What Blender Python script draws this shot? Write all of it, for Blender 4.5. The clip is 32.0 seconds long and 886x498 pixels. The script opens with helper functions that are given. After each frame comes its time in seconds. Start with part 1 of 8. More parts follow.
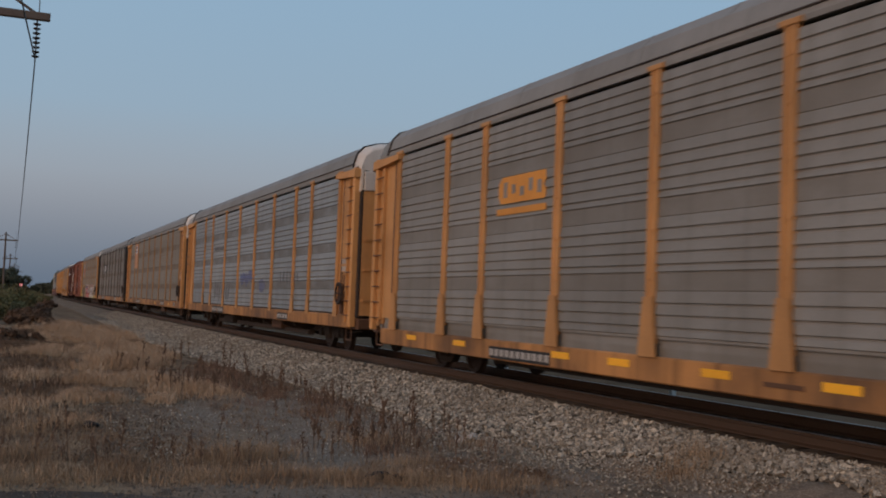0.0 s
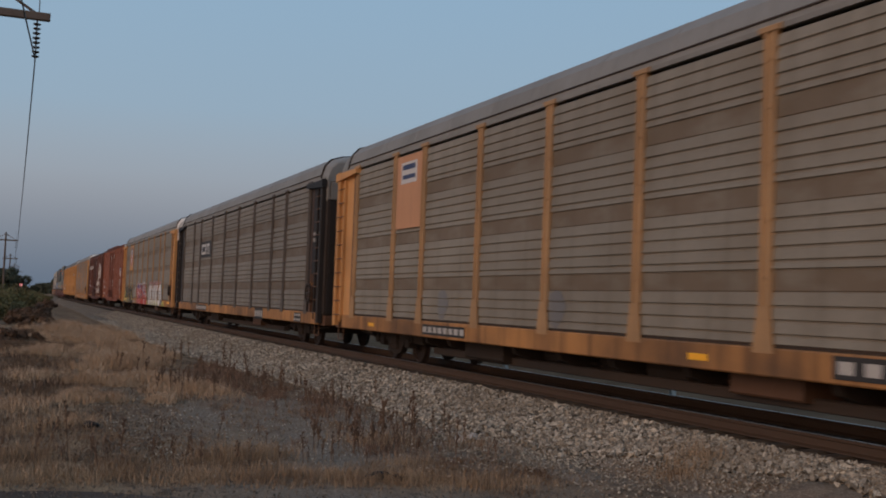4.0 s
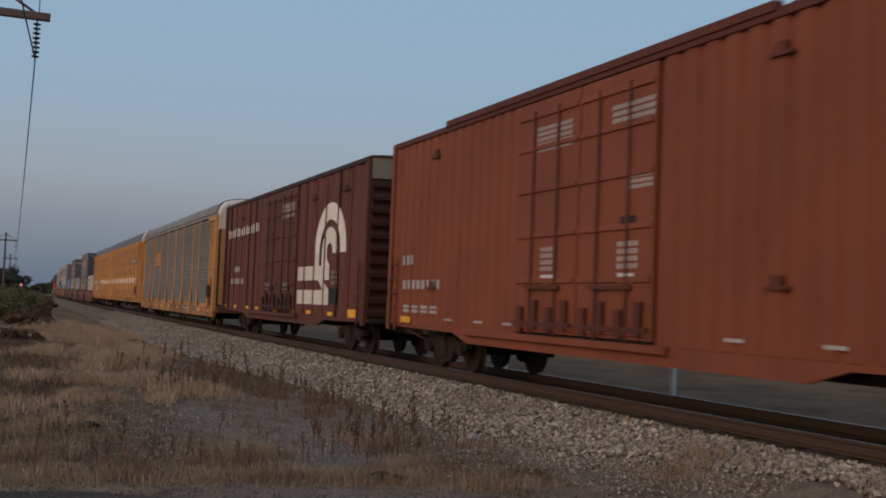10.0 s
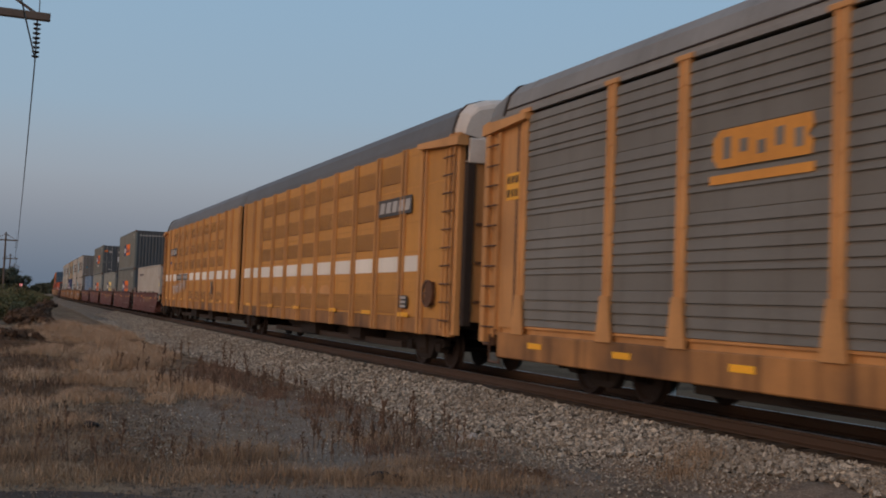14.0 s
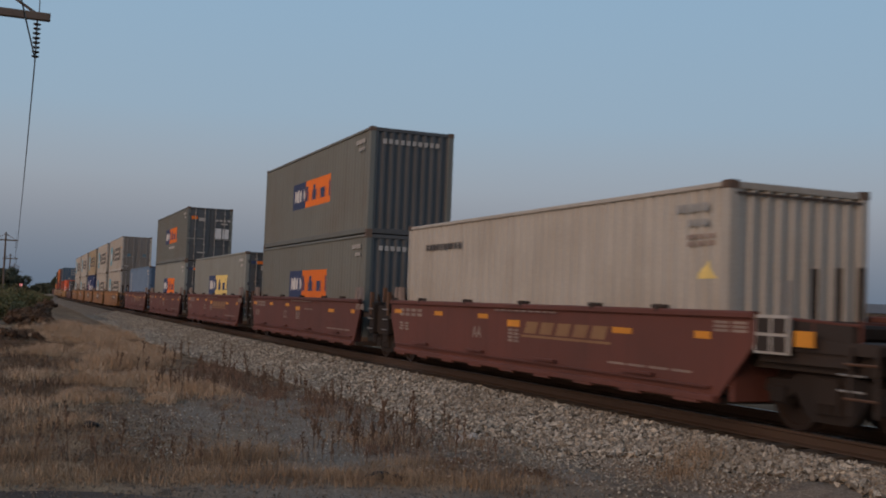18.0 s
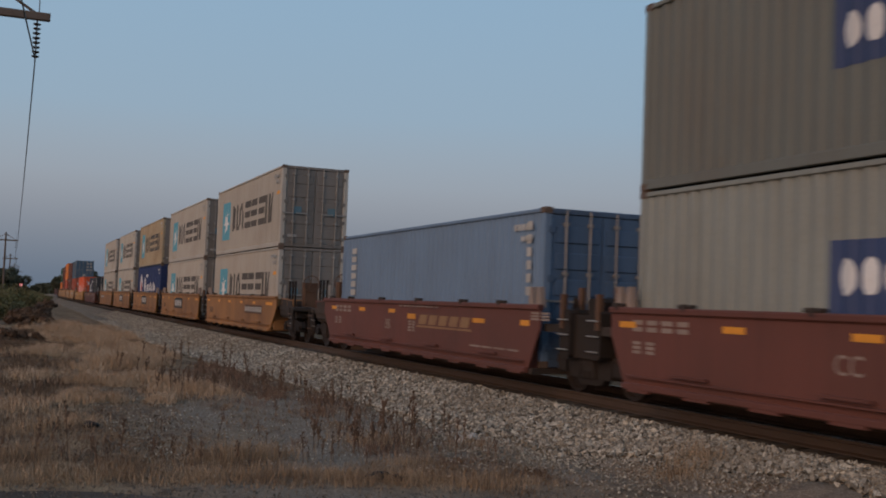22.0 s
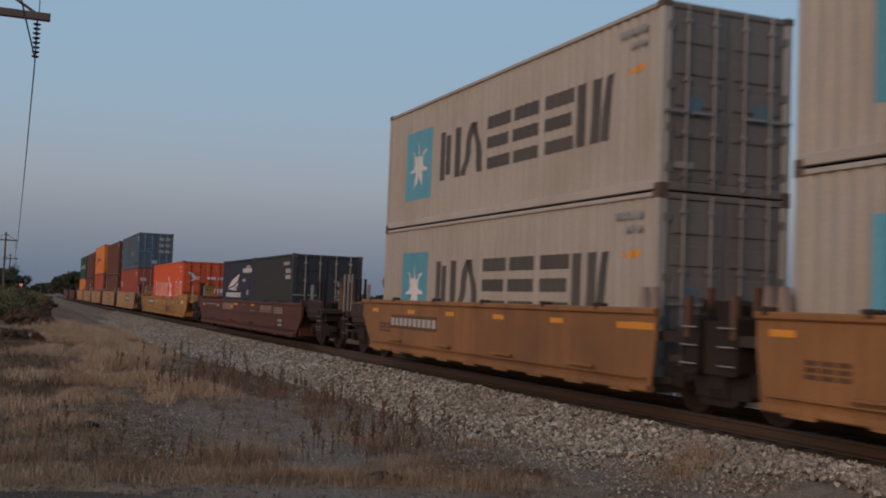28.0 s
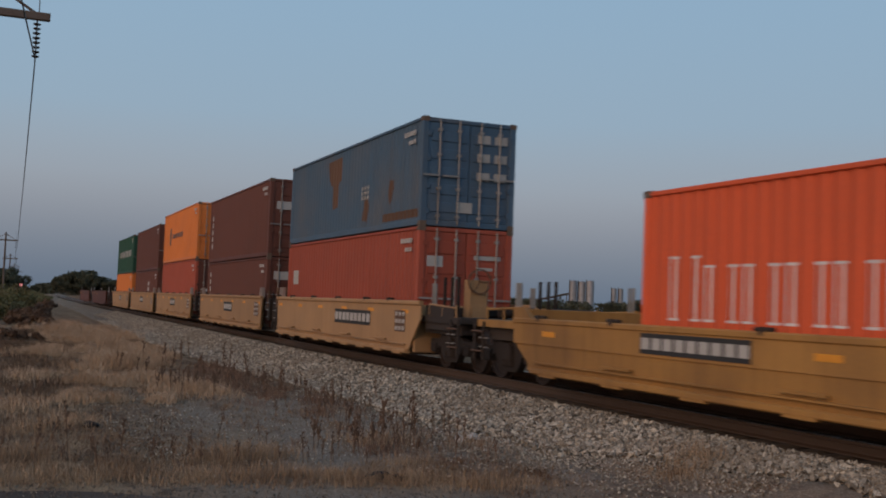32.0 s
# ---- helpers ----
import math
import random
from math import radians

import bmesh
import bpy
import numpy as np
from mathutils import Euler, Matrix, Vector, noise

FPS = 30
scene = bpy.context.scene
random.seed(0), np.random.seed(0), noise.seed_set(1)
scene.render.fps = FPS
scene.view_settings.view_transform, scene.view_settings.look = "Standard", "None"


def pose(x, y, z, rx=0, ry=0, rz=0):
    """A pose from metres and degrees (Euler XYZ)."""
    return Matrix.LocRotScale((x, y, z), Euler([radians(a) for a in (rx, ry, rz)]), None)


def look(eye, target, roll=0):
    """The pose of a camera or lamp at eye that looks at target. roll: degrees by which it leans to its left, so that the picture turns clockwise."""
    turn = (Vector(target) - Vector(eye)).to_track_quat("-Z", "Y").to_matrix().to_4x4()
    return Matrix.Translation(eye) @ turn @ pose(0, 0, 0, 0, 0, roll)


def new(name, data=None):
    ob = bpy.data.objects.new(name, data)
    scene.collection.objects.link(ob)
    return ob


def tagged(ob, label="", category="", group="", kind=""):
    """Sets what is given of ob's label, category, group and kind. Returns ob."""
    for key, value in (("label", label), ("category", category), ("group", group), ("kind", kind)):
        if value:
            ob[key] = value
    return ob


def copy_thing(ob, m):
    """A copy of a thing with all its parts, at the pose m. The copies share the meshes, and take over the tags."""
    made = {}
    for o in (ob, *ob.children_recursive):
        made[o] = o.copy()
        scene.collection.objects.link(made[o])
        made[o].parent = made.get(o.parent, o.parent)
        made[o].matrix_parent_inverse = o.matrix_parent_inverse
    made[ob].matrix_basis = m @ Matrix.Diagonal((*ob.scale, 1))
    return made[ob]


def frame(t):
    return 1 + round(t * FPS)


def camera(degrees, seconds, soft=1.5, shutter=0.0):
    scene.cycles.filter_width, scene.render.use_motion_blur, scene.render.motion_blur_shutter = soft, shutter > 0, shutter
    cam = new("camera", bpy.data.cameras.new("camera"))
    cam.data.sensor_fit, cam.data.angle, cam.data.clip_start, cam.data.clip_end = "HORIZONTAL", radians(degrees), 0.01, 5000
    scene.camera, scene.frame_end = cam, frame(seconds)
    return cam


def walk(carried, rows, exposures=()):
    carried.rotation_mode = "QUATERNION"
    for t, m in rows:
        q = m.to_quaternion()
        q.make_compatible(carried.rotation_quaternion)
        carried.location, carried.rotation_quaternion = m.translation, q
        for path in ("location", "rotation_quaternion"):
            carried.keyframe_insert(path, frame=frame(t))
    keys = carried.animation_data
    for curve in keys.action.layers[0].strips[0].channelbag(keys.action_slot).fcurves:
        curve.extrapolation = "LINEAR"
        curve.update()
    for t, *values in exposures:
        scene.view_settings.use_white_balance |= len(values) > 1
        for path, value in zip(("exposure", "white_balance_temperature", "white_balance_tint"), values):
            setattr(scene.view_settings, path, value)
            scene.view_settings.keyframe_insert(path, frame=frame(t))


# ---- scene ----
# ---- camera ----
SECONDS = 32.0
EYE = Vector((0.0, 0.0, 1.418))
YAW, PITCH, ROLL = radians(22.535), radians(2.985), 2.208
AIM = EYE + Vector((-math.cos(YAW) * math.cos(PITCH), math.sin(YAW) * math.cos(PITCH), math.sin(PITCH)))
cam = camera(45.02, SECONDS, soft=1.85, shutter=0.27)
walk(cam, [(0, look(EYE, AIM, ROLL)), (SECONDS, look(EYE, AIM, ROLL))], exposures=[(0, 0.0), (SECONDS, 0.0)])

# ---- the railway line: a very slight curve, z = 0 on the rail heads ----
TRACK_Y, BEND = 10.207, 5.706e-5


def track_y(x):
    return TRACK_Y + BEND * x * x


def run(t):
    """Metres that the train has gone after t seconds."""
    return 13.6775 * t + 0.0094 * t * t


# ---- sky and light: clear dusk, the afterglow low in the west behind the camera ----
world = bpy.data.worlds.new("dusk_sky")
scene.world = world
world.use_nodes = True
wn, wl = world.node_tree.nodes, world.node_tree.links
wn.clear()
w_out = wn.new("ShaderNodeOutputWorld")
w_bg = wn.new("ShaderNodeBackground")
w_sky = wn.new("ShaderNodeTexSky")
w_sky.sky_type, w_sky.sun_disc = "NISHITA", False
w_sky.sun_elevation, w_sky.sun_rotation = radians(3.0), radians(100)
w_sky.air_density, w_sky.dust_density, w_sky.ozone_density = 1.0, 1.2, 2.0
w_co = wn.new("ShaderNodeTexCoord")
w_sep = wn.new("ShaderNodeSeparateXYZ")
w_ramp = wn.new("ShaderNodeValToRGB")
w_ramp.color_ramp.interpolation = "B_SPLINE"
w_mix = wn.new("ShaderNodeMixRGB")
w_mix.inputs[0].default_value = 0.9
w_gain = wn.new("ShaderNodeMixRGB")
w_gain.blend_type, w_gain.inputs[0].default_value = "MULTIPLY", 1.0
w_gain.inputs[2].default_value = (0.1, 0.1, 0.1, 1)
wl.new(w_co.outputs["Generated"], w_sep.inputs[0])
wl.new(w_sep.outputs["Z"], w_ramp.inputs[0])
stops = [(0.0, (0.135, 0.180, 0.250)), (0.03, (0.165, 0.212, 0.285)), (0.07, (0.268, 0.292, 0.352)), (0.108, (0.345, 0.378, 0.438)),
         (0.17, (0.315, 0.430, 0.545)), (0.36, (0.280, 0.453, 0.635)), (1.0, (0.20, 0.34, 0.54))]
ramp = w_ramp.color_ramp.elements
while len(ramp) < len(stops):
    ramp.new(0.5)
for e, (pos, col) in zip(ramp, stops):
    e.position, e.color = pos, (*col, 1)
wl.new(w_sky.outputs[0], w_gain.inputs[1])
wl.new(w_gain.outputs[0], w_mix.inputs[1])
wl.new(w_ramp.outputs[0], w_mix.inputs[2])
wl.new(w_mix.outputs[0], w_bg.inputs[0])
w_bg.inputs[1].default_value = 1.0
wl.new(w_bg.outputs[0], w_out.inputs[0])

sun = new("sun", bpy.data.lights.new("sun", "SUN"))
sun.data.energy, sun.data.angle, sun.data.color = 1.6, radians(45), (1.0, 0.63, 0.41)
sun.matrix_world = look((0, 0, 0), (-0.38, 0.87, -0.32))


# ---- materials ----
def node_mat(name):
    m = bpy.data.materials.new(name)
    m.use_nodes = True
    nt = m.node_tree
    return m, nt.nodes, nt.links, nt.nodes["Principled BSDF"]


def noise_node(n, l, co, scale, detail=4.0, stretch=(1, 1, 1)):
    mp = n.new("ShaderNodeMapping")
    mp.inputs["Scale"].default_value = stretch
    l.new(co, mp.inputs[0])
    t = n.new("ShaderNodeTexNoise")
    t.inputs["Scale"].default_value, t.inputs["Detail"].default_value = scale, detail
    l.new(mp.outputs[0], t.inputs["Vector"])
    return t.outputs["Fac"]


def ramp_node(n, l, fac, lo, hi):
    r = n.new("ShaderNodeMapRange")
    r.inputs["From Min"].default_value, r.inputs["From Max"].default_value = lo, hi
    l.new(fac, r.inputs["Value"])
    return r.outputs["Result"]


def mix_node(n, l, fac, a, b, mode="MIX"):
    m = n.new("ShaderNodeMixRGB")
    m.blend_type = mode
    for i, v in ((0, fac), (1, a), (2, b)):
        if isinstance(v, tuple):
            m.inputs[i].default_value = (*v, 1)
        elif isinstance(v, float):
            m.inputs[i].default_value = v
        else:
            l.new(v, m.inputs[i])
    return m.outputs[0]


def paint(name, rgb, grime=(0.10, 0.075, 0.05), dirt=0.45, rough=0.62, metal=0.0, streak=0.5, scale=1.0, bands=None):
    """Weathered paint on steel: blotches, vertical streaks, fine grain, and a small shift from piece to piece."""
    m, n, l, p = node_mat(name)
    co = n.new("ShaderNodeTexCoord").outputs["Object"]
    big = ramp_node(n, l, noise_node(n, l, co, 0.55 * scale, 5), 0.42, 0.72)
    run_down = ramp_node(n, l, noise_node(n, l, co, 2.2 * scale, 4, (2.2, 2.2, 0.10)), 0.48, 0.78)
    fine = noise_node(n, l, co, 26 * scale, 3)
    info = n.new("ShaderNodeObjectInfo")
    shift = n.new("ShaderNodeMapRange")
    shift.inputs["To Min"].default_value, shift.inputs["To Max"].default_value = 0.88, 1.08
    l.new(info.outputs["Random"], shift.inputs["Value"])
    hsv = n.new("ShaderNodeHueSaturation")
    hsv.inputs["Color"].default_value = (*rgb, 1)
    l.new(shift.outputs["Result"], hsv.inputs["Value"])
    col = hsv.outputs[0]
    if bands:
        colour, offset, pitch, width, strength = bands
        sep = n.new("ShaderNodeSeparateXYZ")
        l.new(co, sep.inputs[0])
        md = n.new("ShaderNodeMath")
        md.operation = "PINGPONG"
        ad = n.new("ShaderNodeMath")
        ad.operation, ad.inputs[1].default_value = "ADD", offset
        l.new(sep.outputs["Z"], ad.inputs[0])
        l.new(ad.outputs[0], md.inputs[0])
        md.inputs[1].default_value = pitch / 2
        edge = ramp_node(n, l, md.outputs[0], width / 2 + 0.02, width / 2 - 0.02)
        patchy = ramp_node(n, l, noise_node(n, l, co, 1.3, 5, (0.7, 1, 1.5)), 0.30, 0.55)
        mm = n.new("ShaderNodeMath")
        mm.operation = "MULTIPLY"
        l.new(edge, mm.inputs[0])
        l.new(patchy, mm.inputs[1])
        m2 = n.new("ShaderNodeMath")
        m2.operation, m2.inputs[1].default_value = "MULTIPLY", strength
        l.new(mm.outputs[0], m2.inputs[0])
        col = mix_node(n, l, m2.outputs[0], col, colour)
    k = n.new("ShaderNodeMath")
    k.operation, k.inputs[1].default_value = "MULTIPLY", dirt
    l.new(big, k.inputs[0])
    col = mix_node(n, l, k.outputs[0], col, grime)
    k2 = n.new("ShaderNodeMath")
    k2.operation, k2.inputs[1].default_value = "MULTIPLY", dirt * streak
    l.new(run_down, k2.inputs[0])
    col = mix_node(n, l, k2.outputs[0], col, tuple(0.6 * c for c in grime))
    grain = n.new("ShaderNodeMapRange")
    grain.inputs["To Min"].default_value, grain.inputs["To Max"].default_value = 0.82, 1.14
    l.new(fine, grain.inputs["Value"])
    col = mix_node(n, l, 1.0, col, grain.outputs["Result"], "MULTIPLY")
    l.new(col, p.inputs["Base Color"])
    rr = n.new("ShaderNodeMapRange")
    rr.inputs["To Min"].default_value, rr.inputs["To Max"].default_value = rough - 0.1, min(1, rough + 0.2)
    l.new(fine, rr.inputs["Value"])
    l.new(rr.outputs["Result"], p.inputs["Roughness"])
    p.inputs["Metallic"].default_value = metal
    p.inputs["Specular IOR Level"].default_value = 0.3
    bump = n.new("ShaderNodeBump")
    bump.inputs["Strength"].default_value, bump.inputs["Distance"].default_value = 0.25, 0.01
    l.new(fine, bump.inputs["Height"])
    l.new(bump.outputs[0], p.inputs["Normal"])
    return m


YELLOW = paint("rack_yellow_paint", (0.56, 0.285, 0.105), (0.19, 0.095, 0.04), 0.5)
SILL_YELLOW = paint("grimy_sill_yellow", (0.45, 0.215, 0.072), (0.085, 0.05, 0.03), 0.85, streak=0.9)
YELLOW_OLD = paint("faded_yellow_paint", (0.53, 0.27, 0.098), (0.20, 0.105, 0.05), 0.45)
WELL_YELLOW = paint("well_car_ochre_paint", (0.285, 0.136, 0.048), (0.115, 0.060, 0.034), 0.7)
WELL_MUSTARD = paint("well_car_mustard_paint", (0.37, 0.19, 0.052), (0.13, 0.07, 0.032), 0.65)
MAROON = paint("well_car_maroon_paint", (0.130, 0.046, 0.033), (0.07, 0.035, 0.027), 0.5)
BROWN_WELL = paint("well_car_brown_paint", (0.098, 0.034, 0.021), (0.055, 0.027, 0.018), 0.5)
RUST_BAND = (0.115, 0.068, 0.034)
PANEL_GREY = paint("grey_galvanised_panel", (0.245, 0.235, 0.215), (0.12, 0.10, 0.075), 0.45, 0.55, 0.15, bands=((0.16, 0.14, 0.115), 0.26, 1.06, 0.24, 0.45))
PANEL_LIGHT = paint("bright_galvanised_panel", (0.304, 0.309, 0.303), (0.155, 0.145, 0.125), 0.55, 0.45, 0.35, bands=((0.17, 0.15, 0.128), 0.26, 1.06, 0.25, 0.85))
DIRTY_YELLOW = paint("soiled_yellow_post", (0.36, 0.215, 0.105), (0.16, 0.10, 0.055), 0.6)
POST_YELLOW = paint("yellow_post_paint", (0.50, 0.255, 0.095), (0.20, 0.11, 0.05), 0.6)
PANEL_BROWN = paint("stained_galvanised_panel", (0.235, 0.21, 0.17), (0.12, 0.085, 0.05), 0.5, 0.6, 0.1,
                    bands=(RUST_BAND, 0.26, 1.06, 0.27, 0.6))
PANEL_FACTOR = paint("soiled_galvanised_panel", (0.205, 0.185, 0.155), (0.11, 0.08, 0.05), 0.5, 0.6, 0.1,
                     bands=(RUST_BAND, 0.26, 1.06, 0.30, 0.6))
PANEL_DULL = paint("dull_grey_panel", (0.195, 0.185, 0.163), (0.10, 0.085, 0.065), 0.45, 0.6, 0.1)
ROOF_GREY = paint("galvanised_roof", (0.245, 0.232, 0.212), (0.12, 0.105, 0.085), 0.4, 0.6, 0.2)
ROOF_SLATE = paint("slate_grey_roof", (0.150, 0.146, 0.142), (0.10, 0.09, 0.08), 0.4, 0.6, 0.2)
PRIMER_WHITE = paint("bare_end_cap", (0.66, 0.60, 0.53), (0.34, 0.29, 0.23), 0.4)
BLACK_STEEL = paint("underframe_black", (0.036, 0.028, 0.024), (0.065, 0.043, 0.03), 0.6, 0.8)
TRUCK_STEEL = paint("truck_casting", (0.021, 0.015, 0.012), (0.038, 0.025, 0.017), 0.6, 0.85)
WHEEL_STEEL = paint("wheel_steel", (0.034, 0.025, 0.021), (0.05, 0.03, 0.02), 0.5, 0.55, 0.5)
DARK_POST = paint("dark_brown_post", (0.095, 0.078, 0.066), (0.06, 0.045, 0.035), 0.4)
DARK_END = paint("black_brown_end", (0.022, 0.019, 0.018), (0.045, 0.033, 0.026), 0.4)
BOX_RED = paint("boxcar_oxide_red", (0.235, 0.070, 0.032), (0.10, 0.035, 0.02), 0.4)
BOX_BROWN = paint("boxcar_dark_brown", (0.125, 0.042, 0.026), (0.055, 0.024, 0.018), 0.45)
# the two side paints again at half brightness, with the ends' shade painted in
BOX_RED_SHADED = paint("boxcar_red_shaded", (0.12, 0.034, 0.02), (0.05, 0.022, 0.015), 0.5)
BOX_BROWN_SHADED = paint("boxcar_brown_shaded", (0.06, 0.022, 0.018), (0.03, 0.015, 0.012), 0.5)
WHITE_PAINT = paint("aged_white_paint", (0.76, 0.71, 0.62), (0.40, 0.33, 0.24), 0.3)
DIRTY_CAP = paint("soiled_end_plate", (0.27, 0.225, 0.17), (0.12, 0.075, 0.05), 0.5)
RUST_STEEL = paint("rusty_handrail", (0.12, 0.062, 0.035), (0.06, 0.035, 0.025), 0.5)
FADED_WHITE = paint("faded_stencil", (0.27, 0.21, 0.175), (0.16, 0.10, 0.075), 0.5)
FADED_TAN = paint("faded_tan_emblem", (0.30, 0.18, 0.085), (0.15, 0.065, 0.042), 0.5)
DULL_TAPE = paint("dirty_orange_tape", (0.70, 0.29, 0.03), (0.20, 0.085, 0.03), 0.4, 0.5)
MARK_WHITE = paint("stencil_white", (0.42, 0.40, 0.37), (0.25, 0.22, 0.18), 0.4)
MARK_BLACK = paint("placard_black", (0.028, 0.027, 0.027), (0.06, 0.05, 0.04), 0.3)
MARK_ORANGE = paint("decal_orange", (0.62, 0.27, 0.05), (0.25, 0.11, 0.04), 0.3)
REFLECTOR = paint("reflective_yellow_tape", (0.90, 0.44, 0.03), (0.5, 0.25, 0.03), 0.3, 0.35)
HOSE_STEEL = paint("coupler_steel", (0.06, 0.045, 0.035), (0.05, 0.03, 0.02), 0.5, 0.7)


# ---- mesh helpers ----
class Geo:
    """Vertices and faces that become one mesh."""

    def __init__(self):
        self.v, self.f = [], []

    def add(self, verts, faces):
        o = len(self.v)
        self.v.extend(verts)
        self.f.extend([tuple(i + o for i in f) for f in faces])
        return self

    def prism(self, poly, a, b, axis="x"):
        """A polygon drawn out from a to b along an axis. The polygon is in (y, z), (x, z) or (x, y)."""
        k = len(poly)
        put = {"x": lambda s, u, w: (s, u, w), "y": lambda s, u, w: (u, s, w), "z": lambda s, u, w: (u, w, s)}[axis]
        verts = [put(a, u, w) for u, w in poly] + [put(b, u, w) for u, w in poly]
        faces = [tuple(range(k - 1, -1, -1)), tuple(range(k, 2 * k))]
        faces += [(i, (i + 1) % k, (i + 1) % k + k, i + k) for i in range(k)]
        return self.add(verts, faces)

    def box(self, x0, x1, y0, y1, z0, z1, c=0.0):
        """A box; c: width of the chamfer on its long edges."""
        if c <= 0:
            return self.prism([(y0, z0), (y1, z0), (y1, z1), (y0, z1)], x0, x1, "x")
        dims = {"x": x1 - x0, "y": y1 - y0, "z": z1 - z0}
        axis = max(dims, key=dims.get)
        (a0, a1), (b0, b1), (s0, s1) = {"x": ((y0, y1), (z0, z1), (x0, x1)), "y": ((x0, x1), (z0, z1), (y0, y1)),
                                        "z": ((x0, x1), (y0, y1), (z0, z1))}[axis]
        poly = [(a0 + c, b0), (a1 - c, b0), (a1, b0 + c), (a1, b1 - c), (a1 - c, b1), (a0 + c, b1), (a0, b1 - c), (a0, b0 + c)]
        return self.prism(poly, s0, s1, axis)

    def rod(self, p, q, r, n=8):
        p, q = Vector(p), Vector(q)
        d = (q - p).normalized()
        u = d.orthogonal().normalized()
        w = d.cross(u)
        ring = [u * math.cos(2 * math.pi * i / n) * r + w * math.sin(2 * math.pi * i / n) * r for i in range(n)]
        verts = [tuple(p + e) for e in ring] + [tuple(q + e) for e in ring]
        faces = [tuple(range(n - 1, -1, -1)), tuple(range(n, 2 * n))]
        faces += [(i, (i + 1) % n, (i + 1) % n + n, i + n) for i in range(n)]
        return self.add(verts, faces)

    def lathe(self, rings, n=20, centre=(0, 0, 0), axis="y"):
        """Rings of (place along the axis, radius)."""
        verts, faces = [], []
        for s, r in rings:
            for i in range(n):
                c, d = math.cos(2 * math.pi * i / n) * r, math.sin(2 * math.pi * i / n) * r
                v = {"y": (c, s, d), "z": (c, d, s), "x": (s, c, d)}[axis]
                verts.append(tuple(a + b for a, b in zip(v, centre)))
        for j in range(len(rings) - 1):
            for i in range(n):
                a, b = j * n + i, j * n + (i + 1) % n
                faces.append((a, b, b + n, a + n))
        if rings[0] != rings[-1]:
            faces += [tuple(range(n - 1, -1, -1)), tuple(range((len(rings) - 1) * n, len(rings) * n))]
        return self.add(verts, faces)

    def mesh(self, name, material, smooth=False):
        me = bpy.data.meshes.new(name)
        me.from_pydata(self.v, [], self.f)
        bm = bmesh.new()
        bm.from_mesh(me)
        bmesh.ops.recalc_face_normals(bm, faces=bm.faces)
        bm.to_mesh(me)
        bm.free()
        me.materials.append(material)
        if smooth:
            me.polygons.foreach_set("use_smooth", [True] * len(me.polygons))
        return me


def part(name, geo, material, parent, label="", at=None, smooth=False):
    """Links a Geo (or a mesh made before) as one mesh object under a thing or a part."""
    me = geo.mesh(name, material, smooth) if isinstance(geo, Geo) else geo
    ob = new(name, me)
    ob.parent = parent
    if at is not None:
        ob.matrix_basis = at if isinstance(at, Matrix) else Matrix.Translation(at)
    if label:
        ob["label"] = label
    return ob


def thing(name, label, category, group="", kind=""):
    return tagged(new(name), label, category, group, kind)


TRAIN = []     # (thing, metres along the train)
SPINNING = []  # (wheelset, metres along the train, radius)
CACHE = {}


def once(key, make):
    if key not in CACHE:
        CACHE[key] = make()
    return CACHE[key]


# ---- trucks, couplers and marks common to the cars ----
WHEEL_R = 0.457


def wheelset_mesh():
    g = Geo()
    for s in (-1, 1):
        g.lathe([(s * 0.66, 0.40), (s * 0.675, WHEEL_R + 0.028), (s * 0.70, WHEEL_R + 0.026), (s * 0.715, WHEEL_R),
                 (s * 0.80, WHEEL_R - 0.008), (s * 0.80, 0.385), (s * 0.765, 0.36), (s * 0.765, 0.17), (s * 0.81, 0.15), (s * 0.81, 0.09)], 24)
    g.lathe([(-1.02, 0.075), (1.02, 0.075)], 10)
    for k in range(3):
        a = 2 * math.pi * k / 3
        for s in (-0.83, 0.83):
            g.rod((0.11 * math.cos(a), s - 0.02, 0.11 * math.sin(a)), (0.11 * math.cos(a), s + 0.04, 0.11 * math.sin(a)), 0.03, 6)
    return g.mesh("wheelset", WHEEL_STEEL)


def side_frame_mesh():
    top = [(-1.18, 0.50), (-1.12, 0.66), (-0.72, 0.66), (-0.55, 0.74), (0.55, 0.74), (0.72, 0.66), (1.12, 0.66), (1.18, 0.50)]
    low = [(1.0, 0.44), (0.72, 0.44), (0.62, 0.52), (0.40, 0.24), (0.30, 0.19), (-0.30, 0.19), (-0.40, 0.24), (-0.62, 0.52), (-0.72, 0.44), (-1.0, 0.44)]
    g = Geo().prism(top + low, -0.075, 0.075, "y")
    for k in (-0.16, 0.0, 0.16):
        g.lathe([(0.30, 0.065), (0.62, 0.065)], 10, (k, -0.085, 0), "z")
    for k in (-0.89, 0.89):
        g.box(k - 0.14, k + 0.14, -0.12, 0.09, 0.35, 0.58, 0.03)
    return g.mesh("side_frame", TRUCK_STEEL)


def truck(car, x, s, base=1.78):
    """A two-axle truck under a car at x, its parts one level deeper."""
    b = part("truck_bolster", once("bolster", lambda: Geo().box(-0.2, 0.2, -1.15, 1.15, 0.42, 0.72, 0.05).mesh("truck_bolster", TRUCK_STEEL)), None, car, at=(x, 0, 0))
    for side in (-1, 1):
        part("side_frame", once("sframe", side_frame_mesh), None, b, at=pose(0, side * 1.0, 0, 0, 0, 0 if side < 0 else 180))
    for k in (-base / 2, base / 2):
        w = part("wheelset", once("wheelset", wheelset_mesh), None, b, at=(k, 0, WHEEL_R))
        SPINNING.append((w, s, (k, 0, WHEEL_R)))


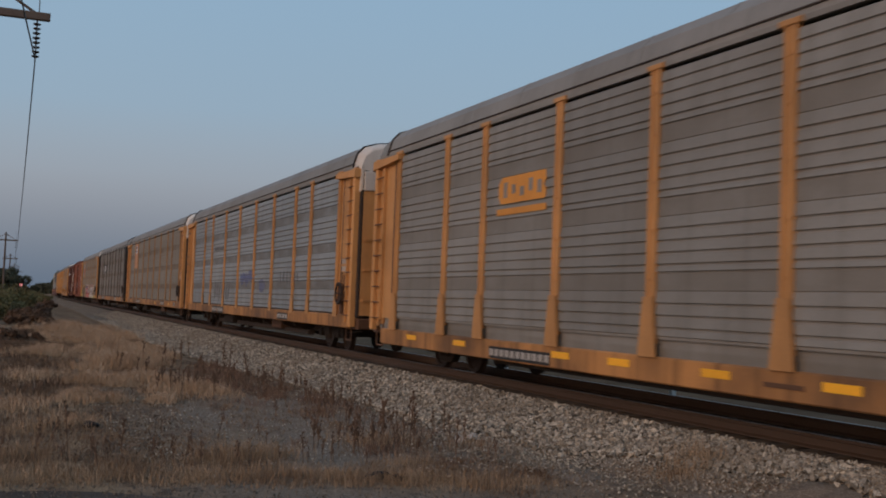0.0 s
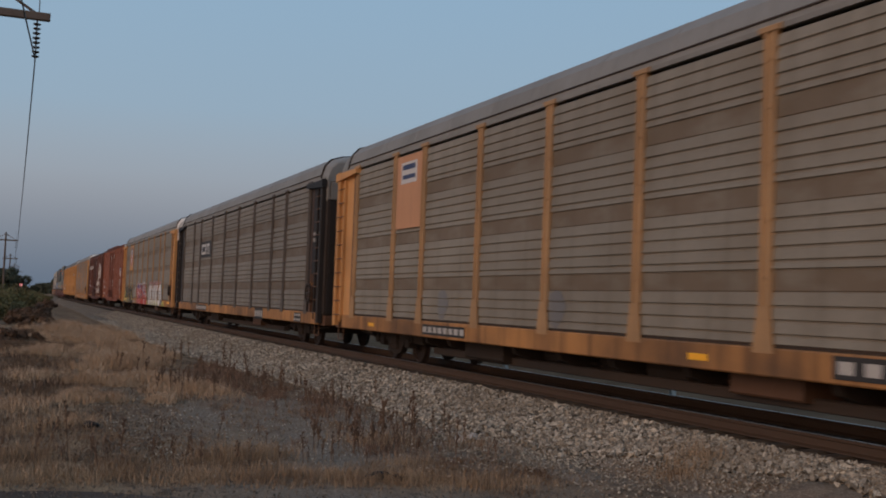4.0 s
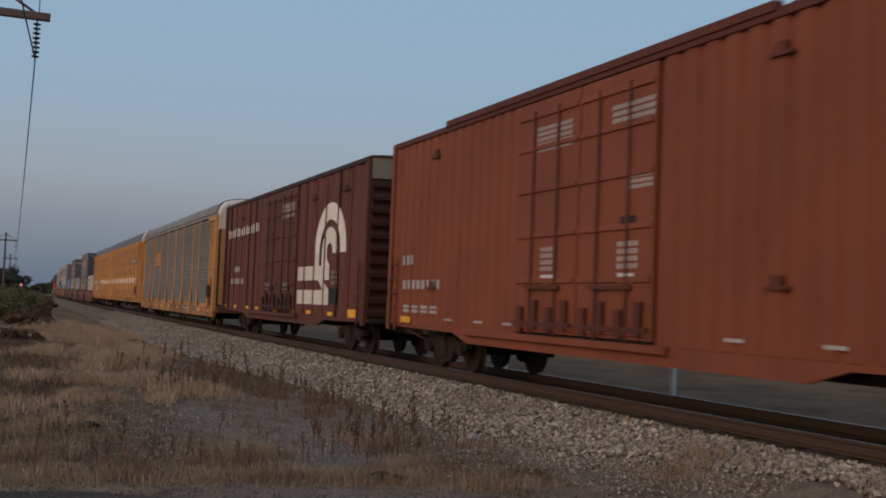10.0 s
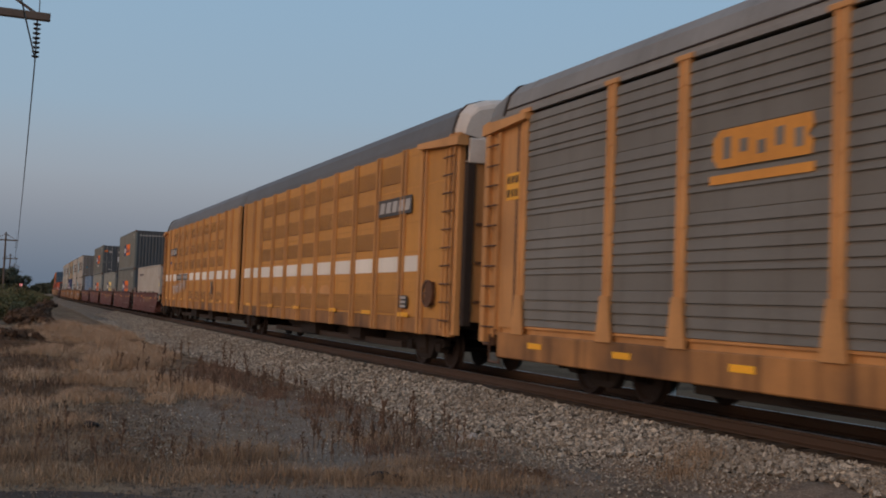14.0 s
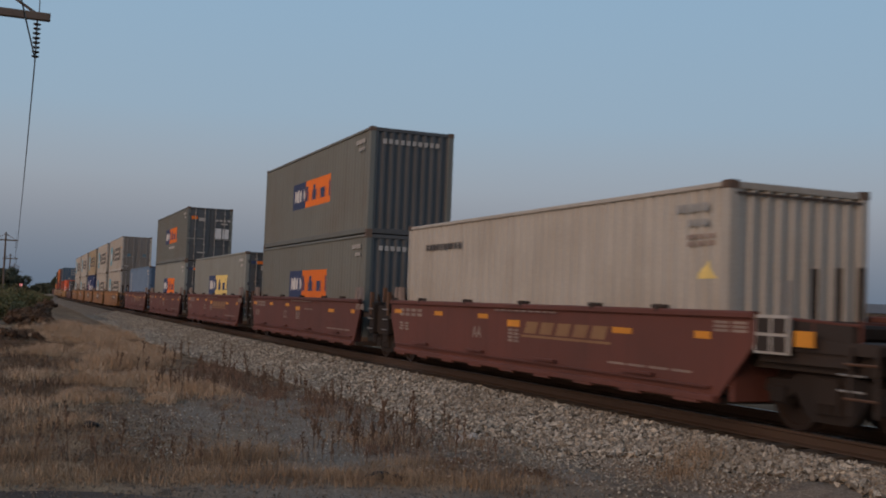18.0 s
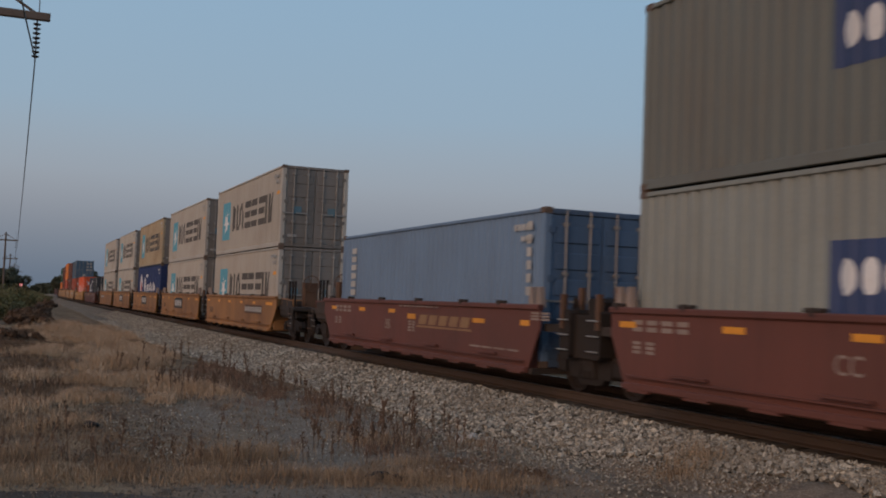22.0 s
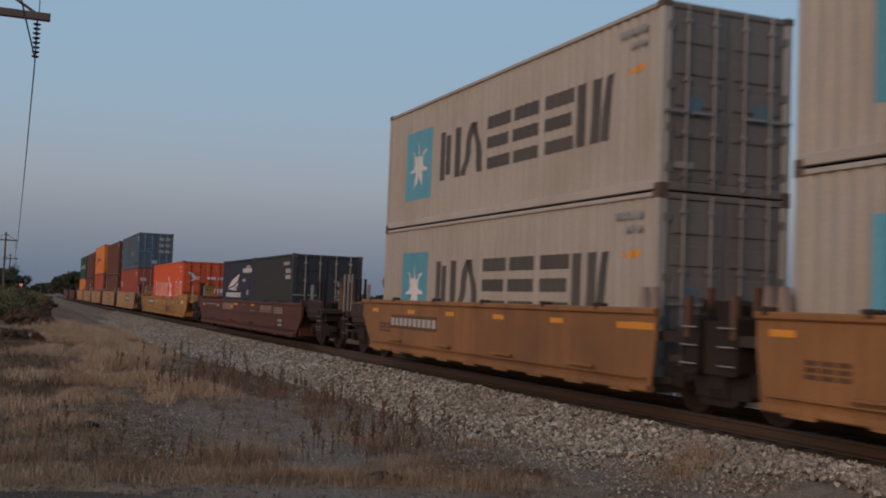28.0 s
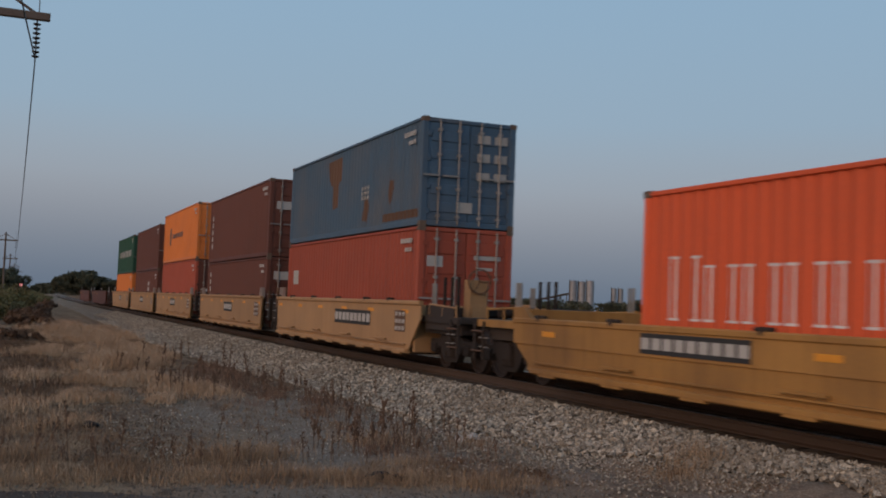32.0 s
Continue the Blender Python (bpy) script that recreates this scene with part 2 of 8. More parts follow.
def coupler(car, x, d):
    def make():
        g = Geo().box(-0.7, 0.12, -0.09, 0.09, 0.72, 0.92, 0.03)
        g.prism([(0.1, -0.16), (0.34, -0.14), (0.42, 0.0), (0.34, 0.05), (0.24, 0.0), (0.20, 0.12), (0.30, 0.18), (0.1, 0.18)], 0.66, 0.98, "z")
        g.rod((-0.3, -0.45, 0.75), (0.25, -0.12, 0.52), 0.025)
        g.rod((-0.5, -0.95, 0.9), (-0.05, -0.1, 1.02), 0.016)
        return g.mesh("coupler", HOSE_STEEL)
    part("coupler", once("coupler", make), None, car, at=pose(x, 0, 0, 0, 0, 0 if d > 0 else 180))


def plate(name, car, x0, x1, z0, z1, y, material, label="", bars=None, t=0.008, bar_mat=None):
    """A thin plate on the camera's side of a car, with rows of plain bars standing for its stencilling."""
    p = part(name, Geo().box(x0, x1, y - t, y, z0, z1), material, car, label)
    if bars:
        rows, cols, fill = bars
        g = Geo()
        w, h = (x1 - x0) / cols, (z1 - z0) / rows
        for r in range(rows):
            for c in range(cols):
                a = x0 + w * (c + 0.5 - fill / 2)
                g.box(a, a + w * fill, y - t - 0.004, y - t, z0 + h * (r + 0.22), z0 + h * (r + 0.78))
        part("lettering", g, bar_mat or MARK_WHITE, p)
    return p


def marks(car, x0, x1, z0, z1, y, rows, cols, material=None, fill=0.7, lean=0.0):
    """Plain bars of the size of unreadable lettering, straight on the car's side."""
    w, h = (x1 - x0) / cols, (z1 - z0) / rows
    if 1 < rows * cols <= 10:
        # few and large enough to tell apart
        for r in range(rows):
            for c in range(cols):
                last = marks(car, x0 + w * c, x0 + w * (c + 1), z0 + h * r, z0 + h * (r + 1), y, 1, 1, material, fill, lean)
        return last
    g = Geo()
    for r in range(rows):
        for c in range(cols):
            a, b = x0 + w * (c + 0.5 - fill / 2), x0 + w * (c + 0.5 + fill / 2)
            lo, hi = z0 + h * (r + 0.16), z0 + h * (r + 0.84)
            g.prism([(a, lo), (b, lo), (b + lean * (hi - lo), hi), (a + lean * (hi - lo), hi)], y - 0.006, y, "y")
    return part("lettering", g, material or MARK_WHITE, car)


def reflectors(car, xs, z, y, w=0.42, h=0.09, tape=None):
    me = once(("refl", w, h, tape.name if tape else ""), lambda: Geo().box(-w / 2, w / 2, -0.006, 0, -h / 2, h / 2).mesh("reflector", tape or REFLECTOR))
    for x in xs:
        part("reflector", me, None, car, at=(x, y, z))


def ladder(car, x, y, z0, z1, material, w=0.42, n=10):
    def make():
        g = Geo()
        for s in (-w / 2, w / 2):
            g.box(s - 0.025, s + 0.025, -0.05, -0.01, z0, z1, 0.006)
        return g.mesh("ladder", material)
    lad = part("ladder", once(("ladder", z0, z1, w, n, material.name), make), None, car, at=(x, y, 0) if y < 0 else pose(x, y, 0, 0, 0, 180))
    for k in range(n):
        # rungs in dark brown for their shade, whatever the paint of the stiles
        part("rung", once(("rung", w), lambda: Geo().rod((-w / 2 - 0.05, -0.07, 0), (w / 2 + 0.05, -0.07, 0), 0.017, 6).mesh("rung", RUST_STEEL)), None, lad, at=(0, 0, z0 + (z1 - z0) * (k + 0.5) / n))


# ---- enclosed autorack ----
HALF = 1.55
EAVE = 4.97
POSTS = (-12.15, -9.2, -7.3, -4.3, -1.43, 1.43, 4.3, 7.3, 9.2, 12.15)
FACE = 0.045


def rib_rows(z0=1.07, z1=4.895):
    """The strips of a side panel from its foot up: bottom, top, and how far each stands out. Five pressed ribs follow each flat band."""
    rows = []
    edges = (0.0, 0.25, 0.36, 0.53, 0.70, 0.87, 1.06)
    for k in range(-2, 3):
        base = 2.79 + 1.06 * k
        for i, (a, b) in enumerate(zip(edges, edges[1:])):
            lo, hi = max(z0, base + a), min(z1, base + b)
            if hi - lo > 0.04:
                rows.append((lo, hi, 0.0 if i == 0 else 0.02))
    return rows


def panel_mesh(w, material, z0=1.07, z1=4.895):
    """A sheet with pressed horizontal ribs and flat bands, closed at the back."""
    poly = []
    for lo, hi, out in rib_rows(z0, z1):
        if out:
            poly += [(-FACE + 0.010, lo), (-FACE + 0.008, lo + 0.018), (-FACE - out, lo + 0.030), (-FACE - out * 0.3, hi - 0.012), (-FACE + 0.010, hi - 0.002)]
        else:
            poly += [(-FACE + 0.012, lo), (-FACE, lo + 0.012), (-FACE, hi - 0.006), (-FACE + 0.012, hi - 0.002)]
    poly += [(-0.01, z1), (0.03, z1), (0.03, z0)]
    return Geo().prism(poly, -w / 2, w / 2, "x").mesh("side_panel", material)


def post_mesh(material, foot=True):
    g = Geo()
    g.box(-0.115, -0.06, -0.055, 0.05, 1.0, EAVE, 0.008)
    g.box(0.06, 0.115, -0.055, 0.05, 1.0, EAVE, 0.008)
    g.box(-0.07, 0.07, -0.03, 0.05, 1.0, EAVE)
    g.box(-0.2, 0.2, -0.065, 0.0, EAVE - 0.03, EAVE + 0.05, 0.01)
    if foot:
        g.prism([(-0.2, 0.98), (0.2, 0.98), (0.115, 1.55), (-0.115, 1.55)], -0.06, -0.035, "y")
    for z in (1.9, 2.6, 3.3, 4.0, 4.6):
        g.lathe([(-0.05, 0.03), (-0.03, 0.03)], 6, (0, 0, z), "y")
    return g.mesh("side_post", material)


def roof_poly(o=0.0):
    pts = [(1.52, EAVE + 0.02), (1.50, EAVE + 0.17), (1.41, EAVE + 0.45), (1.23, EAVE + 0.645), (0.9, EAVE + 0.75), (0.45, EAVE + 0.805), (0, EAVE + 0.82)]
    pts = [(y - o, z - o) for y, z in pts]
    return pts + [(-y, z) for y, z in pts[-2::-1]]


def autorack(s, label, panel, frame_mat, end_mat, cap_mat, sill=(0.70, 1.05), edge_mat=None):
    car = thing("autorack_car", label, "rail car", "autorack cars of the train")
    pk, fk = panel.name, frame_mat.name
    # deck and underframe
    lo, hi = sill
    part("side_sill", Geo().box(-13.0, 13.35, -HALF - 0.03, -HALF + 0.12, lo, hi, 0.02).box(-13.75, -12.99, -HALF + 0.02, -HALF + 0.12, 0.90, 1.05), SILL_YELLOW, car)
    part("side_sill", Geo().box(-13.35, 13.35, HALF - 0.12, HALF + 0.03, lo, hi, 0.02), SILL_YELLOW, car)
    if hi < 1.0:
        # the deck's edge shows above a low sill, and the posts stand on the sill with flared feet
        for side in (-1, 1):
            part("deck_edge", Geo().box(-13.3, 13.3, side * (HALF - 0.09) - 0.03, side * (HALF - 0.09) + 0.03, hi - 0.02, 1.05), edge_mat, car)
        for x in POSTS:
            part("post_foot", once(("foot", hi, fk), lambda: Geo().prism([(-0.22, hi - 0.01), (0.22, hi - 0.01), (0.115, 1.65), (-0.115, 1.65)], -0.09, -0.055, "y").mesh("post_foot", frame_mat)), None, car, at=(x, -HALF + 0.02, 0))
    part("deck", Geo().box(-13.75, 13.75, -HALF + 0.12, HALF - 0.12, 0.92, 1.04), BLACK_STEEL, car)
    part("centre_sill", Geo().prism([(-13.7, 0.92), (13.7, 0.92), (13.7, 0.70), (8.4, 0.68), (7.2, 0.42), (-7.2, 0.42), (-8.4, 0.68), (-13.7, 0.70)], -0.55, 0.55, "y"), BLACK_STEEL, car)
    for x in (-10.06, 10.06):
        truck(car, x, s)
    for d in (-1, 1):
        part("end_beam", Geo().box(*sorted((d * 13.45, d * 13.95)), -1.45, 1.45, 0.68, 0.97, 0.03), RUST_STEEL, car)
        part("stirrup_step", Geo().rod((d * 13.5, -1.5, 0.9), (d * 13.5, -1.5, 0.38), 0.018, 5).rod((d * 13.5, -1.5, 0.38), (d * 13.05, -1.5, 0.38), 0.022, 5).rod((d * 13.05, -1.5, 0.38), (d * 13.05, -1.5, 0.9), 0.018, 5), RUST_STEEL, car)
    part("air_reservoir", Geo().lathe([(-0.55, 0.05), (-0.5, 0.2), (0.5, 0.2), (0.55, 0.05)], 12, (1.5, -0.85, 0.58), "x"), TRUCK_STEEL, car)
    part("brake_cylinder", Geo().lathe([(-0.3, 0.16), (0.25, 0.16), (0.5, 0.05)], 10, (-2.2, -0.8, 0.6), "x").box(-2.9, -1.6, -0.95, -0.65, 0.74, 0.92), TRUCK_STEEL, car)
    part("brake_rod", Geo().rod((-8.5, -0.7, 0.52), (8.5, -0.7, 0.5), 0.022, 6), TRUCK_STEEL, car)
    part("equipment_box", Geo().box(-5.4, -3.6, -1.25, -0.6, 0.36, 0.9, 0.03), TRUCK_STEEL, car)
    part("equipment_box", Geo().box(3.2, 4.6, -1.2, -0.6, 0.40, 0.9, 0.03), RUST_STEEL, car)
    for x in (-7.4, -6.1, -3.0, -1.3, 0.4, 2.4, 5.3, 6.8):
        part("cross_bearer", once("bearer", lambda: Geo().prism([(-1.45, 0.9), (1.45, 0.9), (1.3, 0.56), (0.5, 0.30), (-0.5, 0.30), (-1.3, 0.56)], -0.09, 0.09, "x").mesh("cross_bearer", TRUCK_STEEL)), None, car, at=(x, 0, 0))
    for d in (-1, 1):
        part("brake_beam", Geo().box(*sorted((d * 11.3, d * 11.5)), -1.1, 1.1, 0.40, 0.62, 0.03).rod((d * 11.4, -1.0, 0.5), (d * 13.0, -1.0, 0.62), 0.025, 6), TRUCK_STEEL, car)
        part("brake_rigging", Geo().rod((d * 8.6, -0.95, 0.62), (d * 7.0, -0.9, 0.40), 0.03, 6).box(*sorted((d * 8.3, d * 8.9)), -1.05, -0.75, 0.46, 0.86, 0.03), TRUCK_STEEL, car)
    part("truss_beam", Geo().box(-7.6, 7.6, -1.05, -0.85, 0.30, 0.46, 0.02), BLACK_STEEL, car)
    part("air_pipe", Geo().rod((-12.5, -1.15, 0.72), (12.5, -1.15, 0.72), 0.03, 6), TRUCK_STEEL, car)
    for d in (-1, 1):
        coupler(car, d * 14.05, d)
    # walls: ribbed panels between posts on both sides
    for side in (-1, 1):
        turn = 0 if side < 0 else 180
        for a, b in zip(POSTS, POSTS[1:]):
            w = round(b - a, 2)
            part("side_panel", once(("panel", pk, w), lambda: panel_mesh(w, panel)), None, car, at=pose((a + b) / 2, side * (HALF - 0.06), 0, 0, 0, turn))
        for x in POSTS:
            part("side_post", once(("post", fk), lambda: post_mesh(frame_mat)), None, car, at=pose(x, side * (HALF - 0.02), 0, 0, 0, turn))
        part("eave_rail", Geo().box(-13.6, 13.6, -0.035, 0.05, EAVE - 0.02, EAVE + 0.05), ROOF_GREY, car, at=(0, side * (HALF - 0.03), 0))
        part("roof_gutter", Geo().box(-13.1, 13.1, -0.014, 0.03, EAVE + 0.150, EAVE + 0.172), BLACK_STEEL, car, at=(0, side * 1.512, 0))
        part("base_rail", Geo().box(-12.2, 12.2, -0.012, 0.05, 1.05, 1.10), edge_mat or BLACK_STEEL, car, at=(0, side * (HALF - 0.03), 0))
        for d in (-1, 1):
            x0, x1 = sorted((d * 12.25, d * 13.62))
            part("corner_panel", Geo().box(x0, x1 - 0.02, side * (HALF - 0.10), side * (HALF - 0.02), 1.05, EAVE, 0.01), end_mat, car)
            part("corner_post", Geo().box(d * 13.62 - 0.09, d * 13.62 + 0.09, side * HALF - 0.09, side * HALF + 0.09, 0.75, EAVE, 0.02), end_mat, car)
            part("corner_rib", Geo().box(d * 13.15 - 0.05, d * 13.15 + 0.05, side * HALF - 0.06, side * HALF + 0.06, 1.0, EAVE - 0.25, 0.01), end_mat, car)
            part("header_beam", Geo().prism([(d * 12.0, EAVE - 0.16), (d * 13.8, EAVE - 0.26), (d * 13.8, EAVE - 0.04), (d * 12.0, EAVE - 0.04)][::d], side * HALF - 0.12, side * HALF + 0.12, "y"), end_mat, car)
            # added dark strip that paints the shaded recess beside the corner panel
            part("corner_channel", Geo().box(d * 12.46 - 0.035, d * 12.46 + 0.035, *sorted((side * (HALF - 0.03), side * (HALF - 0.012))), 1.06, EAVE - 0.2), RUST_STEEL, car)
            # black panel standing for the shade in the recess beside the door
            part("end_return", Geo().box(*sorted((d * 13.70, d * 13.87)), *sorted((side * 1.30, side * 1.49)), 1.0, EAVE - 0.6), BLACK_STEEL, car)
            ladder(car, d * 13.38, side * (HALF + 0.01), 0.85, EAVE - 0.3, end_mat)
    # roof with its cross seams, and the ends
    part("roof", Geo().prism(roof_poly(), -13.15, 13.15, "x"), ROOF_GREY, car)
    for k in range(-6, 7):
        part("roof_seam", once("seam", lambda: Geo().prism(roof_poly(-0.004), -0.035, 0.035, "x").mesh("roof_seam", ROOF_GREY)), None, car, at=(k * 2.05, 0, 0))
    for d in (-1, 1):
        x = d * 13.15
        cap = cap_mat if d > 0 else ROOF_GREY
        part("roof_arch", Geo().prism(roof_poly(-0.022), *sorted((x - d * 0.05, x + d * 0.03)), "x"), BLACK_STEEL, car)
        # the roof bends down to the end in a hood
        g = Geo()
        prev = None
        for k in range(7):
            u = k / 6
            grow = math.cos(u * math.pi / 2)
            ring = [(x + d * 0.70 * math.sin(u * math.pi / 2), y, EAVE - 0.25 + (z - EAVE + 0.25) * (0.80 + 0.20 * grow)) for y, z in roof_poly(0.01)]
            if prev:
                n = len(ring)
                g.add(prev + ring, [(i, i + 1, n + i + 1, n + i) for i in range(n - 1)])
            prev = ring
        n = len(prev)
        g.add(prev + [(prev[0][0], prev[0][1], EAVE - 0.64), (prev[-1][0], prev[-1][1], EAVE - 0.64)], [tuple(range(n + 2))])
        for side in (-1, 1):
            y0, y1 = sorted((side * 1.44, side * 1.505))
            g.box(*sorted((x + d * 0.52, x + d * 0.70)), y0, y1, EAVE - 0.64, EAVE + 0.03)
        part("end_hood", g, cap, car, "pale bare-metal hood above the end door" if d > 0 else "grey hood above the end door")
        dx = d * 13.84
        for half in (-1, 1):
            y0, y1 = sorted((half * 0.03, half * 1.42))
            poly = [(dx, y0), (dx + d * 0.05, y0), (dx + d * 0.05, y1), (dx, y1)]
            leaf = part("end_door", Geo().prism(poly, 1.05, EAVE - 0.60, "z"), end_mat, car)
            for z in (1.45, 2.25, 3.05):
                part("door_crossbar", Geo().box(*sorted((dx + d * 0.05, dx + d * 0.09)), y0 + 0.05, y1 - 0.05, z - 0.03, z + 0.03), end_mat, leaf)
            part("door_rod", Geo().rod((dx + d * 0.08, half * 0.62, 1.1), (dx + d * 0.08, half * 0.62, EAVE - 0.65), 0.022, 6), end_mat, leaf)
            part("end_cap", Geo().box(*sorted((dx + d * 0.03, dx + d * 0.10)), y0, y1, EAVE - 0.62, EAVE - 0.10, 0.02), cap, car)
        part("hood_hinge", Geo().box(*sorted((dx + d * 0.02, dx + d * 0.12)), -1.2, 1.2, EAVE - 0.10, EAVE - 0.05), RUST_STEEL, car)
    # hand brake in its housing
    part("brake_wheel", Geo().lathe([(-0.02, 0.30), (0.02, 0.30), (0.02, 0.25), (-0.02, 0.25), (-0.02, 0.30)], 20, (12.87, -HALF - 0.16, 1.62), "y").box(12.85, 12.89, -HALF - 0.17, -HALF - 0.15, 1.34, 1.9).box(12.6, 13.14, -HALF - 0.17, -HALF - 0.15, 1.60, 1.64), BLACK_STEEL, car)
    part("brake_housing", Geo().box(12.70, 13.04, -HALF - 0.13, -HALF + 0.02, 1.40, 1.86, 0.04).box(12.78, 12.96, -HALF - 0.10, -HALF, 1.06, 1.42), RUST_STEEL, car)
    part("brake_pipe", Geo().rod((12.78, -HALF - 0.04, 1.86), (12.78, -HALF - 0.04, 2.2), 0.02, 6).rod((12.96, -HALF - 0.04, 1.86), (12.96, -HALF - 0.04, 2.15), 0.02, 6), RUST_STEEL, car)
    return car


def crossings(poly, z):
    """The stretches of x inside a closed outline at the height z."""
    hits = []
    for (xa, za), (xb, zb) in zip(poly, poly[1:] + poly[:1]):
        if (za <= z) != (zb <= z):
            hits.append(xa + (xb - xa) * (z - za) / (zb - za))
    hits.sort()
    return list(zip(hits[::2], hits[1::2]))


def spray(car, outlines, material, label="", lift=0.0, sill=True):
    """Spray paint: closed outlines in (x, z), laid rib by rib on the panels, on the posts and on the sill."""
    if len(outlines) > 1:
        for poly in outlines:
            last = spray(car, [poly], material, label, lift, sill)
        return last
    poly = outlines[0]
    zs = [z for _, z in poly]
    g = Geo()

    def lay_strip(za, zb, y, posts):
        lo, hi = crossings(poly, za + 1e-4), crossings(poly, zb - 1e-4)
        if len(lo) != len(hi):
            lo = hi = crossings(poly, (za + zb) / 2)
        for (a, b), (c, d) in zip(lo, hi):
            g.prism([(a, za), (b, za), (d, zb), (c, zb)], y - 0.003, y, "y")
            for x in POSTS if posts else ():
                if min(a, c) < x - 0.085 and max(b, d) > x + 0.085:
                    g.box(x - 0.118, x + 0.118, -HALF - 0.046 - lift, -HALF - 0.030 - lift, za, zb)

    for z0, z1, out in rib_rows():
        if z0 > max(zs) or z1 < min(zs):
            continue
        z0, z1 = z0 + (0.016 if out else 0.0), z1 - 0.004
        n = max(1, round((z1 - z0) / 0.05))
        for k in range(n):
            lay_strip(z0 + (z1 - z0) * k / n, z0 + (z1 - z0) * (k + 1) / n, -(HALF - 0.06) - FACE - out - lift, True)
    if sill and min(zs) < 1.03:
        for k in range(6):
            lay_strip(0.71 + 0.055 * k, 0.765 + 0.055 * k, -HALF - 0.031 - lift, False)
    return part("graffiti", g, material, car, label) if g.v else None


def bubble(cx, cz, w, h, n=16, wobble=0.08, seed=0):
    r = random.Random(seed)
    return [(cx + w * math.cos(2 * math.pi * i / n) * (1 + r.uniform(-wobble, wobble)), cz + h * math.sin(2 * math.pi * i / n) * (1 + r.uniform(-wobble, wobble))) for i in range(n)]


def build_autoracks():
    y = -HALF - 0.032
    a0 = autorack(-11.6, "enclosed autorack car with grey ribbed panels and yellow posts", PANEL_GREY, POST_YELLOW, YELLOW, PRIMER_WHITE, (0.43, 0.80), PANEL_GREY)
    a1 = autorack(-40.7, "autorack car with bright galvanised panels, yellow posts and blue tags", PANEL_LIGHT, POST_YELLOW, YELLOW, PRIMER_WHITE)
    a2 = autorack(-69.7, "enclosed autorack car with rust-banded panels and yellow posts", PANEL_BROWN, DIRTY_YELLOW, YELLOW, PRIMER_WHITE)
    a3 = autorack(-98.7, "enclosed autorack car with brown-banded panels and dark brown posts", PANEL_FACTOR, DARK_POST, DARK_END, ROOF_GREY)
    a4 = autorack(-127.7, "yellow-posted autorack car with large graffiti along its lower side", PANEL_BROWN, DIRTY_YELLOW, YELLOW, PRIMER_WHITE)
    a5 = autorack(-198.35, "enclosed autorack car with dull grey panels and yellow posts", PANEL_DULL, YELLOW, YELLOW, PRIMER_WHITE, (0.49, 0.95), YELLOW)
    for car, s in ((a0, -11.6), (a1, -40.7), (a2, -69.7), (a3, -98.7), (a4, -127.7), (a5, -198.35)):
        TRAIN.append((car, s))
    return a0, a1, a2, a3, a4, a5


A0, A1, A2, A3, A4, A5 = build_autoracks()


# ---- articulated yellow autorack of two bodies ----
PANEL_YELLOW = paint("pressed_yellow_panel", (0.54, 0.26, 0.062), (0.20, 0.10, 0.04), 0.4)
# dark brown that paints the shade in the slots and between the post ribs
SLOT_SHADE = paint("grille_recess", (0.15, 0.072, 0.028), (0.12, 0.06, 0.025), 0.5)


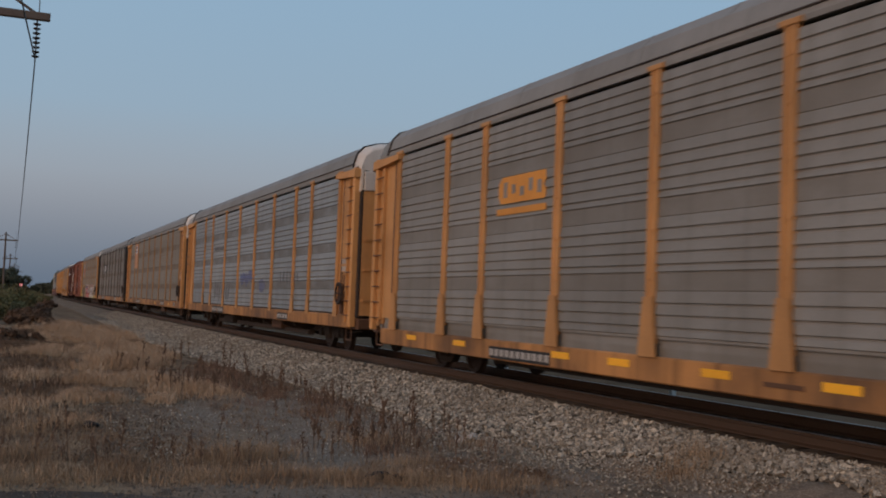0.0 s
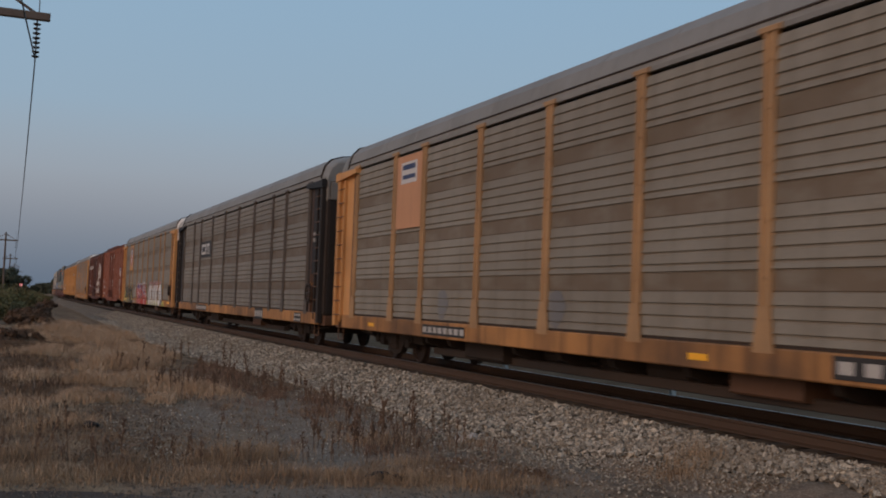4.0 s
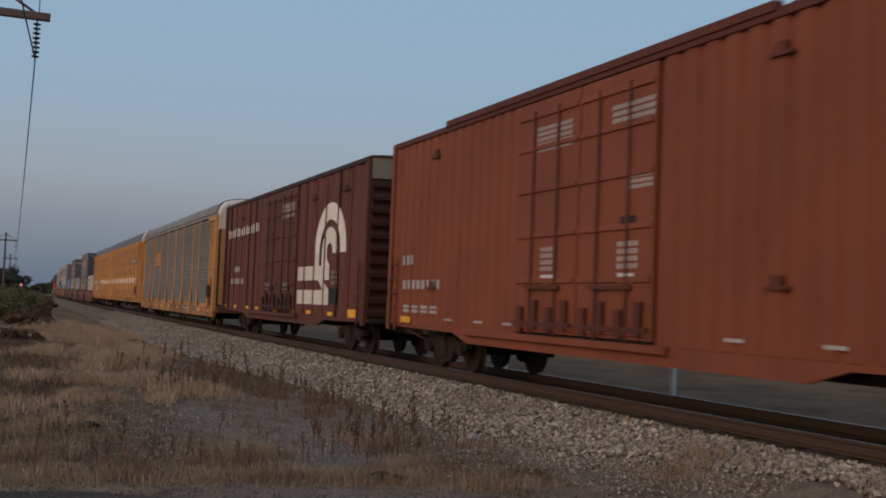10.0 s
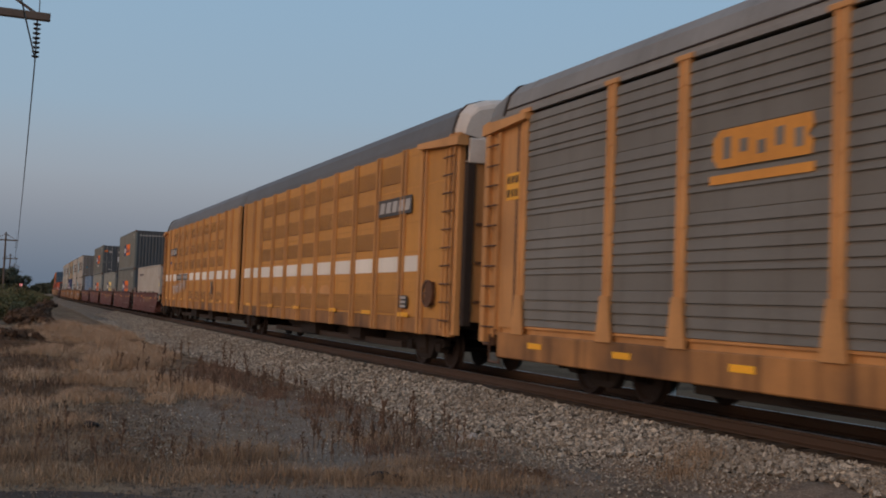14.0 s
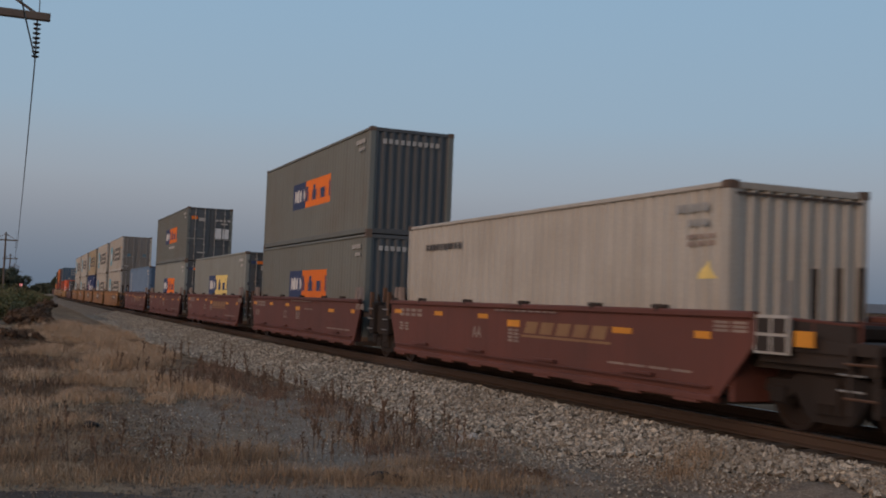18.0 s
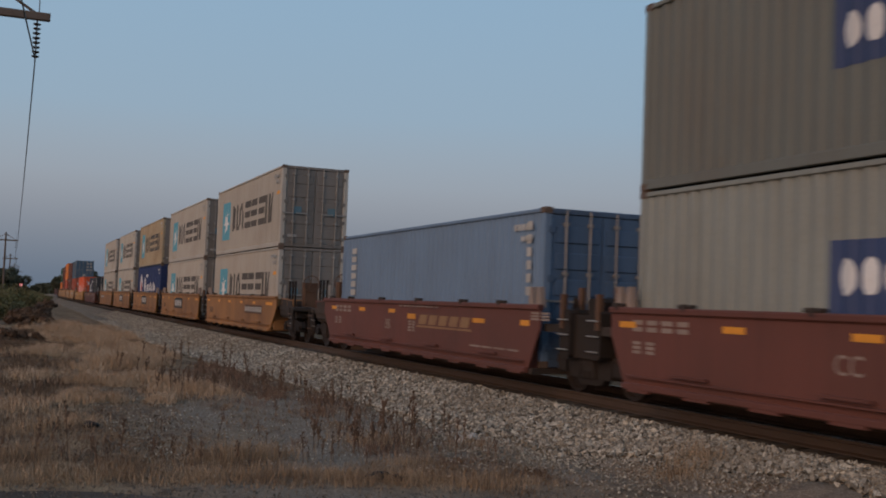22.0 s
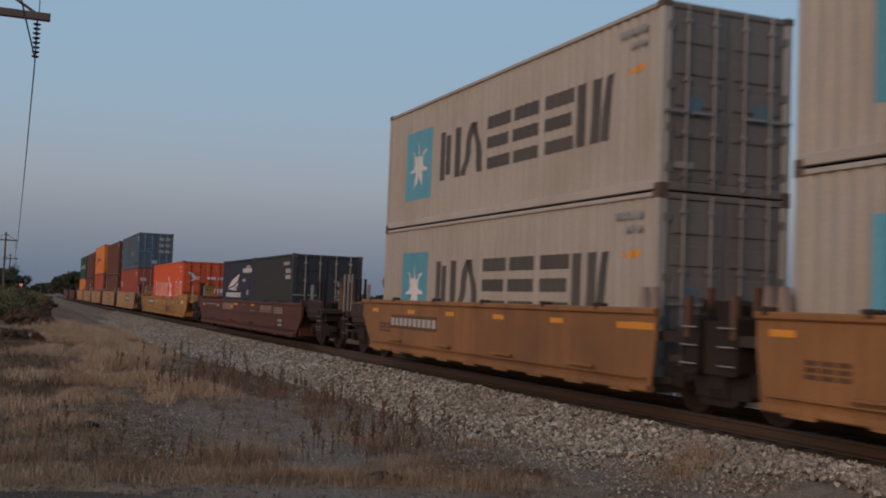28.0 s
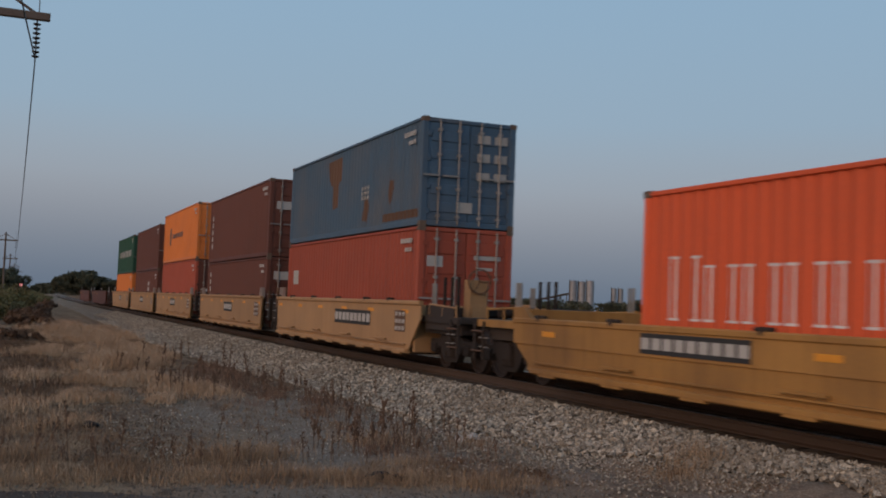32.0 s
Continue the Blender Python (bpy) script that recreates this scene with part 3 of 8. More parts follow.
def rack_unit(s, front_end, rear_end, label):
    """One body of the pair: pressed yellow sheets with rows of slotted grilles and a white stripe."""
    car = thing("articulated_autorack", label, "rail car", "articulated autorack")
    L = 10.45
    top = 5.0
    stations = (-L, -8.7, -7.4, -5.55, -3.7, -1.85, 0.0, 1.85, 3.7, 5.55, 7.4, 8.7, L)
    for side in (-1, 1):
        part("side_sill", Geo().box(-L, L, side * (HALF - 0.07) - 0.05, side * (HALF - 0.07) + 0.05, 0.76, 1.12, 0.02), SILL_YELLOW, car)
        w = 1.85

        def sheet_mesh(k):
            return Geo().box(-k / 2 + 0.10, k / 2 - 0.10, -0.02, 0.03, 1.12, top).mesh("side_sheet", PANEL_YELLOW)

        def bead_mesh(k):
            return Geo().box(-k / 2 + 0.10, k / 2 - 0.10, -0.025, -0.02, -0.014, 0.014).mesh("pressed_bead", PANEL_YELLOW)

        def grille():
            g = Geo()
            for k in range(11):
                z = k * 0.0365
                g.box(-w / 2 + 0.2, w / 2 - 0.2, -0.008, 0.0, z, z + 0.019)
            return g.mesh("slotted_grille", PANEL_YELLOW)

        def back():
            # dark plate on the sheet, painted as the shade behind the slats
            return Geo().box(-w / 2 + 0.18, w / 2 - 0.18, -0.012, 0.0, -0.02, 0.40).mesh("grille_recess", SLOT_SHADE)

        def rib():
            g = Geo().box(-0.155, -0.085, -0.075, 0.04, 0.76, top + 0.02, 0.015)
            g.box(0.085, 0.155, -0.075, 0.04, 0.76, top + 0.02, 0.015)
            return g.mesh("side_post", YELLOW_OLD)

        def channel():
            # floor between the ribs, its shade given by the dark brown
            return Geo().box(-0.085, 0.085, -0.025, 0.04, 0.98, top).mesh("post_channel", SLOT_SHADE)
        turn = 0 if side < 0 else 180
        for a, b in zip(stations, stations[1:]):
            k, x = round(b - a, 2), (a + b) / 2
            sheet = part("side_sheet", once(("ysheet", k), lambda: sheet_mesh(k)), None, car, at=pose(x, side * (HALF - 0.04), 0, 0, 0, turn))
            for z in (1.68, 1.95, 2.60, 3.28, 4.08, 4.82):
                part("pressed_bead", once(("ybead", k), lambda: bead_mesh(k)), None, sheet, at=(0, 0, z))
            if not (front_end and x > 8.6):
                part("white_stripe", once(("ystripe", k), lambda: Geo().box(-k / 2 + 0.11, k / 2 - 0.11, -0.008, 0, 2.15, 2.51).mesh("white_stripe", WHITE_PAINT)), None, sheet, at=(0, -0.021, 0))
            if k < 1.8 or abs(x) > 8:
                continue
            for z in (1.20, 2.74, 3.48, 4.30):
                if z < 2 and side < 0 and rear_end and x < -1.9:
                    continue
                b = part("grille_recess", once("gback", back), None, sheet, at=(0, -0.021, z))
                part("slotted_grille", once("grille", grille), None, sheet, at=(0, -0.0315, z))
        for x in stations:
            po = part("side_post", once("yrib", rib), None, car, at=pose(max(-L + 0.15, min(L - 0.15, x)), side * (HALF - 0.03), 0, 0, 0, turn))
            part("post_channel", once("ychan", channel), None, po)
    part("truss_beam", Geo().box(-6.4, 6.4, -1.1, -0.9, 0.34, 0.5, 0.02), BLACK_STEEL, car)
    part("equipment_box", Geo().box(-2.4, -0.8, -1.25, -0.6, 0.38, 0.9, 0.03), TRUCK_STEEL, car)
    part("equipment_box", Geo().box(2.6, 3.6, -1.25, -0.6, 0.42, 0.9, 0.03), TRUCK_STEEL, car)
    part("deck", Geo().box(-L, L, -HALF + 0.05, HALF - 0.05, 0.92, 1.08), BLACK_STEEL, car)
    part("centre_sill", Geo().prism([(-L, 0.92), (L, 0.92), (L, 0.7), (7.2, 0.66), (6.2, 0.42), (-6.2, 0.42), (-7.2, 0.66), (-L, 0.7)], -0.5, 0.5, "y"), BLACK_STEEL, car)
    part("roof", Geo().prism([(y, EAVE + (z - EAVE) * 1.07) for y, z in roof_poly()], -L + 0.25, L - 0.25, "x"), ROOF_SLATE, car)
    for d, full in ((1, front_end), (-1, rear_end)):
        g = Geo()
        prev = None
        for k in range(5):
            u = k / 4
            grow = math.cos(u * math.pi / 2)
            ring = [(d * (L - 0.25 + 0.6 * math.sin(u * math.pi / 2)), y, EAVE - 0.2 + (z - EAVE + 0.2) * (0.82 + 0.26 * grow)) for y, z in roof_poly(0.008)]
            if prev:
                m = len(ring)
                g.add(prev + ring, [(i, i + 1, m + i + 1, m + i) for i in range(m - 1)])
            prev = ring
        m = len(prev)
        g.add(prev + [(prev[0][0], prev[0][1], EAVE - 0.6), (prev[-1][0], prev[-1][1], EAVE - 0.6)], [tuple(range(m + 2))])
        part("end_hood", g, PRIMER_WHITE if full and d > 0 else ROOF_SLATE, car)
        part("end_door", Geo().box(*sorted((d * (L + 0.05), d * (L + 0.35))), -1.30, 1.30, 1.08, EAVE - 0.6, 0.03), YELLOW_OLD if full else BLACK_STEEL, car)
        if full:
            part("corner_post", Geo().box(d * (L + 0.12) - 0.09, d * (L + 0.12) + 0.09, -HALF - 0.02, -HALF + 0.14, 0.8, 5.0, 0.02), YELLOW_OLD, car)
            part("roof_arch", Geo().prism([(y, EAVE + (z - EAVE) * 1.07) for y, z in roof_poly(-0.02)], *sorted((d * (L - 0.32), d * (L - 0.24))), "x"), BLACK_STEEL, car)
            part("header_beam", Geo().prism([(d * (8.5 if d > 0 else 9.95), EAVE - 0.10), (d * 10.85, EAVE - 0.26), (d * 10.85, EAVE - 0.06), (d * (8.5 if d > 0 else 9.95), EAVE + 0.02)][::d], -HALF - 0.14, -HALF + 0.1, "y"), YELLOW_OLD, car)
            # shaded recess beside the end door, painted as a black panel
            part("end_return", Geo().box(*sorted((d * (L + 0.06), d * (L + 0.40))), -1.44, -1.28, 1.0, EAVE - 0.6), BLACK_STEEL, car)
            if d > 0:
                part("end_cap", Geo().box(L + 0.34, L + 0.42, -1.42, 1.42, EAVE - 0.62, EAVE - 0.10, 0.02), PRIMER_WHITE, car)
            for z in (1.5, 2.3, 3.1):
                part("door_crossbar", Geo().box(*sorted((d * (L + 0.35), d * (L + 0.39))), -1.2, 1.2, z - 0.03, z + 0.03), RUST_STEEL, car)
            ladder(car, d * (L - 0.12), -HALF - 0.05, 0.9, 4.7, YELLOW_OLD)
            coupler(car, d * (L + 0.55), d)
            truck(car, d * 7.9, s)
    if rear_end:
        truck(car, 10.85, s)
    TRAIN.append((car, s))
    return car


Y1 = rack_unit(-224.15, True, False, "yellow articulated autorack body with grilles and a white stripe")
Y2 = rack_unit(-245.85, False, True, "yellow articulated autorack body with grilles and a white stripe")


# ---- boxcars ----
def boxcar(s, label, side_mat, end_mat, top, L, door, ribs, cap):
    car = thing("boxcar", label, "rail car", "boxcars of the train")
    h, base = 1.5, 0.95
    for side in (-1, 1):
        turn = 0 if side < 0 else 180
        for x0, x1 in ((-L, door[0]), (door[1], L)):
            w = x1 - x0
            poly = []
            n = round(w / ribs)
            step = w / n
            for k in range(n):
                a = -w / 2 + k * step
                poly += [(a, 0.0), (a + step * 0.30, 0.0), (a + step * 0.38, -0.05), (a + step * 0.92, -0.05), (a + step, 0.0)]
            poly += [(w / 2, 0.05), (-w / 2, 0.05)]
            part("side_wall", Geo().prism(poly, base, top - 0.08, "z"), side_mat, car, at=pose(side * -(x0 + x1) / 2 if side > 0 else (x0 + x1) / 2, side * (h - 0.05), 0, 0, 0, turn) if side < 0 else pose((x0 + x1) / 2, h - 0.05, 0, 0, 0, 180))
        dw = (door[1] - door[0]) / 2
        for k in (0, 1):
            a = door[0] + dw * k
            dr = Geo().box(a + 0.03, a + dw - 0.03, side * (h - 0.02) - 0.04, side * (h - 0.02) + 0.04, base + 0.05, top - 0.12, 0.01)
            dp = part("plug_door", dr, side_mat, car)
            for z in (base + 0.15, base + 0.95, base + 1.75, base + 2.55, base + 3.3, top - 0.38):
                part("door_stiffener", Geo().box(a + 0.06, a + dw - 0.06, side * (h + 0.03) - 0.025, side * (h + 0.03) + 0.025, z - 0.045, z + 0.045, 0.01), side_mat, dp)
            g = Geo()
            for x in (a + dw * 0.3, a + dw * 0.7):
                g.rod((x, side * (h + 0.07), base), (x, side * (h + 0.07), top - 0.3), 0.022, 6)
            g.box(a + dw * 0.3 - 0.15, a + dw * 0.7 + 0.15, side * (h + 0.08) - 0.02, side * (h + 0.08) + 0.02, 1.75, 1.82)
            part("lock_rod", g, end_mat, dp)
            g = Geo()
            for q in range(4):
                x = a + dw * (0.14 + 0.24 * q)
                g.box(x - 0.09, x + 0.09, side * (h + 0.075) - 0.03, side * (h + 0.075) + 0.03, base + 0.06 + 0.05 * (q % 2), base + 0.5 + 0.12 * (q % 2), 0.01)
            g.box(a + 0.08, a + dw - 0.08, side * (h + 0.06) - 0.03, side * (h + 0.06) + 0.03, base + 0.16, base + 0.24)
            part("door_lock_gear", g, end_mat, dp)
        part("door_track", Geo().box(door[0] - 2.2, door[1] + 0.4, side * (h + 0.02) - 0.06, side * (h + 0.02) + 0.06, base - 0.12, base, 0.01), side_mat, car)
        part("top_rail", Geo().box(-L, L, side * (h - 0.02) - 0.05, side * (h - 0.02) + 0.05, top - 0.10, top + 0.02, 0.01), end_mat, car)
        part("side_sill", Geo().prism([(-L, base), (L, base), (L, 0.88), (5.6, 0.85), (4.9, 0.66), (-4.9, 0.66), (-5.6, 0.85), (-L, 0.88)], side * (h - 0.06) - 0.04, side * (h - 0.06) + 0.04, "y"), side_mat, car)
        for d in (-1, 1):
            part("corner_post", Geo().box(d * (L - 0.06) - 0.07, d * (L - 0.06) + 0.07, side * h - 0.06, side * h + 0.03, 0.8, top, 0.01), side_mat, car)
    roof = [(-h, top), (h, top), (h, top + 0.04), (0, top + 0.14), (-h, top + 0.04)]
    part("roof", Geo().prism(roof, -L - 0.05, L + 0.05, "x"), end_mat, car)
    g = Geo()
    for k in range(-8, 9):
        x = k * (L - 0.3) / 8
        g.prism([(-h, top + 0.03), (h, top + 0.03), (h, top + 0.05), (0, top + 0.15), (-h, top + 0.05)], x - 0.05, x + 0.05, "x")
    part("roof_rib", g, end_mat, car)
    part("floor", Geo().box(-L, L, -h + 0.1, h - 0.1, base - 0.08, base + 0.04), BLACK_STEEL, car)
    part("centre_sill", Geo().box(-L - 0.4, L + 0.4, -0.3, 0.3, 0.62, base - 0.05, 0.03), BLACK_STEEL, car)
    for d in (-1, 1):
        poly = []
        n = 11
        z0, z1 = base, top - 0.55
        st = (z1 - z0) / n
        for k in range(n):
            z = z0 + k * st
            poly += [(0, z), (0.02, z + st * 0.15), (0.10, z + st * 0.35), (0.10, z + st * 0.65), (0.02, z + st * 0.85)]
        poly = [(d * (L - 0.05 + a), z) for a, z in poly] + [(d * (L - 0.05), z1), (d * (L - 0.12), z1), (d * (L - 0.12), z0)]
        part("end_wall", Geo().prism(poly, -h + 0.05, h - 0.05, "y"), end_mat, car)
        part("end_plate", Geo().prism([(-h + 0.05, z1), (h - 0.05, z1), (h - 0.05, top + 0.03), (0, top + 0.13), (-h + 0.05, top + 0.03)], *sorted((d * (L - 0.1), d * (L + 0.02))), "x"), cap, car, "pale plate at the top of the end")
        ladder(car, d * (L - 0.35), -h - 0.02, 0.8, 2.5, side_mat, 0.4, 5)
        part("crossover_platform", Geo().box(*sorted((d * (L + 0.12), d * (L + 0.55))), -1.0, 1.0, 1.05, 1.09), BLACK_STEEL, car)
        truck(car, d * 7.0, s)
        coupler(car, d * (L + 0.62), d)
    TRAIN.append((car, s))
    return car


B1 = boxcar(-152.5, "rust-red double-door boxcar with vertical ribs", BOX_RED, BOX_RED_SHADED, 5.21, 9.5, (-2.7, 1.75), 0.46, WHITE_PAINT)
B2 = boxcar(-173.35, "dark brown double-door boxcar with a large white emblem", BOX_BROWN, BOX_BROWN_SHADED, 5.17, 9.5, (-2.2, 2.25), 0.9, DIRTY_CAP)
for side in (-1, 1):
    for x in (-8.6, -7.4, -6.2, -5.0, -3.9, 3.4, 4.5, 5.6, 6.8, 8.0):
        part("side_post", once("b2post", lambda: Geo().box(-0.04, 0.04, -0.03, 0.03, 0.97, 5.0, 0.008).mesh("side_post", BOX_BROWN)), None, B2, at=(x, side * 1.5, 0))



# ---- intermodal containers ----
BOX_L, BOX_W = 12.192, 2.438
CASTING = paint("rusty_corner_casting", (0.13, 0.088, 0.062), (0.07, 0.045, 0.032), 0.5)
GALV_ROD = paint("galvanised_lock_bar", (0.30, 0.285, 0.265), (0.12, 0.09, 0.07), 0.5, 0.5, 0.3)
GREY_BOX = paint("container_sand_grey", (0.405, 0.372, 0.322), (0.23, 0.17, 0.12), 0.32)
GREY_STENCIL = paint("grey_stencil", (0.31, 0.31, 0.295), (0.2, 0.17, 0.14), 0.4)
# darker copy of the wall grey: the shade on the ends is in the colour
GREY_DOOR_SHADED = paint("container_door_grey_shaded", (0.185, 0.168, 0.150), (0.14, 0.10, 0.07), 0.4)
PO_GREY = paint("container_dark_grey", (0.152, 0.160, 0.143), (0.12, 0.09, 0.065), 0.35)
# bluer, darker grey for ends out of the warm light, shade painted in
PO_DOOR_SHADED = paint("container_end_grey_shaded", (0.085, 0.092, 0.097), (0.07, 0.06, 0.05), 0.4)
WHITE_BOX = paint("container_off_white", (0.40, 0.375, 0.33), (0.22, 0.18, 0.13), 0.4)
PO_LIGHT = paint("container_pale_grey", (0.240, 0.252, 0.230), (0.14, 0.12, 0.09), 0.35)
# darkened copy of the blue wall, standing for the shaded door end
BLUE_DOOR_SHADED = paint("container_door_blue_shaded", (0.075, 0.125, 0.205), (0.07, 0.07, 0.08), 0.35)
BLUE_BOX = paint("container_steel_blue", (0.135, 0.20, 0.29), (0.09, 0.10, 0.12), 0.3)
CREAM_BOX = paint("container_cream", (0.36, 0.285, 0.185), (0.19, 0.105, 0.05), 0.5)
NIGHT_BOX = paint("container_night_blue", (0.030, 0.036, 0.058), (0.04, 0.04, 0.045), 0.3)
WELL_PALE = paint("well_car_pale_ochre", (0.37, 0.215, 0.10), (0.19, 0.115, 0.06), 0.4)
NAVY_BOX = paint("container_navy", (0.020, 0.034, 0.105), (0.03, 0.03, 0.05), 0.3)
BLACK_BOX = paint("container_charcoal", (0.040, 0.042, 0.046), (0.05, 0.045, 0.04), 0.35)
RED_BOX = paint("container_bright_red", (0.64, 0.105, 0.036), (0.36, 0.08, 0.035), 0.25)
RUSTRED_BOX = paint("container_brick_red", (0.33, 0.072, 0.040), (0.15, 0.045, 0.028), 0.35)
TEAL_BOX = paint("container_worn_blue", (0.060, 0.110, 0.165), (0.12, 0.11, 0.10), 0.5)
BROWN_BOX = paint("container_brown", (0.125, 0.045, 0.030), (0.07, 0.03, 0.02), 0.3)
ORANGE_BOX = paint("container_orange", (0.62, 0.185, 0.04), (0.34, 0.11, 0.04), 0.3)
GREEN_BOX = paint("container_green", (0.020, 0.075, 0.042), (0.03, 0.05, 0.035), 0.3)


def container(s, z, high, label, wall, door, doors_front=True, depth=0.036, length=BOX_L):
    """A steel freight container. Its front is the end that leads; s is the place of that end along the train."""
    c = thing("freight_container", label, "container", "containers on the train")
    l, w = length / 2, BOX_W / 2
    key = (wall.name, high, length)

    def side():
        poly, a0 = [], -l + 0.14
        n = round((length - 0.28) / 0.278)
        st = (length - 0.28) / n
        for k in range(n):
            a = a0 + k * st
            poly += [(a, 0), (a + st * 0.26, 0), (a + st * 0.5, depth), (a + st * 0.76, depth)]
        poly += [(l - 0.14, 0), (l - 0.14, depth + 0.02), (-l + 0.14, depth + 0.02)]
        return Geo().prism(poly, 0.16, high - 0.08, "z").mesh("side_wall", wall)

    for sd in (-1, 1):
        part("side_wall", once(("cside", depth) + key, side), None, c, at=pose(0, sd * (w - 0.03), 0, 0, 0, 0 if sd < 0 else 180))
        part("bottom_rail", once(("cbr",) + key, lambda: Geo().box(-l + 0.15, l - 0.15, -0.04, 0.06, 0.02, 0.17, 0.01).mesh("bottom_rail", wall)), None, c, at=pose(0, sd * (w - 0.04), 0, 0, 0, 0 if sd < 0 else 180))
        part("top_rail", once(("ctr",) + key, lambda: Geo().box(-l + 0.15, l - 0.15, -0.03, 0.05, high - 0.09, high - 0.02, 0.01).mesh("top_rail", wall)), None, c, at=pose(0, sd * (w - 0.035), 0, 0, 0, 0 if sd < 0 else 180))
        for d in (-1, 1):
            part("corner_post", once(("cpost", high, wall.name), lambda: Geo().box(-0.08, 0.08, -0.08, 0.08, 0.1, high - 0.1, 0.015).mesh("corner_post", wall)), None, c, at=(d * (l - 0.085), sd * (w - 0.085), 0))
            for zz in (0.0, high - 0.118):
                part("corner_casting", once("casting", lambda: Geo().box(-0.09, 0.09, -0.082, 0.082, 0, 0.118, 0.012).mesh("corner_casting", CASTING)), None, c, at=(d * (l - 0.088), sd * (w - 0.082), zz))
    part("roof", once(("croof",) + key, lambda: Geo().box(-l + 0.15, l - 0.15, -w + 0.06, w - 0.06, high - 0.06, high - 0.03).mesh("roof", wall)), None, c)
    part("floor", once(("cfloor", length), lambda: Geo().box(-l + 0.15, l - 0.15, -w + 0.06, w - 0.06, 0.1, 0.16).mesh("floor", BLACK_STEEL)), None, c)

    def front_wall():
        poly, n = [], 9
        st = (BOX_W - 0.32) / n
        for k in range(n):
            a = -w + 0.16 + k * st
            poly += [(0, a), (0, a + st * 0.3), (-0.045, a + st * 0.5), (-0.045, a + st * 0.8)]
        poly += [(0, w - 0.16), (-0.07, w - 0.16), (-0.07, -w + 0.16)]
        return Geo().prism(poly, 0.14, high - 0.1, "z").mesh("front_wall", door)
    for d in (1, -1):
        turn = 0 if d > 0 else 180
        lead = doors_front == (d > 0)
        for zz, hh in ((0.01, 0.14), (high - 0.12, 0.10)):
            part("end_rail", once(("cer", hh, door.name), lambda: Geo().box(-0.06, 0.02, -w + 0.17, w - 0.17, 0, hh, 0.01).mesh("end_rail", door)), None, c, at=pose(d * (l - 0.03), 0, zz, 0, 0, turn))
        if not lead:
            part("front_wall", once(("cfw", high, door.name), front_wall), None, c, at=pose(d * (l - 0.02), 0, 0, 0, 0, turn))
            continue
        for hand in (-1, 1):
            def leaf():
                y0, y1 = sorted((hand * 0.012, hand * (w - 0.17)))
                g = Geo()
                g.box(-0.05, 0.0, y0, y1, 0.16, high - 0.13)
                n = 5
                st = (high - 0.5) / n
                for k in range(n):
                    z0 = 0.25 + k * st
                    g.box(0.0, 0.022, y0 + 0.08, y1 - 0.08, z0 + 0.09, z0 + st - 0.09, 0.01)
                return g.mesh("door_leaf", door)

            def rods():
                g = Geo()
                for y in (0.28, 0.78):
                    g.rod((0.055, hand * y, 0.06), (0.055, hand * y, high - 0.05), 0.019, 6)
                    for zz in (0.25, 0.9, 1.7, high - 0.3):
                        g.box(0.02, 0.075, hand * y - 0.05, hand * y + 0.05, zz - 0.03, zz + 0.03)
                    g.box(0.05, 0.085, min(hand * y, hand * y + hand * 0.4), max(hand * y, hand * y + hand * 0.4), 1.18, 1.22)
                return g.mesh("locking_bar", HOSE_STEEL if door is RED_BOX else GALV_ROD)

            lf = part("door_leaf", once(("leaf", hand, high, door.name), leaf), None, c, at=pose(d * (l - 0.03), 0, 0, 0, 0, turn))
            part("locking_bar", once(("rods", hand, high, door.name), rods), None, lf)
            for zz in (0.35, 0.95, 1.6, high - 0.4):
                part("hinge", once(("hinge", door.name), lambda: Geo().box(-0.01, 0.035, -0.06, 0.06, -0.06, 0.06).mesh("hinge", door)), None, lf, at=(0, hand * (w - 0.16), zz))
    # a small plate of stencilled numbers high at the leading end, and its twin on the doors
    marks(c, l - 1.25, l - 0.45, high - 0.42, high - 0.25, -w + 0.004, 1, 5, GREY_STENCIL if wall in (GREY_BOX, WHITE_BOX) else MARK_WHITE, 0.7)
    marks(c, l - 0.95, l - 0.45, high - 0.62, high - 0.48, -w + 0.004, 1, 3, GREY_STENCIL if wall in (GREY_BOX, WHITE_BOX) else MARK_WHITE, 0.7)
    c["lift"], c["half"] = z, l
    TRAIN.append((c, s - l))
    return c


# ---- well cars ----


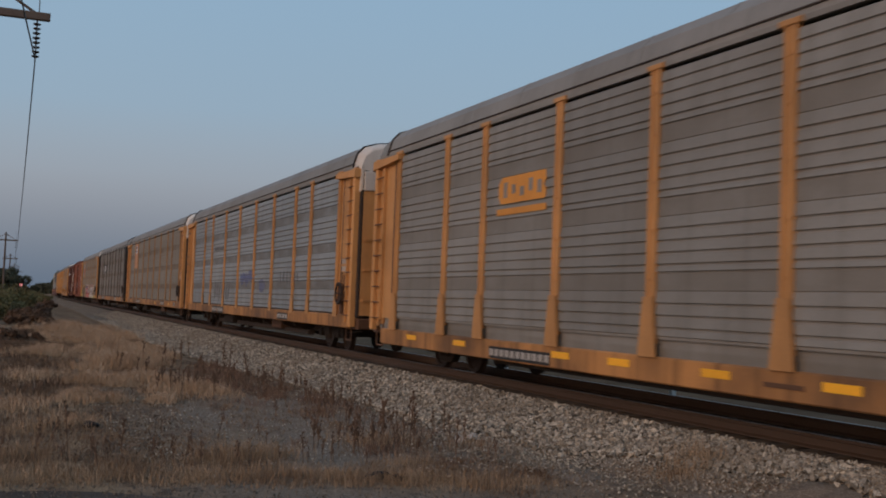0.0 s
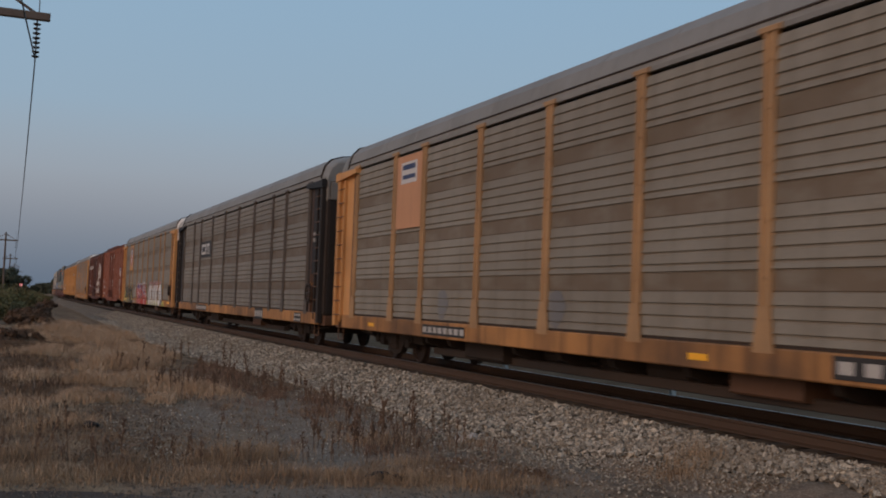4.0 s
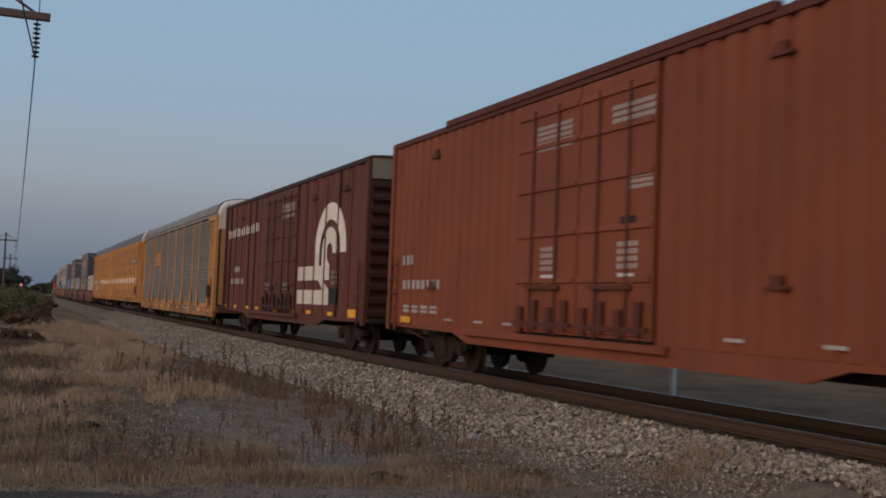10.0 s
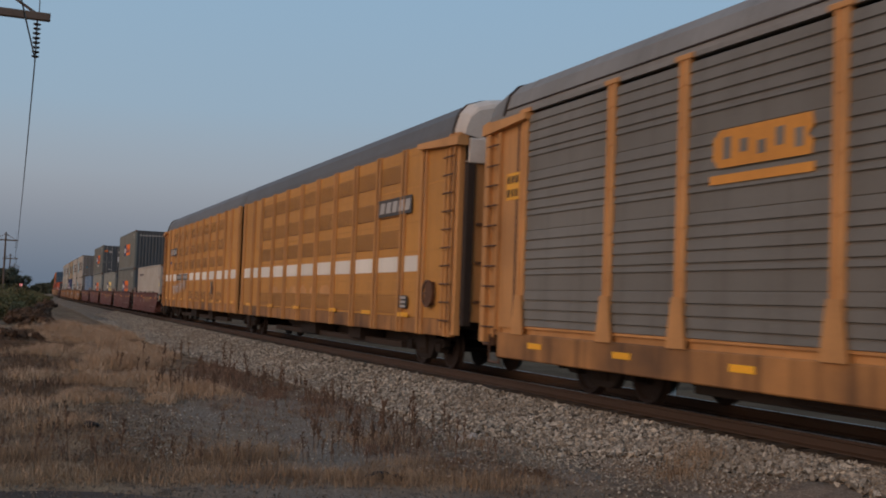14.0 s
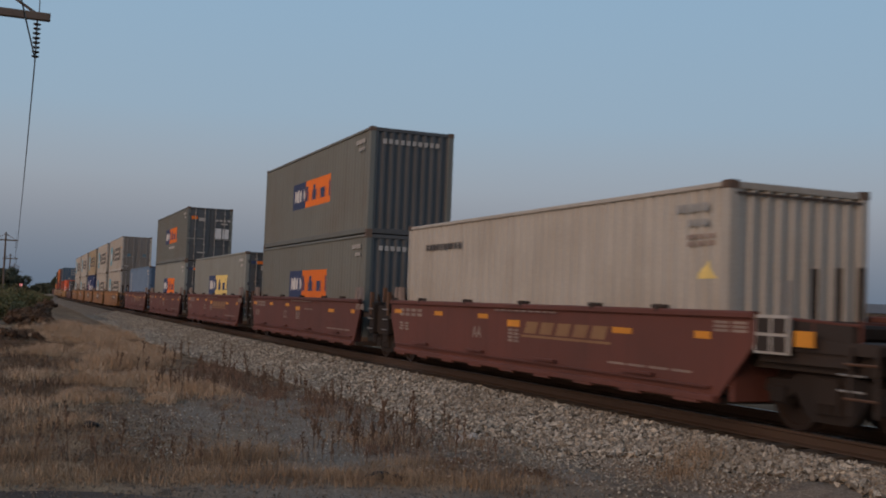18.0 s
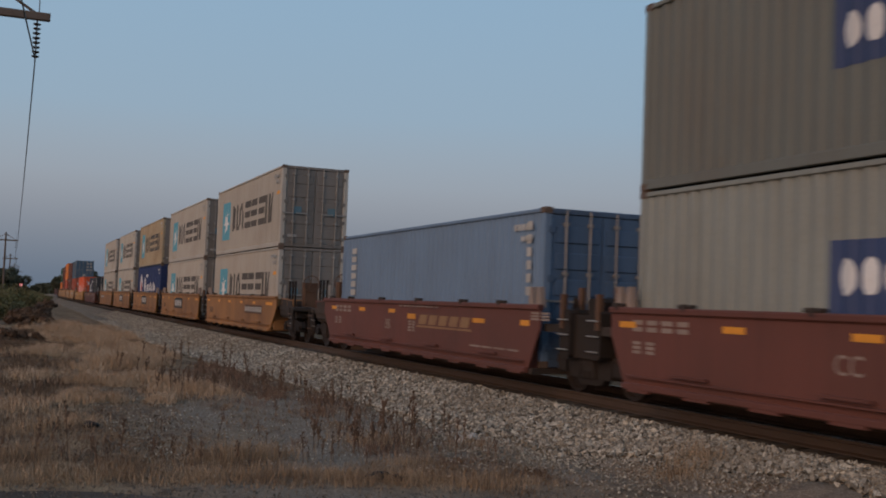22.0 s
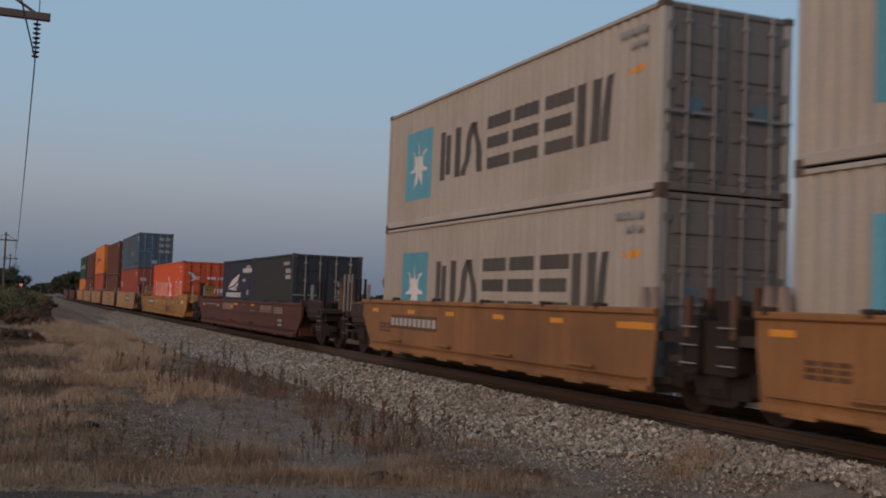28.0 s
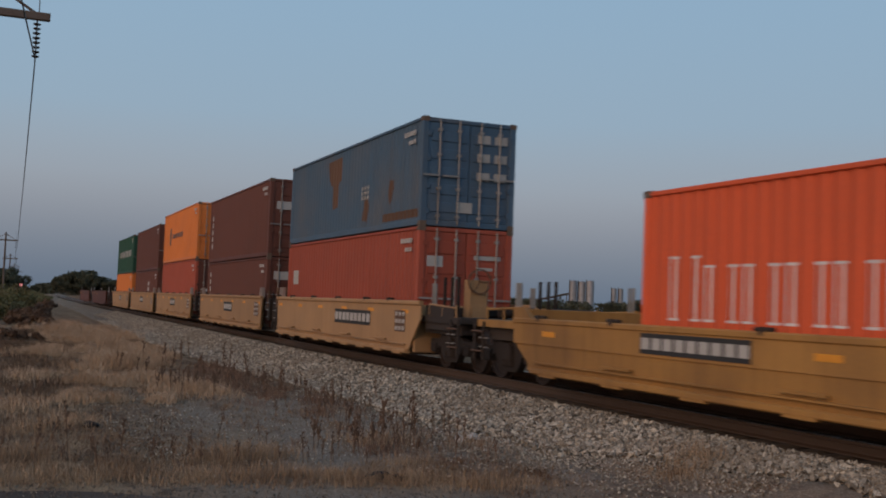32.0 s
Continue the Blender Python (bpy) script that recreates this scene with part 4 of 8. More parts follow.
def well(s, label, body, front=False, rear=False, half=6.95, top=1.49, low=0.31, rear_truck=True):
    """One unit of a well car: deep sides with a rolled top edge, truck platforms at its ends."""
    car = thing("well_car", label, "rail car", "well cars of the train")
    for side in (-1, 1):
        y = side * 1.42
        cut = 0.5 if half < 9 else 0.0
        fe, re = half - (0 if front else cut), half - (0 if rear else cut)
        slant = 0.42 if body is MAROON else 0.12
        fc, rc = (0.75 if front else slant), (0.75 if rear else slant)
        poly = [(-re, top), (fe, top), (fe, top - 0.42), (fe - fc, low), (-re + rc, low), (-re, top - 0.42)]
        sw = part("side_plate", Geo().prism(poly, y - 0.02, y + 0.02, "y"), body, car)
        g = Geo().box(-re, fe, y - 0.07, y + 0.05, top - 0.10, top, 0.02)
        part("top_chord", g, body, sw)
        if half > 9:
            part("upper_band", Geo().box(-half + 0.02, half - 0.02, y - 0.045, y - 0.02, top - 0.46, top - 0.10), WELL_MUSTARD if body is WELL_MUSTARD else BROWN_WELL, sw)
        g = Geo().box(-re + rc, fe - fc, y - 0.08, y + 0.06, low - 0.04, low + 0.06, 0.02)
        for k in range(9):
            x = (k - 4) * (half - 1.35) / 4
            g.box(x - 0.28, x + 0.28, y - 0.075, y - 0.02, low - 0.07, low + 0.02)
        part("bottom_chord", g, body, sw)
        part("side_ledge", Geo().box(-re + rc + 0.1, fe - fc - 0.1, y - 0.095, y - 0.02, low + 0.15, low + 0.175), body, sw)
        for k in range(4):
            x = (k - 1.5) * half * 0.42
            part("ledge_clip", once(("clip", body.name), lambda: Geo().box(-0.42, 0.42, -0.03, 0.03, -0.015, 0.02).mesh("ledge_clip", body)), None, sw, at=(x, y - 0.08, low + 0.235))
    part("well_floor", Geo().box(-half + 0.8, half - 0.8, -1.4, 1.4, low - 0.06, 0.355), BLACK_STEEL, car)
    for d, end in ((1, front), (-1, rear)):
        # bulkhead and truck platform
        x0, x1 = sorted((d * (half - 0.62), d * (half + (1.95 if end else 0.35))))
        part("end_platform", Geo().box(x0, x1, -1.30, 1.30, 1.02, 1.16, 0.02), body if body is WELL_MUSTARD else BLACK_STEEL, car)
        part("end_sill", Geo().box(x0, x1, -0.35, 0.35, 0.72, 1.02, 0.03), BLACK_STEEL, car)
        bx = d * (half - 0.5 - (0 if end else cut))
        part("bulkhead", Geo().box(bx - 0.05, bx + 0.05, -1.38, 1.38, low, 1.4, 0.01), body, car)
        if end:
            truck(car, d * (half + 0.95), s)
            coupler(car, d * (half + 2.15), d)
            for yy in (-1.25, 1.25):
                xa, xb = d * (half + 0.1), d * (half + 1.6)
                g = Geo().rod((xa, yy, 1.42), (xb, yy, 1.36), 0.022, 6)
                for x in (xa, (xa + xb) / 2, xb):
                    g.rod((x, yy, 1.1), (x, yy, 1.42), 0.022, 6)
                part("handrail", g, body, car)
                for x in (d * (half + 0.22), d * (half + 0.36)):
                    part("end_post", once("wellpost", lambda: Geo().box(-0.025, 0.025, -0.025, 0.025, 1.1, 1.88, 0.006).mesh("end_post", GALV_ROD)), None, car, at=(x, yy * 0.98, 0))
            g = Geo().box(d * (half + 0.45) - 0.4, d * (half + 0.45) + 0.4, -0.75, 0.35, 1.16, 1.36, 0.04)
            g.lathe([(-0.35, 0.12), (0.5, 0.12)], 12, (d * (half + 1.2), 0.3, 1.30), "y")
            part("brake_gear", g, TRUCK_STEEL, car)
            part("air_reservoir", Geo().lathe([(-0.5, 0.04), (-0.45, 0.15), (0.45, 0.15), (0.5, 0.04)], 12, (d * (half + 0.9), -0.95, 0.86), "x"), TRUCK_STEEL, car)
            part("brake_lever", Geo().rod((d * (half + 0.3), -1.1, 1.2), (d * (half + 1.3), -0.8, 1.0), 0.02, 5).rod((d * (half + 1.3), -0.8, 1.0), (d * (half + 1.5), -0.8, 0.6), 0.018, 5), RUST_STEEL, car)
            for z in (0.62, 0.80):
                part("grab_iron", Geo().rod((d * (half + 1.35), -1.34, z), (d * (half + 1.75), -1.34, z), 0.014, 6), GALV_ROD, car, "pale grab iron")
            part("draft_box", Geo().box(*sorted((d * (half - 0.4), d * (half + 1.7))), -1.15, 1.15, 0.78, 1.03, 0.03), BLACK_STEEL, car)
            ladder(car, d * (half + 1.75), -1.32, 0.35, 1.12, BLACK_STEEL, 0.4, 2)
            if body is not WELL_MUSTARD:
                for yy in (-1, 1):
                    part("platform_apron", Geo().box(*sorted((d * (half - 0.1), d * (half + 1.5))), yy * 1.24 - 0.025, yy * 1.24 + 0.025, 0.86, 1.40, 0.01), BLACK_STEEL, car, "dark steel platform apron")
                    for e in (0.75, 1.15, 1.5):
                        part("end_post", Geo().box(d * (half + e) - 0.03, d * (half + e) + 0.03, yy * 1.17 - 0.03, yy * 1.17 + 0.03, 1.16, 2.02, 0.006), TRUCK_STEEL, car)
        else:
            for yy in (-1.36, 1.36):
                for e in (0.14, 0.42):
                    part("container_guide", once("guide", lambda: Geo().prism([(-0.11, 1.44), (0.11, 1.44), (0.035, 1.80), (-0.035, 1.80)], -0.05, 0.05, "y").mesh("container_guide", FADED_WHITE)), None, car, "pale worn container guide", at=(d * (half - cut - e), yy, 0))
            for yy in (-1.3, -0.95, 0.95, 1.3):
                part("end_post", Geo().box(d * (half + 0.1) - 0.05, d * (half + 0.1) + 0.05, yy - 0.05, yy + 0.05, 1.1, 1.68 if abs(yy) > 1 else 1.8, 0.01), RUST_STEEL, car)
            x0, x1 = sorted((d * (half + 0.02), d * (half + 0.36)))
            part("articulation_frame", Geo().box(x0, x1, -1.32, 1.32, 0.62, 1.42, 0.05).box(x0, x1, -1.1, 1.1, 0.30, 0.62), TRUCK_STEEL, car)
            for z in (0.75, 1.0, 1.25):
                part("grab_iron", Geo().rod((x0, -1.37, z), (x1, -1.37, z), 0.013, 6), GALV_ROD, car, "pale grab iron")
            part("air_hose", Geo().rod((d * (half + 0.15), -1.15, 1.35), (d * (half + 0.32), -1.2, 1.62), 0.03, 6).rod((d * (half + 0.32), -1.2, 1.62), (d * (half + 0.36), -1.1, 1.2), 0.03, 6), TRUCK_STEEL, car)
    if rear_truck and not rear:
        truck(car, -(half + 0.70), s)
        part("articulation_gear", Geo().box(-half - 1.15, -half - 0.3, -1.22, 1.22, 0.62, 1.34, 0.08).box(-half - 0.98, -half - 0.45, -1.0, 0.9, 1.34, 1.62, 0.06), TRUCK_STEEL, car)
    for k in (-0.86, -0.5, -0.17, 0.17, 0.5, 0.86)[:3 if body in (MAROON, BROWN_WELL) else 6]:
        reflectors(car, [k * half], top - 0.26, -1.441 if half < 9 else -1.466, 0.45, 0.09, DULL_TAPE)
    for x in (-0.62, -0.45, -0.2, 0.05, 0.3, 0.48):
        part("stop_lug", once("lug", lambda: Geo().box(-0.16, 0.16, -0.05, 0.05, 0, 0.055, 0.02).box(-0.05, 0.05, -0.07, -0.02, -0.05, 0.06).mesh("stop_lug", BLACK_STEEL)), None, car, at=(x * half * 1.45, -1.42, top))
    TRAIN.append((car, s))
    return car


WELLS = []
MAROON_L = "maroon articulated well car unit with reflective yellow patches"
OCHRE_L = "ochre yellow articulated well car unit with reflective patches"
for i, s in enumerate((-260.96, -276.37, -291.61, -307.16, -322.43)):
    WELLS.append(well(s - 6.1, MAROON_L, MAROON, i == 0, i == 4))
for i, s in enumerate((-342.3, -357.5, -372.9, -388.62, -403.73)):
    WELLS.append(well(s - 6.1, OCHRE_L, WELL_YELLOW, i == 0, i == 4))
W11 = well(-432.2, "long dark brown well car carrying two short containers", BROWN_WELL, True, True, 9.35, 1.29, 0.26)
W12 = well(-455.2, "long ochre yellow well car with open end platforms", WELL_MUSTARD, True, True, 9.7, 1.24, 0.31)
for x0, x1, x2 in ((6.0, 6.5, 9.7), (-9.0, -9.3, -9.7)):
    for side in (-1.42, 1.42):
        part("raised_end", Geo().prism([(x0, 1.235), (x1, 1.42), (x2, 1.42), (x2, 1.235)][::1 if x0 > 0 else -1], side - 0.05, side + 0.04, "y"), WELL_MUSTARD, W12)
for i, s in enumerate((-470.52, -485.92, -501.74, -516.39, -531.22)):
    WELLS.append(well(s - 6.1, "pale ochre articulated well car unit with small placards", WELL_PALE, i == 0, i == 4))
well(-560.5, "empty dark brown well car", BROWN_WELL, True, True, 9.35)
well(-584.5, "empty rust-red well car at the end", MAROON, True, True, 9.35)

LOW, H9, H8 = 0.36, 2.896, 2.591


P9 = "dark grey container with an orange and blue panel"
SAND = "sand-grey container with a pale blue square and dark blocks"
C1 = container(-260.96, LOW, H9, "off-white container with faint grey lettering bars", WHITE_BOX, WHITE_BOX, False)
C2 = container(-276.37, LOW, H9, P9 + " and a shade-darkened end", PO_GREY, PO_DOOR_SHADED, False)
C2T = container(-276.37, LOW + H9, H9, P9 + " and a shade-darkened end", PO_GREY, PO_DOOR_SHADED, False)
C3 = container(-291.61, LOW, H9, "grey container with a cream and blue panel", PO_LIGHT, PO_DOOR_SHADED, True)
C4 = container(-307.16, LOW, H9, "pale grey container with an orange and blue panel", PO_LIGHT, PO_DOOR_SHADED, True)
C4T = container(-307.16, LOW + H9, H9, P9, PO_GREY, PO_DOOR_SHADED, True)
C5 = container(-322.43, LOW, H9, "dull blue container with small white lettering bars", BLUE_BOX, BLUE_DOOR_SHADED, True)
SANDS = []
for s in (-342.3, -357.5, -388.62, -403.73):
    SANDS.append((container(s, LOW, H9, SAND, GREY_BOX, GREY_DOOR_SHADED), True))
    SANDS.append((container(s, LOW + H9, H9, SAND, GREY_BOX, GREY_DOOR_SHADED), False))
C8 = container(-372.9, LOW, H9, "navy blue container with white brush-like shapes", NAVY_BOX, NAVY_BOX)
C8T = container(-372.9, LOW + H9, H9, "cream container with rusty edges and dark blocks", CREAM_BOX, GREY_DOOR_SHADED)
SANDS.append((C8T, False))
C11A = container(-425.15, LOW, H8, "short charcoal container with ribbed walls", BLACK_BOX, BLACK_BOX, True, length=6.058)
C11B = container(-431.28, LOW, H8, "short navy container with a white emblem", NIGHT_BOX, BLACK_BOX, True, length=6.058)
C12 = container(-448.91, LOW, H9, "bright red container with a white winged emblem", RED_BOX, RED_BOX)
C13 = container(-470.52, LOW, H9, "brick-red container with small white marks", RUSTRED_BOX, RUSTRED_BOX)
C13T = container(-470.52, LOW + H9, H8, "worn dark blue container with rust patches", TEAL_BOX, TEAL_BOX)
C14 = container(-485.92, LOW, H8, "plain brown container with dark end", BROWN_BOX, BROWN_BOX)
C14T = container(-485.92, LOW + H8, H9, "plain brown container with dark end", BROWN_BOX, BROWN_BOX)
C15 = container(-501.74, LOW, H9, "brick-brown container with white marks", RUSTRED_BOX, BROWN_BOX)
C15T = container(-501.74, LOW + H9, H9, "bright orange container with a dark emblem", ORANGE_BOX, ORANGE_BOX)
C16 = container(-516.39, LOW, H8, "brown container with small white marks", BROWN_BOX, BROWN_BOX)
C16T = container(-516.39, LOW + H8, H9, "plain brown container with dark end", BROWN_BOX, BROWN_BOX)
C17 = container(-531.22, LOW, H8, "orange container under a green one", ORANGE_BOX, ORANGE_BOX)
C17T = container(-531.22, LOW + H8, H9, "dark green container with white lettering bars", GREEN_BOX, GREEN_BOX)



# ---- track ----
RAIL_STEEL = paint("rail_rusty_steel", (0.088, 0.056, 0.038), (0.065, 0.04, 0.027), 0.4, 0.6, 0.3)
RAIL_HEAD = paint("rail_running_face", (0.33, 0.31, 0.30), (0.2, 0.17, 0.15), 0.2, 0.25, 0.9)
TIE_WOOD = paint("creosoted_tie", (0.055, 0.042, 0.032), (0.10, 0.085, 0.07), 0.5, 0.85)


def sweep(profile, y_off, x0, x1, step=4.0):
    """A profile in (y, z) carried along the line."""
    n = int((x1 - x0) / step)
    g = Geo()
    k = len(profile)
    for i in range(n + 1):
        x = x0 + i * step
        g.v += [(x, track_y(x) + y_off + a, b) for a, b in profile]
    for i in range(n):
        for j in range(k):
            a, b = i * k + j, i * k + (j + 1) % k
            g.f.append((a, b, b + k, a + k))
    return g


RAIL = [(-0.075, -0.18), (0.075, -0.18), (0.07, -0.165), (0.012, -0.14), (0.01, -0.05), (0.037, -0.04), (0.037, -0.006), (-0.037, -0.006), (-0.037, -0.04), (-0.01, -0.05), (-0.012, -0.14), (-0.07, -0.165)]
HEAD = [(-0.03, -0.006), (0.03, -0.006), (0.024, 0.0), (-0.024, 0.0)]
for off in (-0.7525, 0.7525):
    rail = tagged(new("rail", sweep(RAIL, off, -700, 120).mesh("rail", RAIL_STEEL)), "rusty steel rail with a worn bright head", "rail", "rails of the track", "structure")
    part("running_surface", sweep(HEAD, off, -700, 120), RAIL_HEAD, rail)


def ties():
    me = []
    for k in range(3):
        r = random.Random(k)
        g = Geo()
        e = [r.uniform(-0.02, 0.02) for _ in range(6)]
        g.prism([(-0.115 + e[0], -0.36), (0.115 + e[1], -0.36), (0.115, -0.195), (0.10, -0.18), (-0.10, -0.18), (-0.115, -0.195)], -1.30 + e[2], 1.30 + e[3], "y")
        me.append(g.mesh("tie", TIE_WOOD))
    bed = tagged(new("tie_row"), "row of dark creosoted wooden ties under the rails", "railway ties", "", "structure")
    r = random.Random(5)
    for k in range(150):
        x = -4 - k * 0.495
        part("tie", me[k % 3], None, bed, at=pose(x + r.uniform(-0.03, 0.03), track_y(x) + r.uniform(-0.04, 0.04), r.uniform(-0.012, 0.006), 0, 0, r.uniform(-1.5, 1.5)))
    g = Geo()
    for k in range(400):
        x = -4 - (150 + k) * 0.495
        g.box(x - 0.11, x + 0.11, track_y(x) - 1.3, track_y(x) + 1.3, -0.36, -0.18)
    for k in range(60):
        x = -4 + (k + 1) * 0.495
        g.box(x - 0.11, x + 0.11, track_y(x) - 1.3, track_y(x) + 1.3, -0.36, -0.18)
    tagged(part("far_ties", g, TIE_WOOD, bed), kind="stuff")


ties()


# ---- ground ----
def ground_material():
    m, n, l, p = node_mat("dry_ground")
    co = n.new("ShaderNodeTexCoord").outputs["Object"]
    broad = noise_node(n, l, co, 0.35, 5)
    mid = noise_node(n, l, co, 2.4, 6)
    fine = noise_node(n, l, co, 42, 4)
    grit = n.new("ShaderNodeTexVoronoi")
    grit.inputs["Scale"].default_value = 38
    l.new(co, grit.inputs["Vector"])
    earth = mix_node(n, l, ramp_node(n, l, mid, 0.35, 0.65), (0.205, 0.134, 0.088), (0.31, 0.215, 0.142))
    gravel = mix_node(n, l, ramp_node(n, l, grit.outputs["Color"], 0.1, 0.9), (0.16, 0.130, 0.103), (0.36, 0.30, 0.243))
    # bare gravel shows in worn patches, most of all on the old vehicle track beside the rails
    sep = n.new("ShaderNodeSeparateXYZ")
    l.new(co, sep.inputs[0])
    near = n.new("ShaderNodeMapRange")
    near.inputs["From Min"].default_value, near.inputs["From Max"].default_value = -26, -19
    l.new(sep.outputs["X"], near.inputs["Value"])
    low = n.new("ShaderNodeMapRange")
    low.inputs["From Min"].default_value, low.inputs["From Max"].default_value = 1.2, 3.4
    l.new(sep.outputs["Y"], low.inputs["Value"])
    k = n.new("ShaderNodeMath")
    k.operation = "MULTIPLY"
    l.new(near.outputs[0], k.inputs[0])
    l.new(low.outputs[0], k.inputs[1])
    k2 = n.new("ShaderNodeMath")
    k2.operation = "MULTIPLY"
    l.new(k.outputs[0], k2.inputs[0])
    l.new(ramp_node(n, l, broad, 0.32, 0.52), k2.inputs[1])
    clods = ramp_node(n, l, noise_node(n, l, co, 4.5, 6), 0.46, 0.62)
    earth = mix_node(n, l, clods, earth, (0.10, 0.068, 0.048))
    tan = ramp_node(n, l, noise_node(n, l, co, 1.1, 6, (0.6, 1.3, 1)), 0.5, 0.68)
    earth = mix_node(n, l, tan, earth, (0.38, 0.265, 0.165))
    col = mix_node(n, l, k2.outputs[0], earth, gravel)
    col = mix_node(n, l, ramp_node(n, l, fine, 0.35, 0.8), col, (0.11, 0.085, 0.062))
    l.new(col, p.inputs["Base Color"])
    p.inputs["Roughness"].default_value = 1.0
    p.inputs["Specular IOR Level"].default_value = 0.0
    bump = n.new("ShaderNodeBump")
    bump.inputs["Strength"].default_value, bump.inputs["Distance"].default_value = 0.7, 0.03
    l.new(mix_node(n, l, 0.5, fine, grit.outputs["Distance"]), bump.inputs["Height"])
    l.new(bump.outputs[0], p.inputs["Normal"])
    return m


GROUND = -0.6


def ground_z(x, y):
    h = GROUND + 0.05 * noise.noise((x * 0.25, y * 0.25, 0)) + 0.025 * noise.noise((x * 1.1, y * 1.1, 3))
    d = abs(y - track_y(x))
    if d < 3.4:
        h = min(h, GROUND - 0.05)
    return h


def build_ground():
    def ticks(a, b, fine0, fine1, step, grow):
        v, x = [], fine0
        while x < fine1:
            v.append(x)
            x += step
        v.append(fine1)
        e, x = step, fine1
        while x < b:
            e *= grow
            x += e
            v.append(min(x, b))
        e, x = step, fine0
        left = []
        while x > a:
            e *= grow
            x -= e
            left.append(max(x, a))
        return left[::-1] + v
    xs = ticks(-3000, 2000, -45, -4, 0.35, 1.25)
    ys = ticks(-2500, 3000, -3, 9, 0.3, 1.25)
    g = Geo()
    for x in xs:
        for y in ys:
            g.v.append((x, y, ground_z(x, y)))
    n = len(ys)
    for i in range(len(xs) - 1):
        for j in range(n - 1):
            g.f.append((i * n + j, (i + 1) * n + j, (i + 1) * n + j + 1, i * n + j + 1))
    me = g.mesh("ground", ground_material(), True)
    tagged(new("ground", me), "dry brown earth with grey gravel patches", "ground", "", "structure")


build_ground()


def stone_material(name, lo, hi, tint):
    m, n, l, p = node_mat(name)
    geo = n.new("ShaderNodeNewGeometry")
    co = n.new("ShaderNodeTexCoord").outputs["Object"]
    col = mix_node(n, l, geo.outputs["Random Per Island"], lo, hi)
    col = mix_node(n, l, ramp_node(n, l, noise_node(n, l, co, 0.8, 4), 0.4, 0.75), col, tint)
    col = mix_node(n, l, ramp_node(n, l, noise_node(n, l, co, 60, 3), 0.3, 0.9), col, tuple(0.5 * c for c in lo))
    l.new(col, p.inputs["Base Color"])
    p.inputs["Roughness"].default_value = 0.9
    p.inputs["Specular IOR Level"].default_value = 0.2
    return m


STONE = stone_material("ballast_stone", (0.08, 0.067, 0.052), (0.76, 0.68, 0.55), (0.30, 0.25, 0.19))


GRIT = stone_material("brown_grit", (0.07, 0.055, 0.042), (0.34, 0.28, 0.22), (0.20, 0.155, 0.115))


def bed_material():
    m, n, l, p = node_mat("ballast_bed")
    co = n.new("ShaderNodeTexCoord").outputs["Object"]
    v = n.new("ShaderNodeTexVoronoi")
    v.inputs["Scale"].default_value = 15
    l.new(co, v.inputs["Vector"])
    col = mix_node(n, l, ramp_node(n, l, v.outputs["Color"], 0.05, 0.95), (0.14, 0.12, 0.10), (0.46, 0.405, 0.34))
    # near-black between the cells paints the shade in the gaps between stones
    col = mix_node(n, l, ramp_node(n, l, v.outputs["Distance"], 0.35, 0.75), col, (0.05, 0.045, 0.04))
    col = mix_node(n, l, ramp_node(n, l, noise_node(n, l, co, 2.2, 5), 0.42, 0.62), col, (0.22, 0.175, 0.13))
    col = mix_node(n, l, ramp_node(n, l, noise_node(n, l, co, 0.4, 4), 0.45, 0.8), col, (0.20, 0.16, 0.12))
    l.new(col, p.inputs["Base Color"])
    p.inputs["Roughness"].default_value = 1.0
    p.inputs["Specular IOR Level"].default_value = 0.0
    bump = n.new("ShaderNodeBump")
    bump.inputs["Strength"].default_value, bump.inputs["Distance"].default_value = 1.0, 0.05
    bump.invert = True
    l.new(v.outputs["Distance"], bump.inputs["Height"])
    l.new(bump.outputs[0], p.inputs["Normal"])
    return m


def bed_z(d):
    """Height of the ballast at the distance d from the line's centre."""
    d = abs(d)
    if d < 1.45:
        return -0.25
    return max(-0.25 - (d - 1.45) * 0.21, -0.75)


BED_STONE = bed_material()
BED = [(-3.5, -0.8), (-3.3, bed_z(3.3)), (-2.1, bed_z(2.1)), (-1.45, -0.25), (1.45, -0.25), (2.1, bed_z(2.1)), (3.3, bed_z(3.3)), (3.5, -0.8)]
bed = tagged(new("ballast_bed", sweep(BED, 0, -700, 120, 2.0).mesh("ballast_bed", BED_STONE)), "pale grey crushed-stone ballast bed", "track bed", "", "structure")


def verge(x):
    """How far the loose gravel reaches beside the line."""
    if x > -17:
        return 3.2
    if x > -38:
        return 3.2 + 1.35 * (-17 - x) / 21
    return max(3.3, 4.55 - 1.25 * (-38 - x) / 90)


def gravel_verge():
    g = Geo()
    xs = [-17 - 3 * k for k in range(50)]
    for x in xs:
        y = track_y(x)
        g.v += [(x, y - verge(x) - 0.25, GROUND - 0.06), (x, y - verge(x), GROUND + 0.035), (x, y - 3.1, GROUND + 0.05), (x, y - 3.1, GROUND - 0.2)]
    for k in range(len(xs) - 1):
        for j in range(3):
            a = 4 * k + j
            g.f.append((a, a + 1, a + 5, a + 4))
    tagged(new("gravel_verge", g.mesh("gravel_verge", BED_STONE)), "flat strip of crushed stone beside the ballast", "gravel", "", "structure")


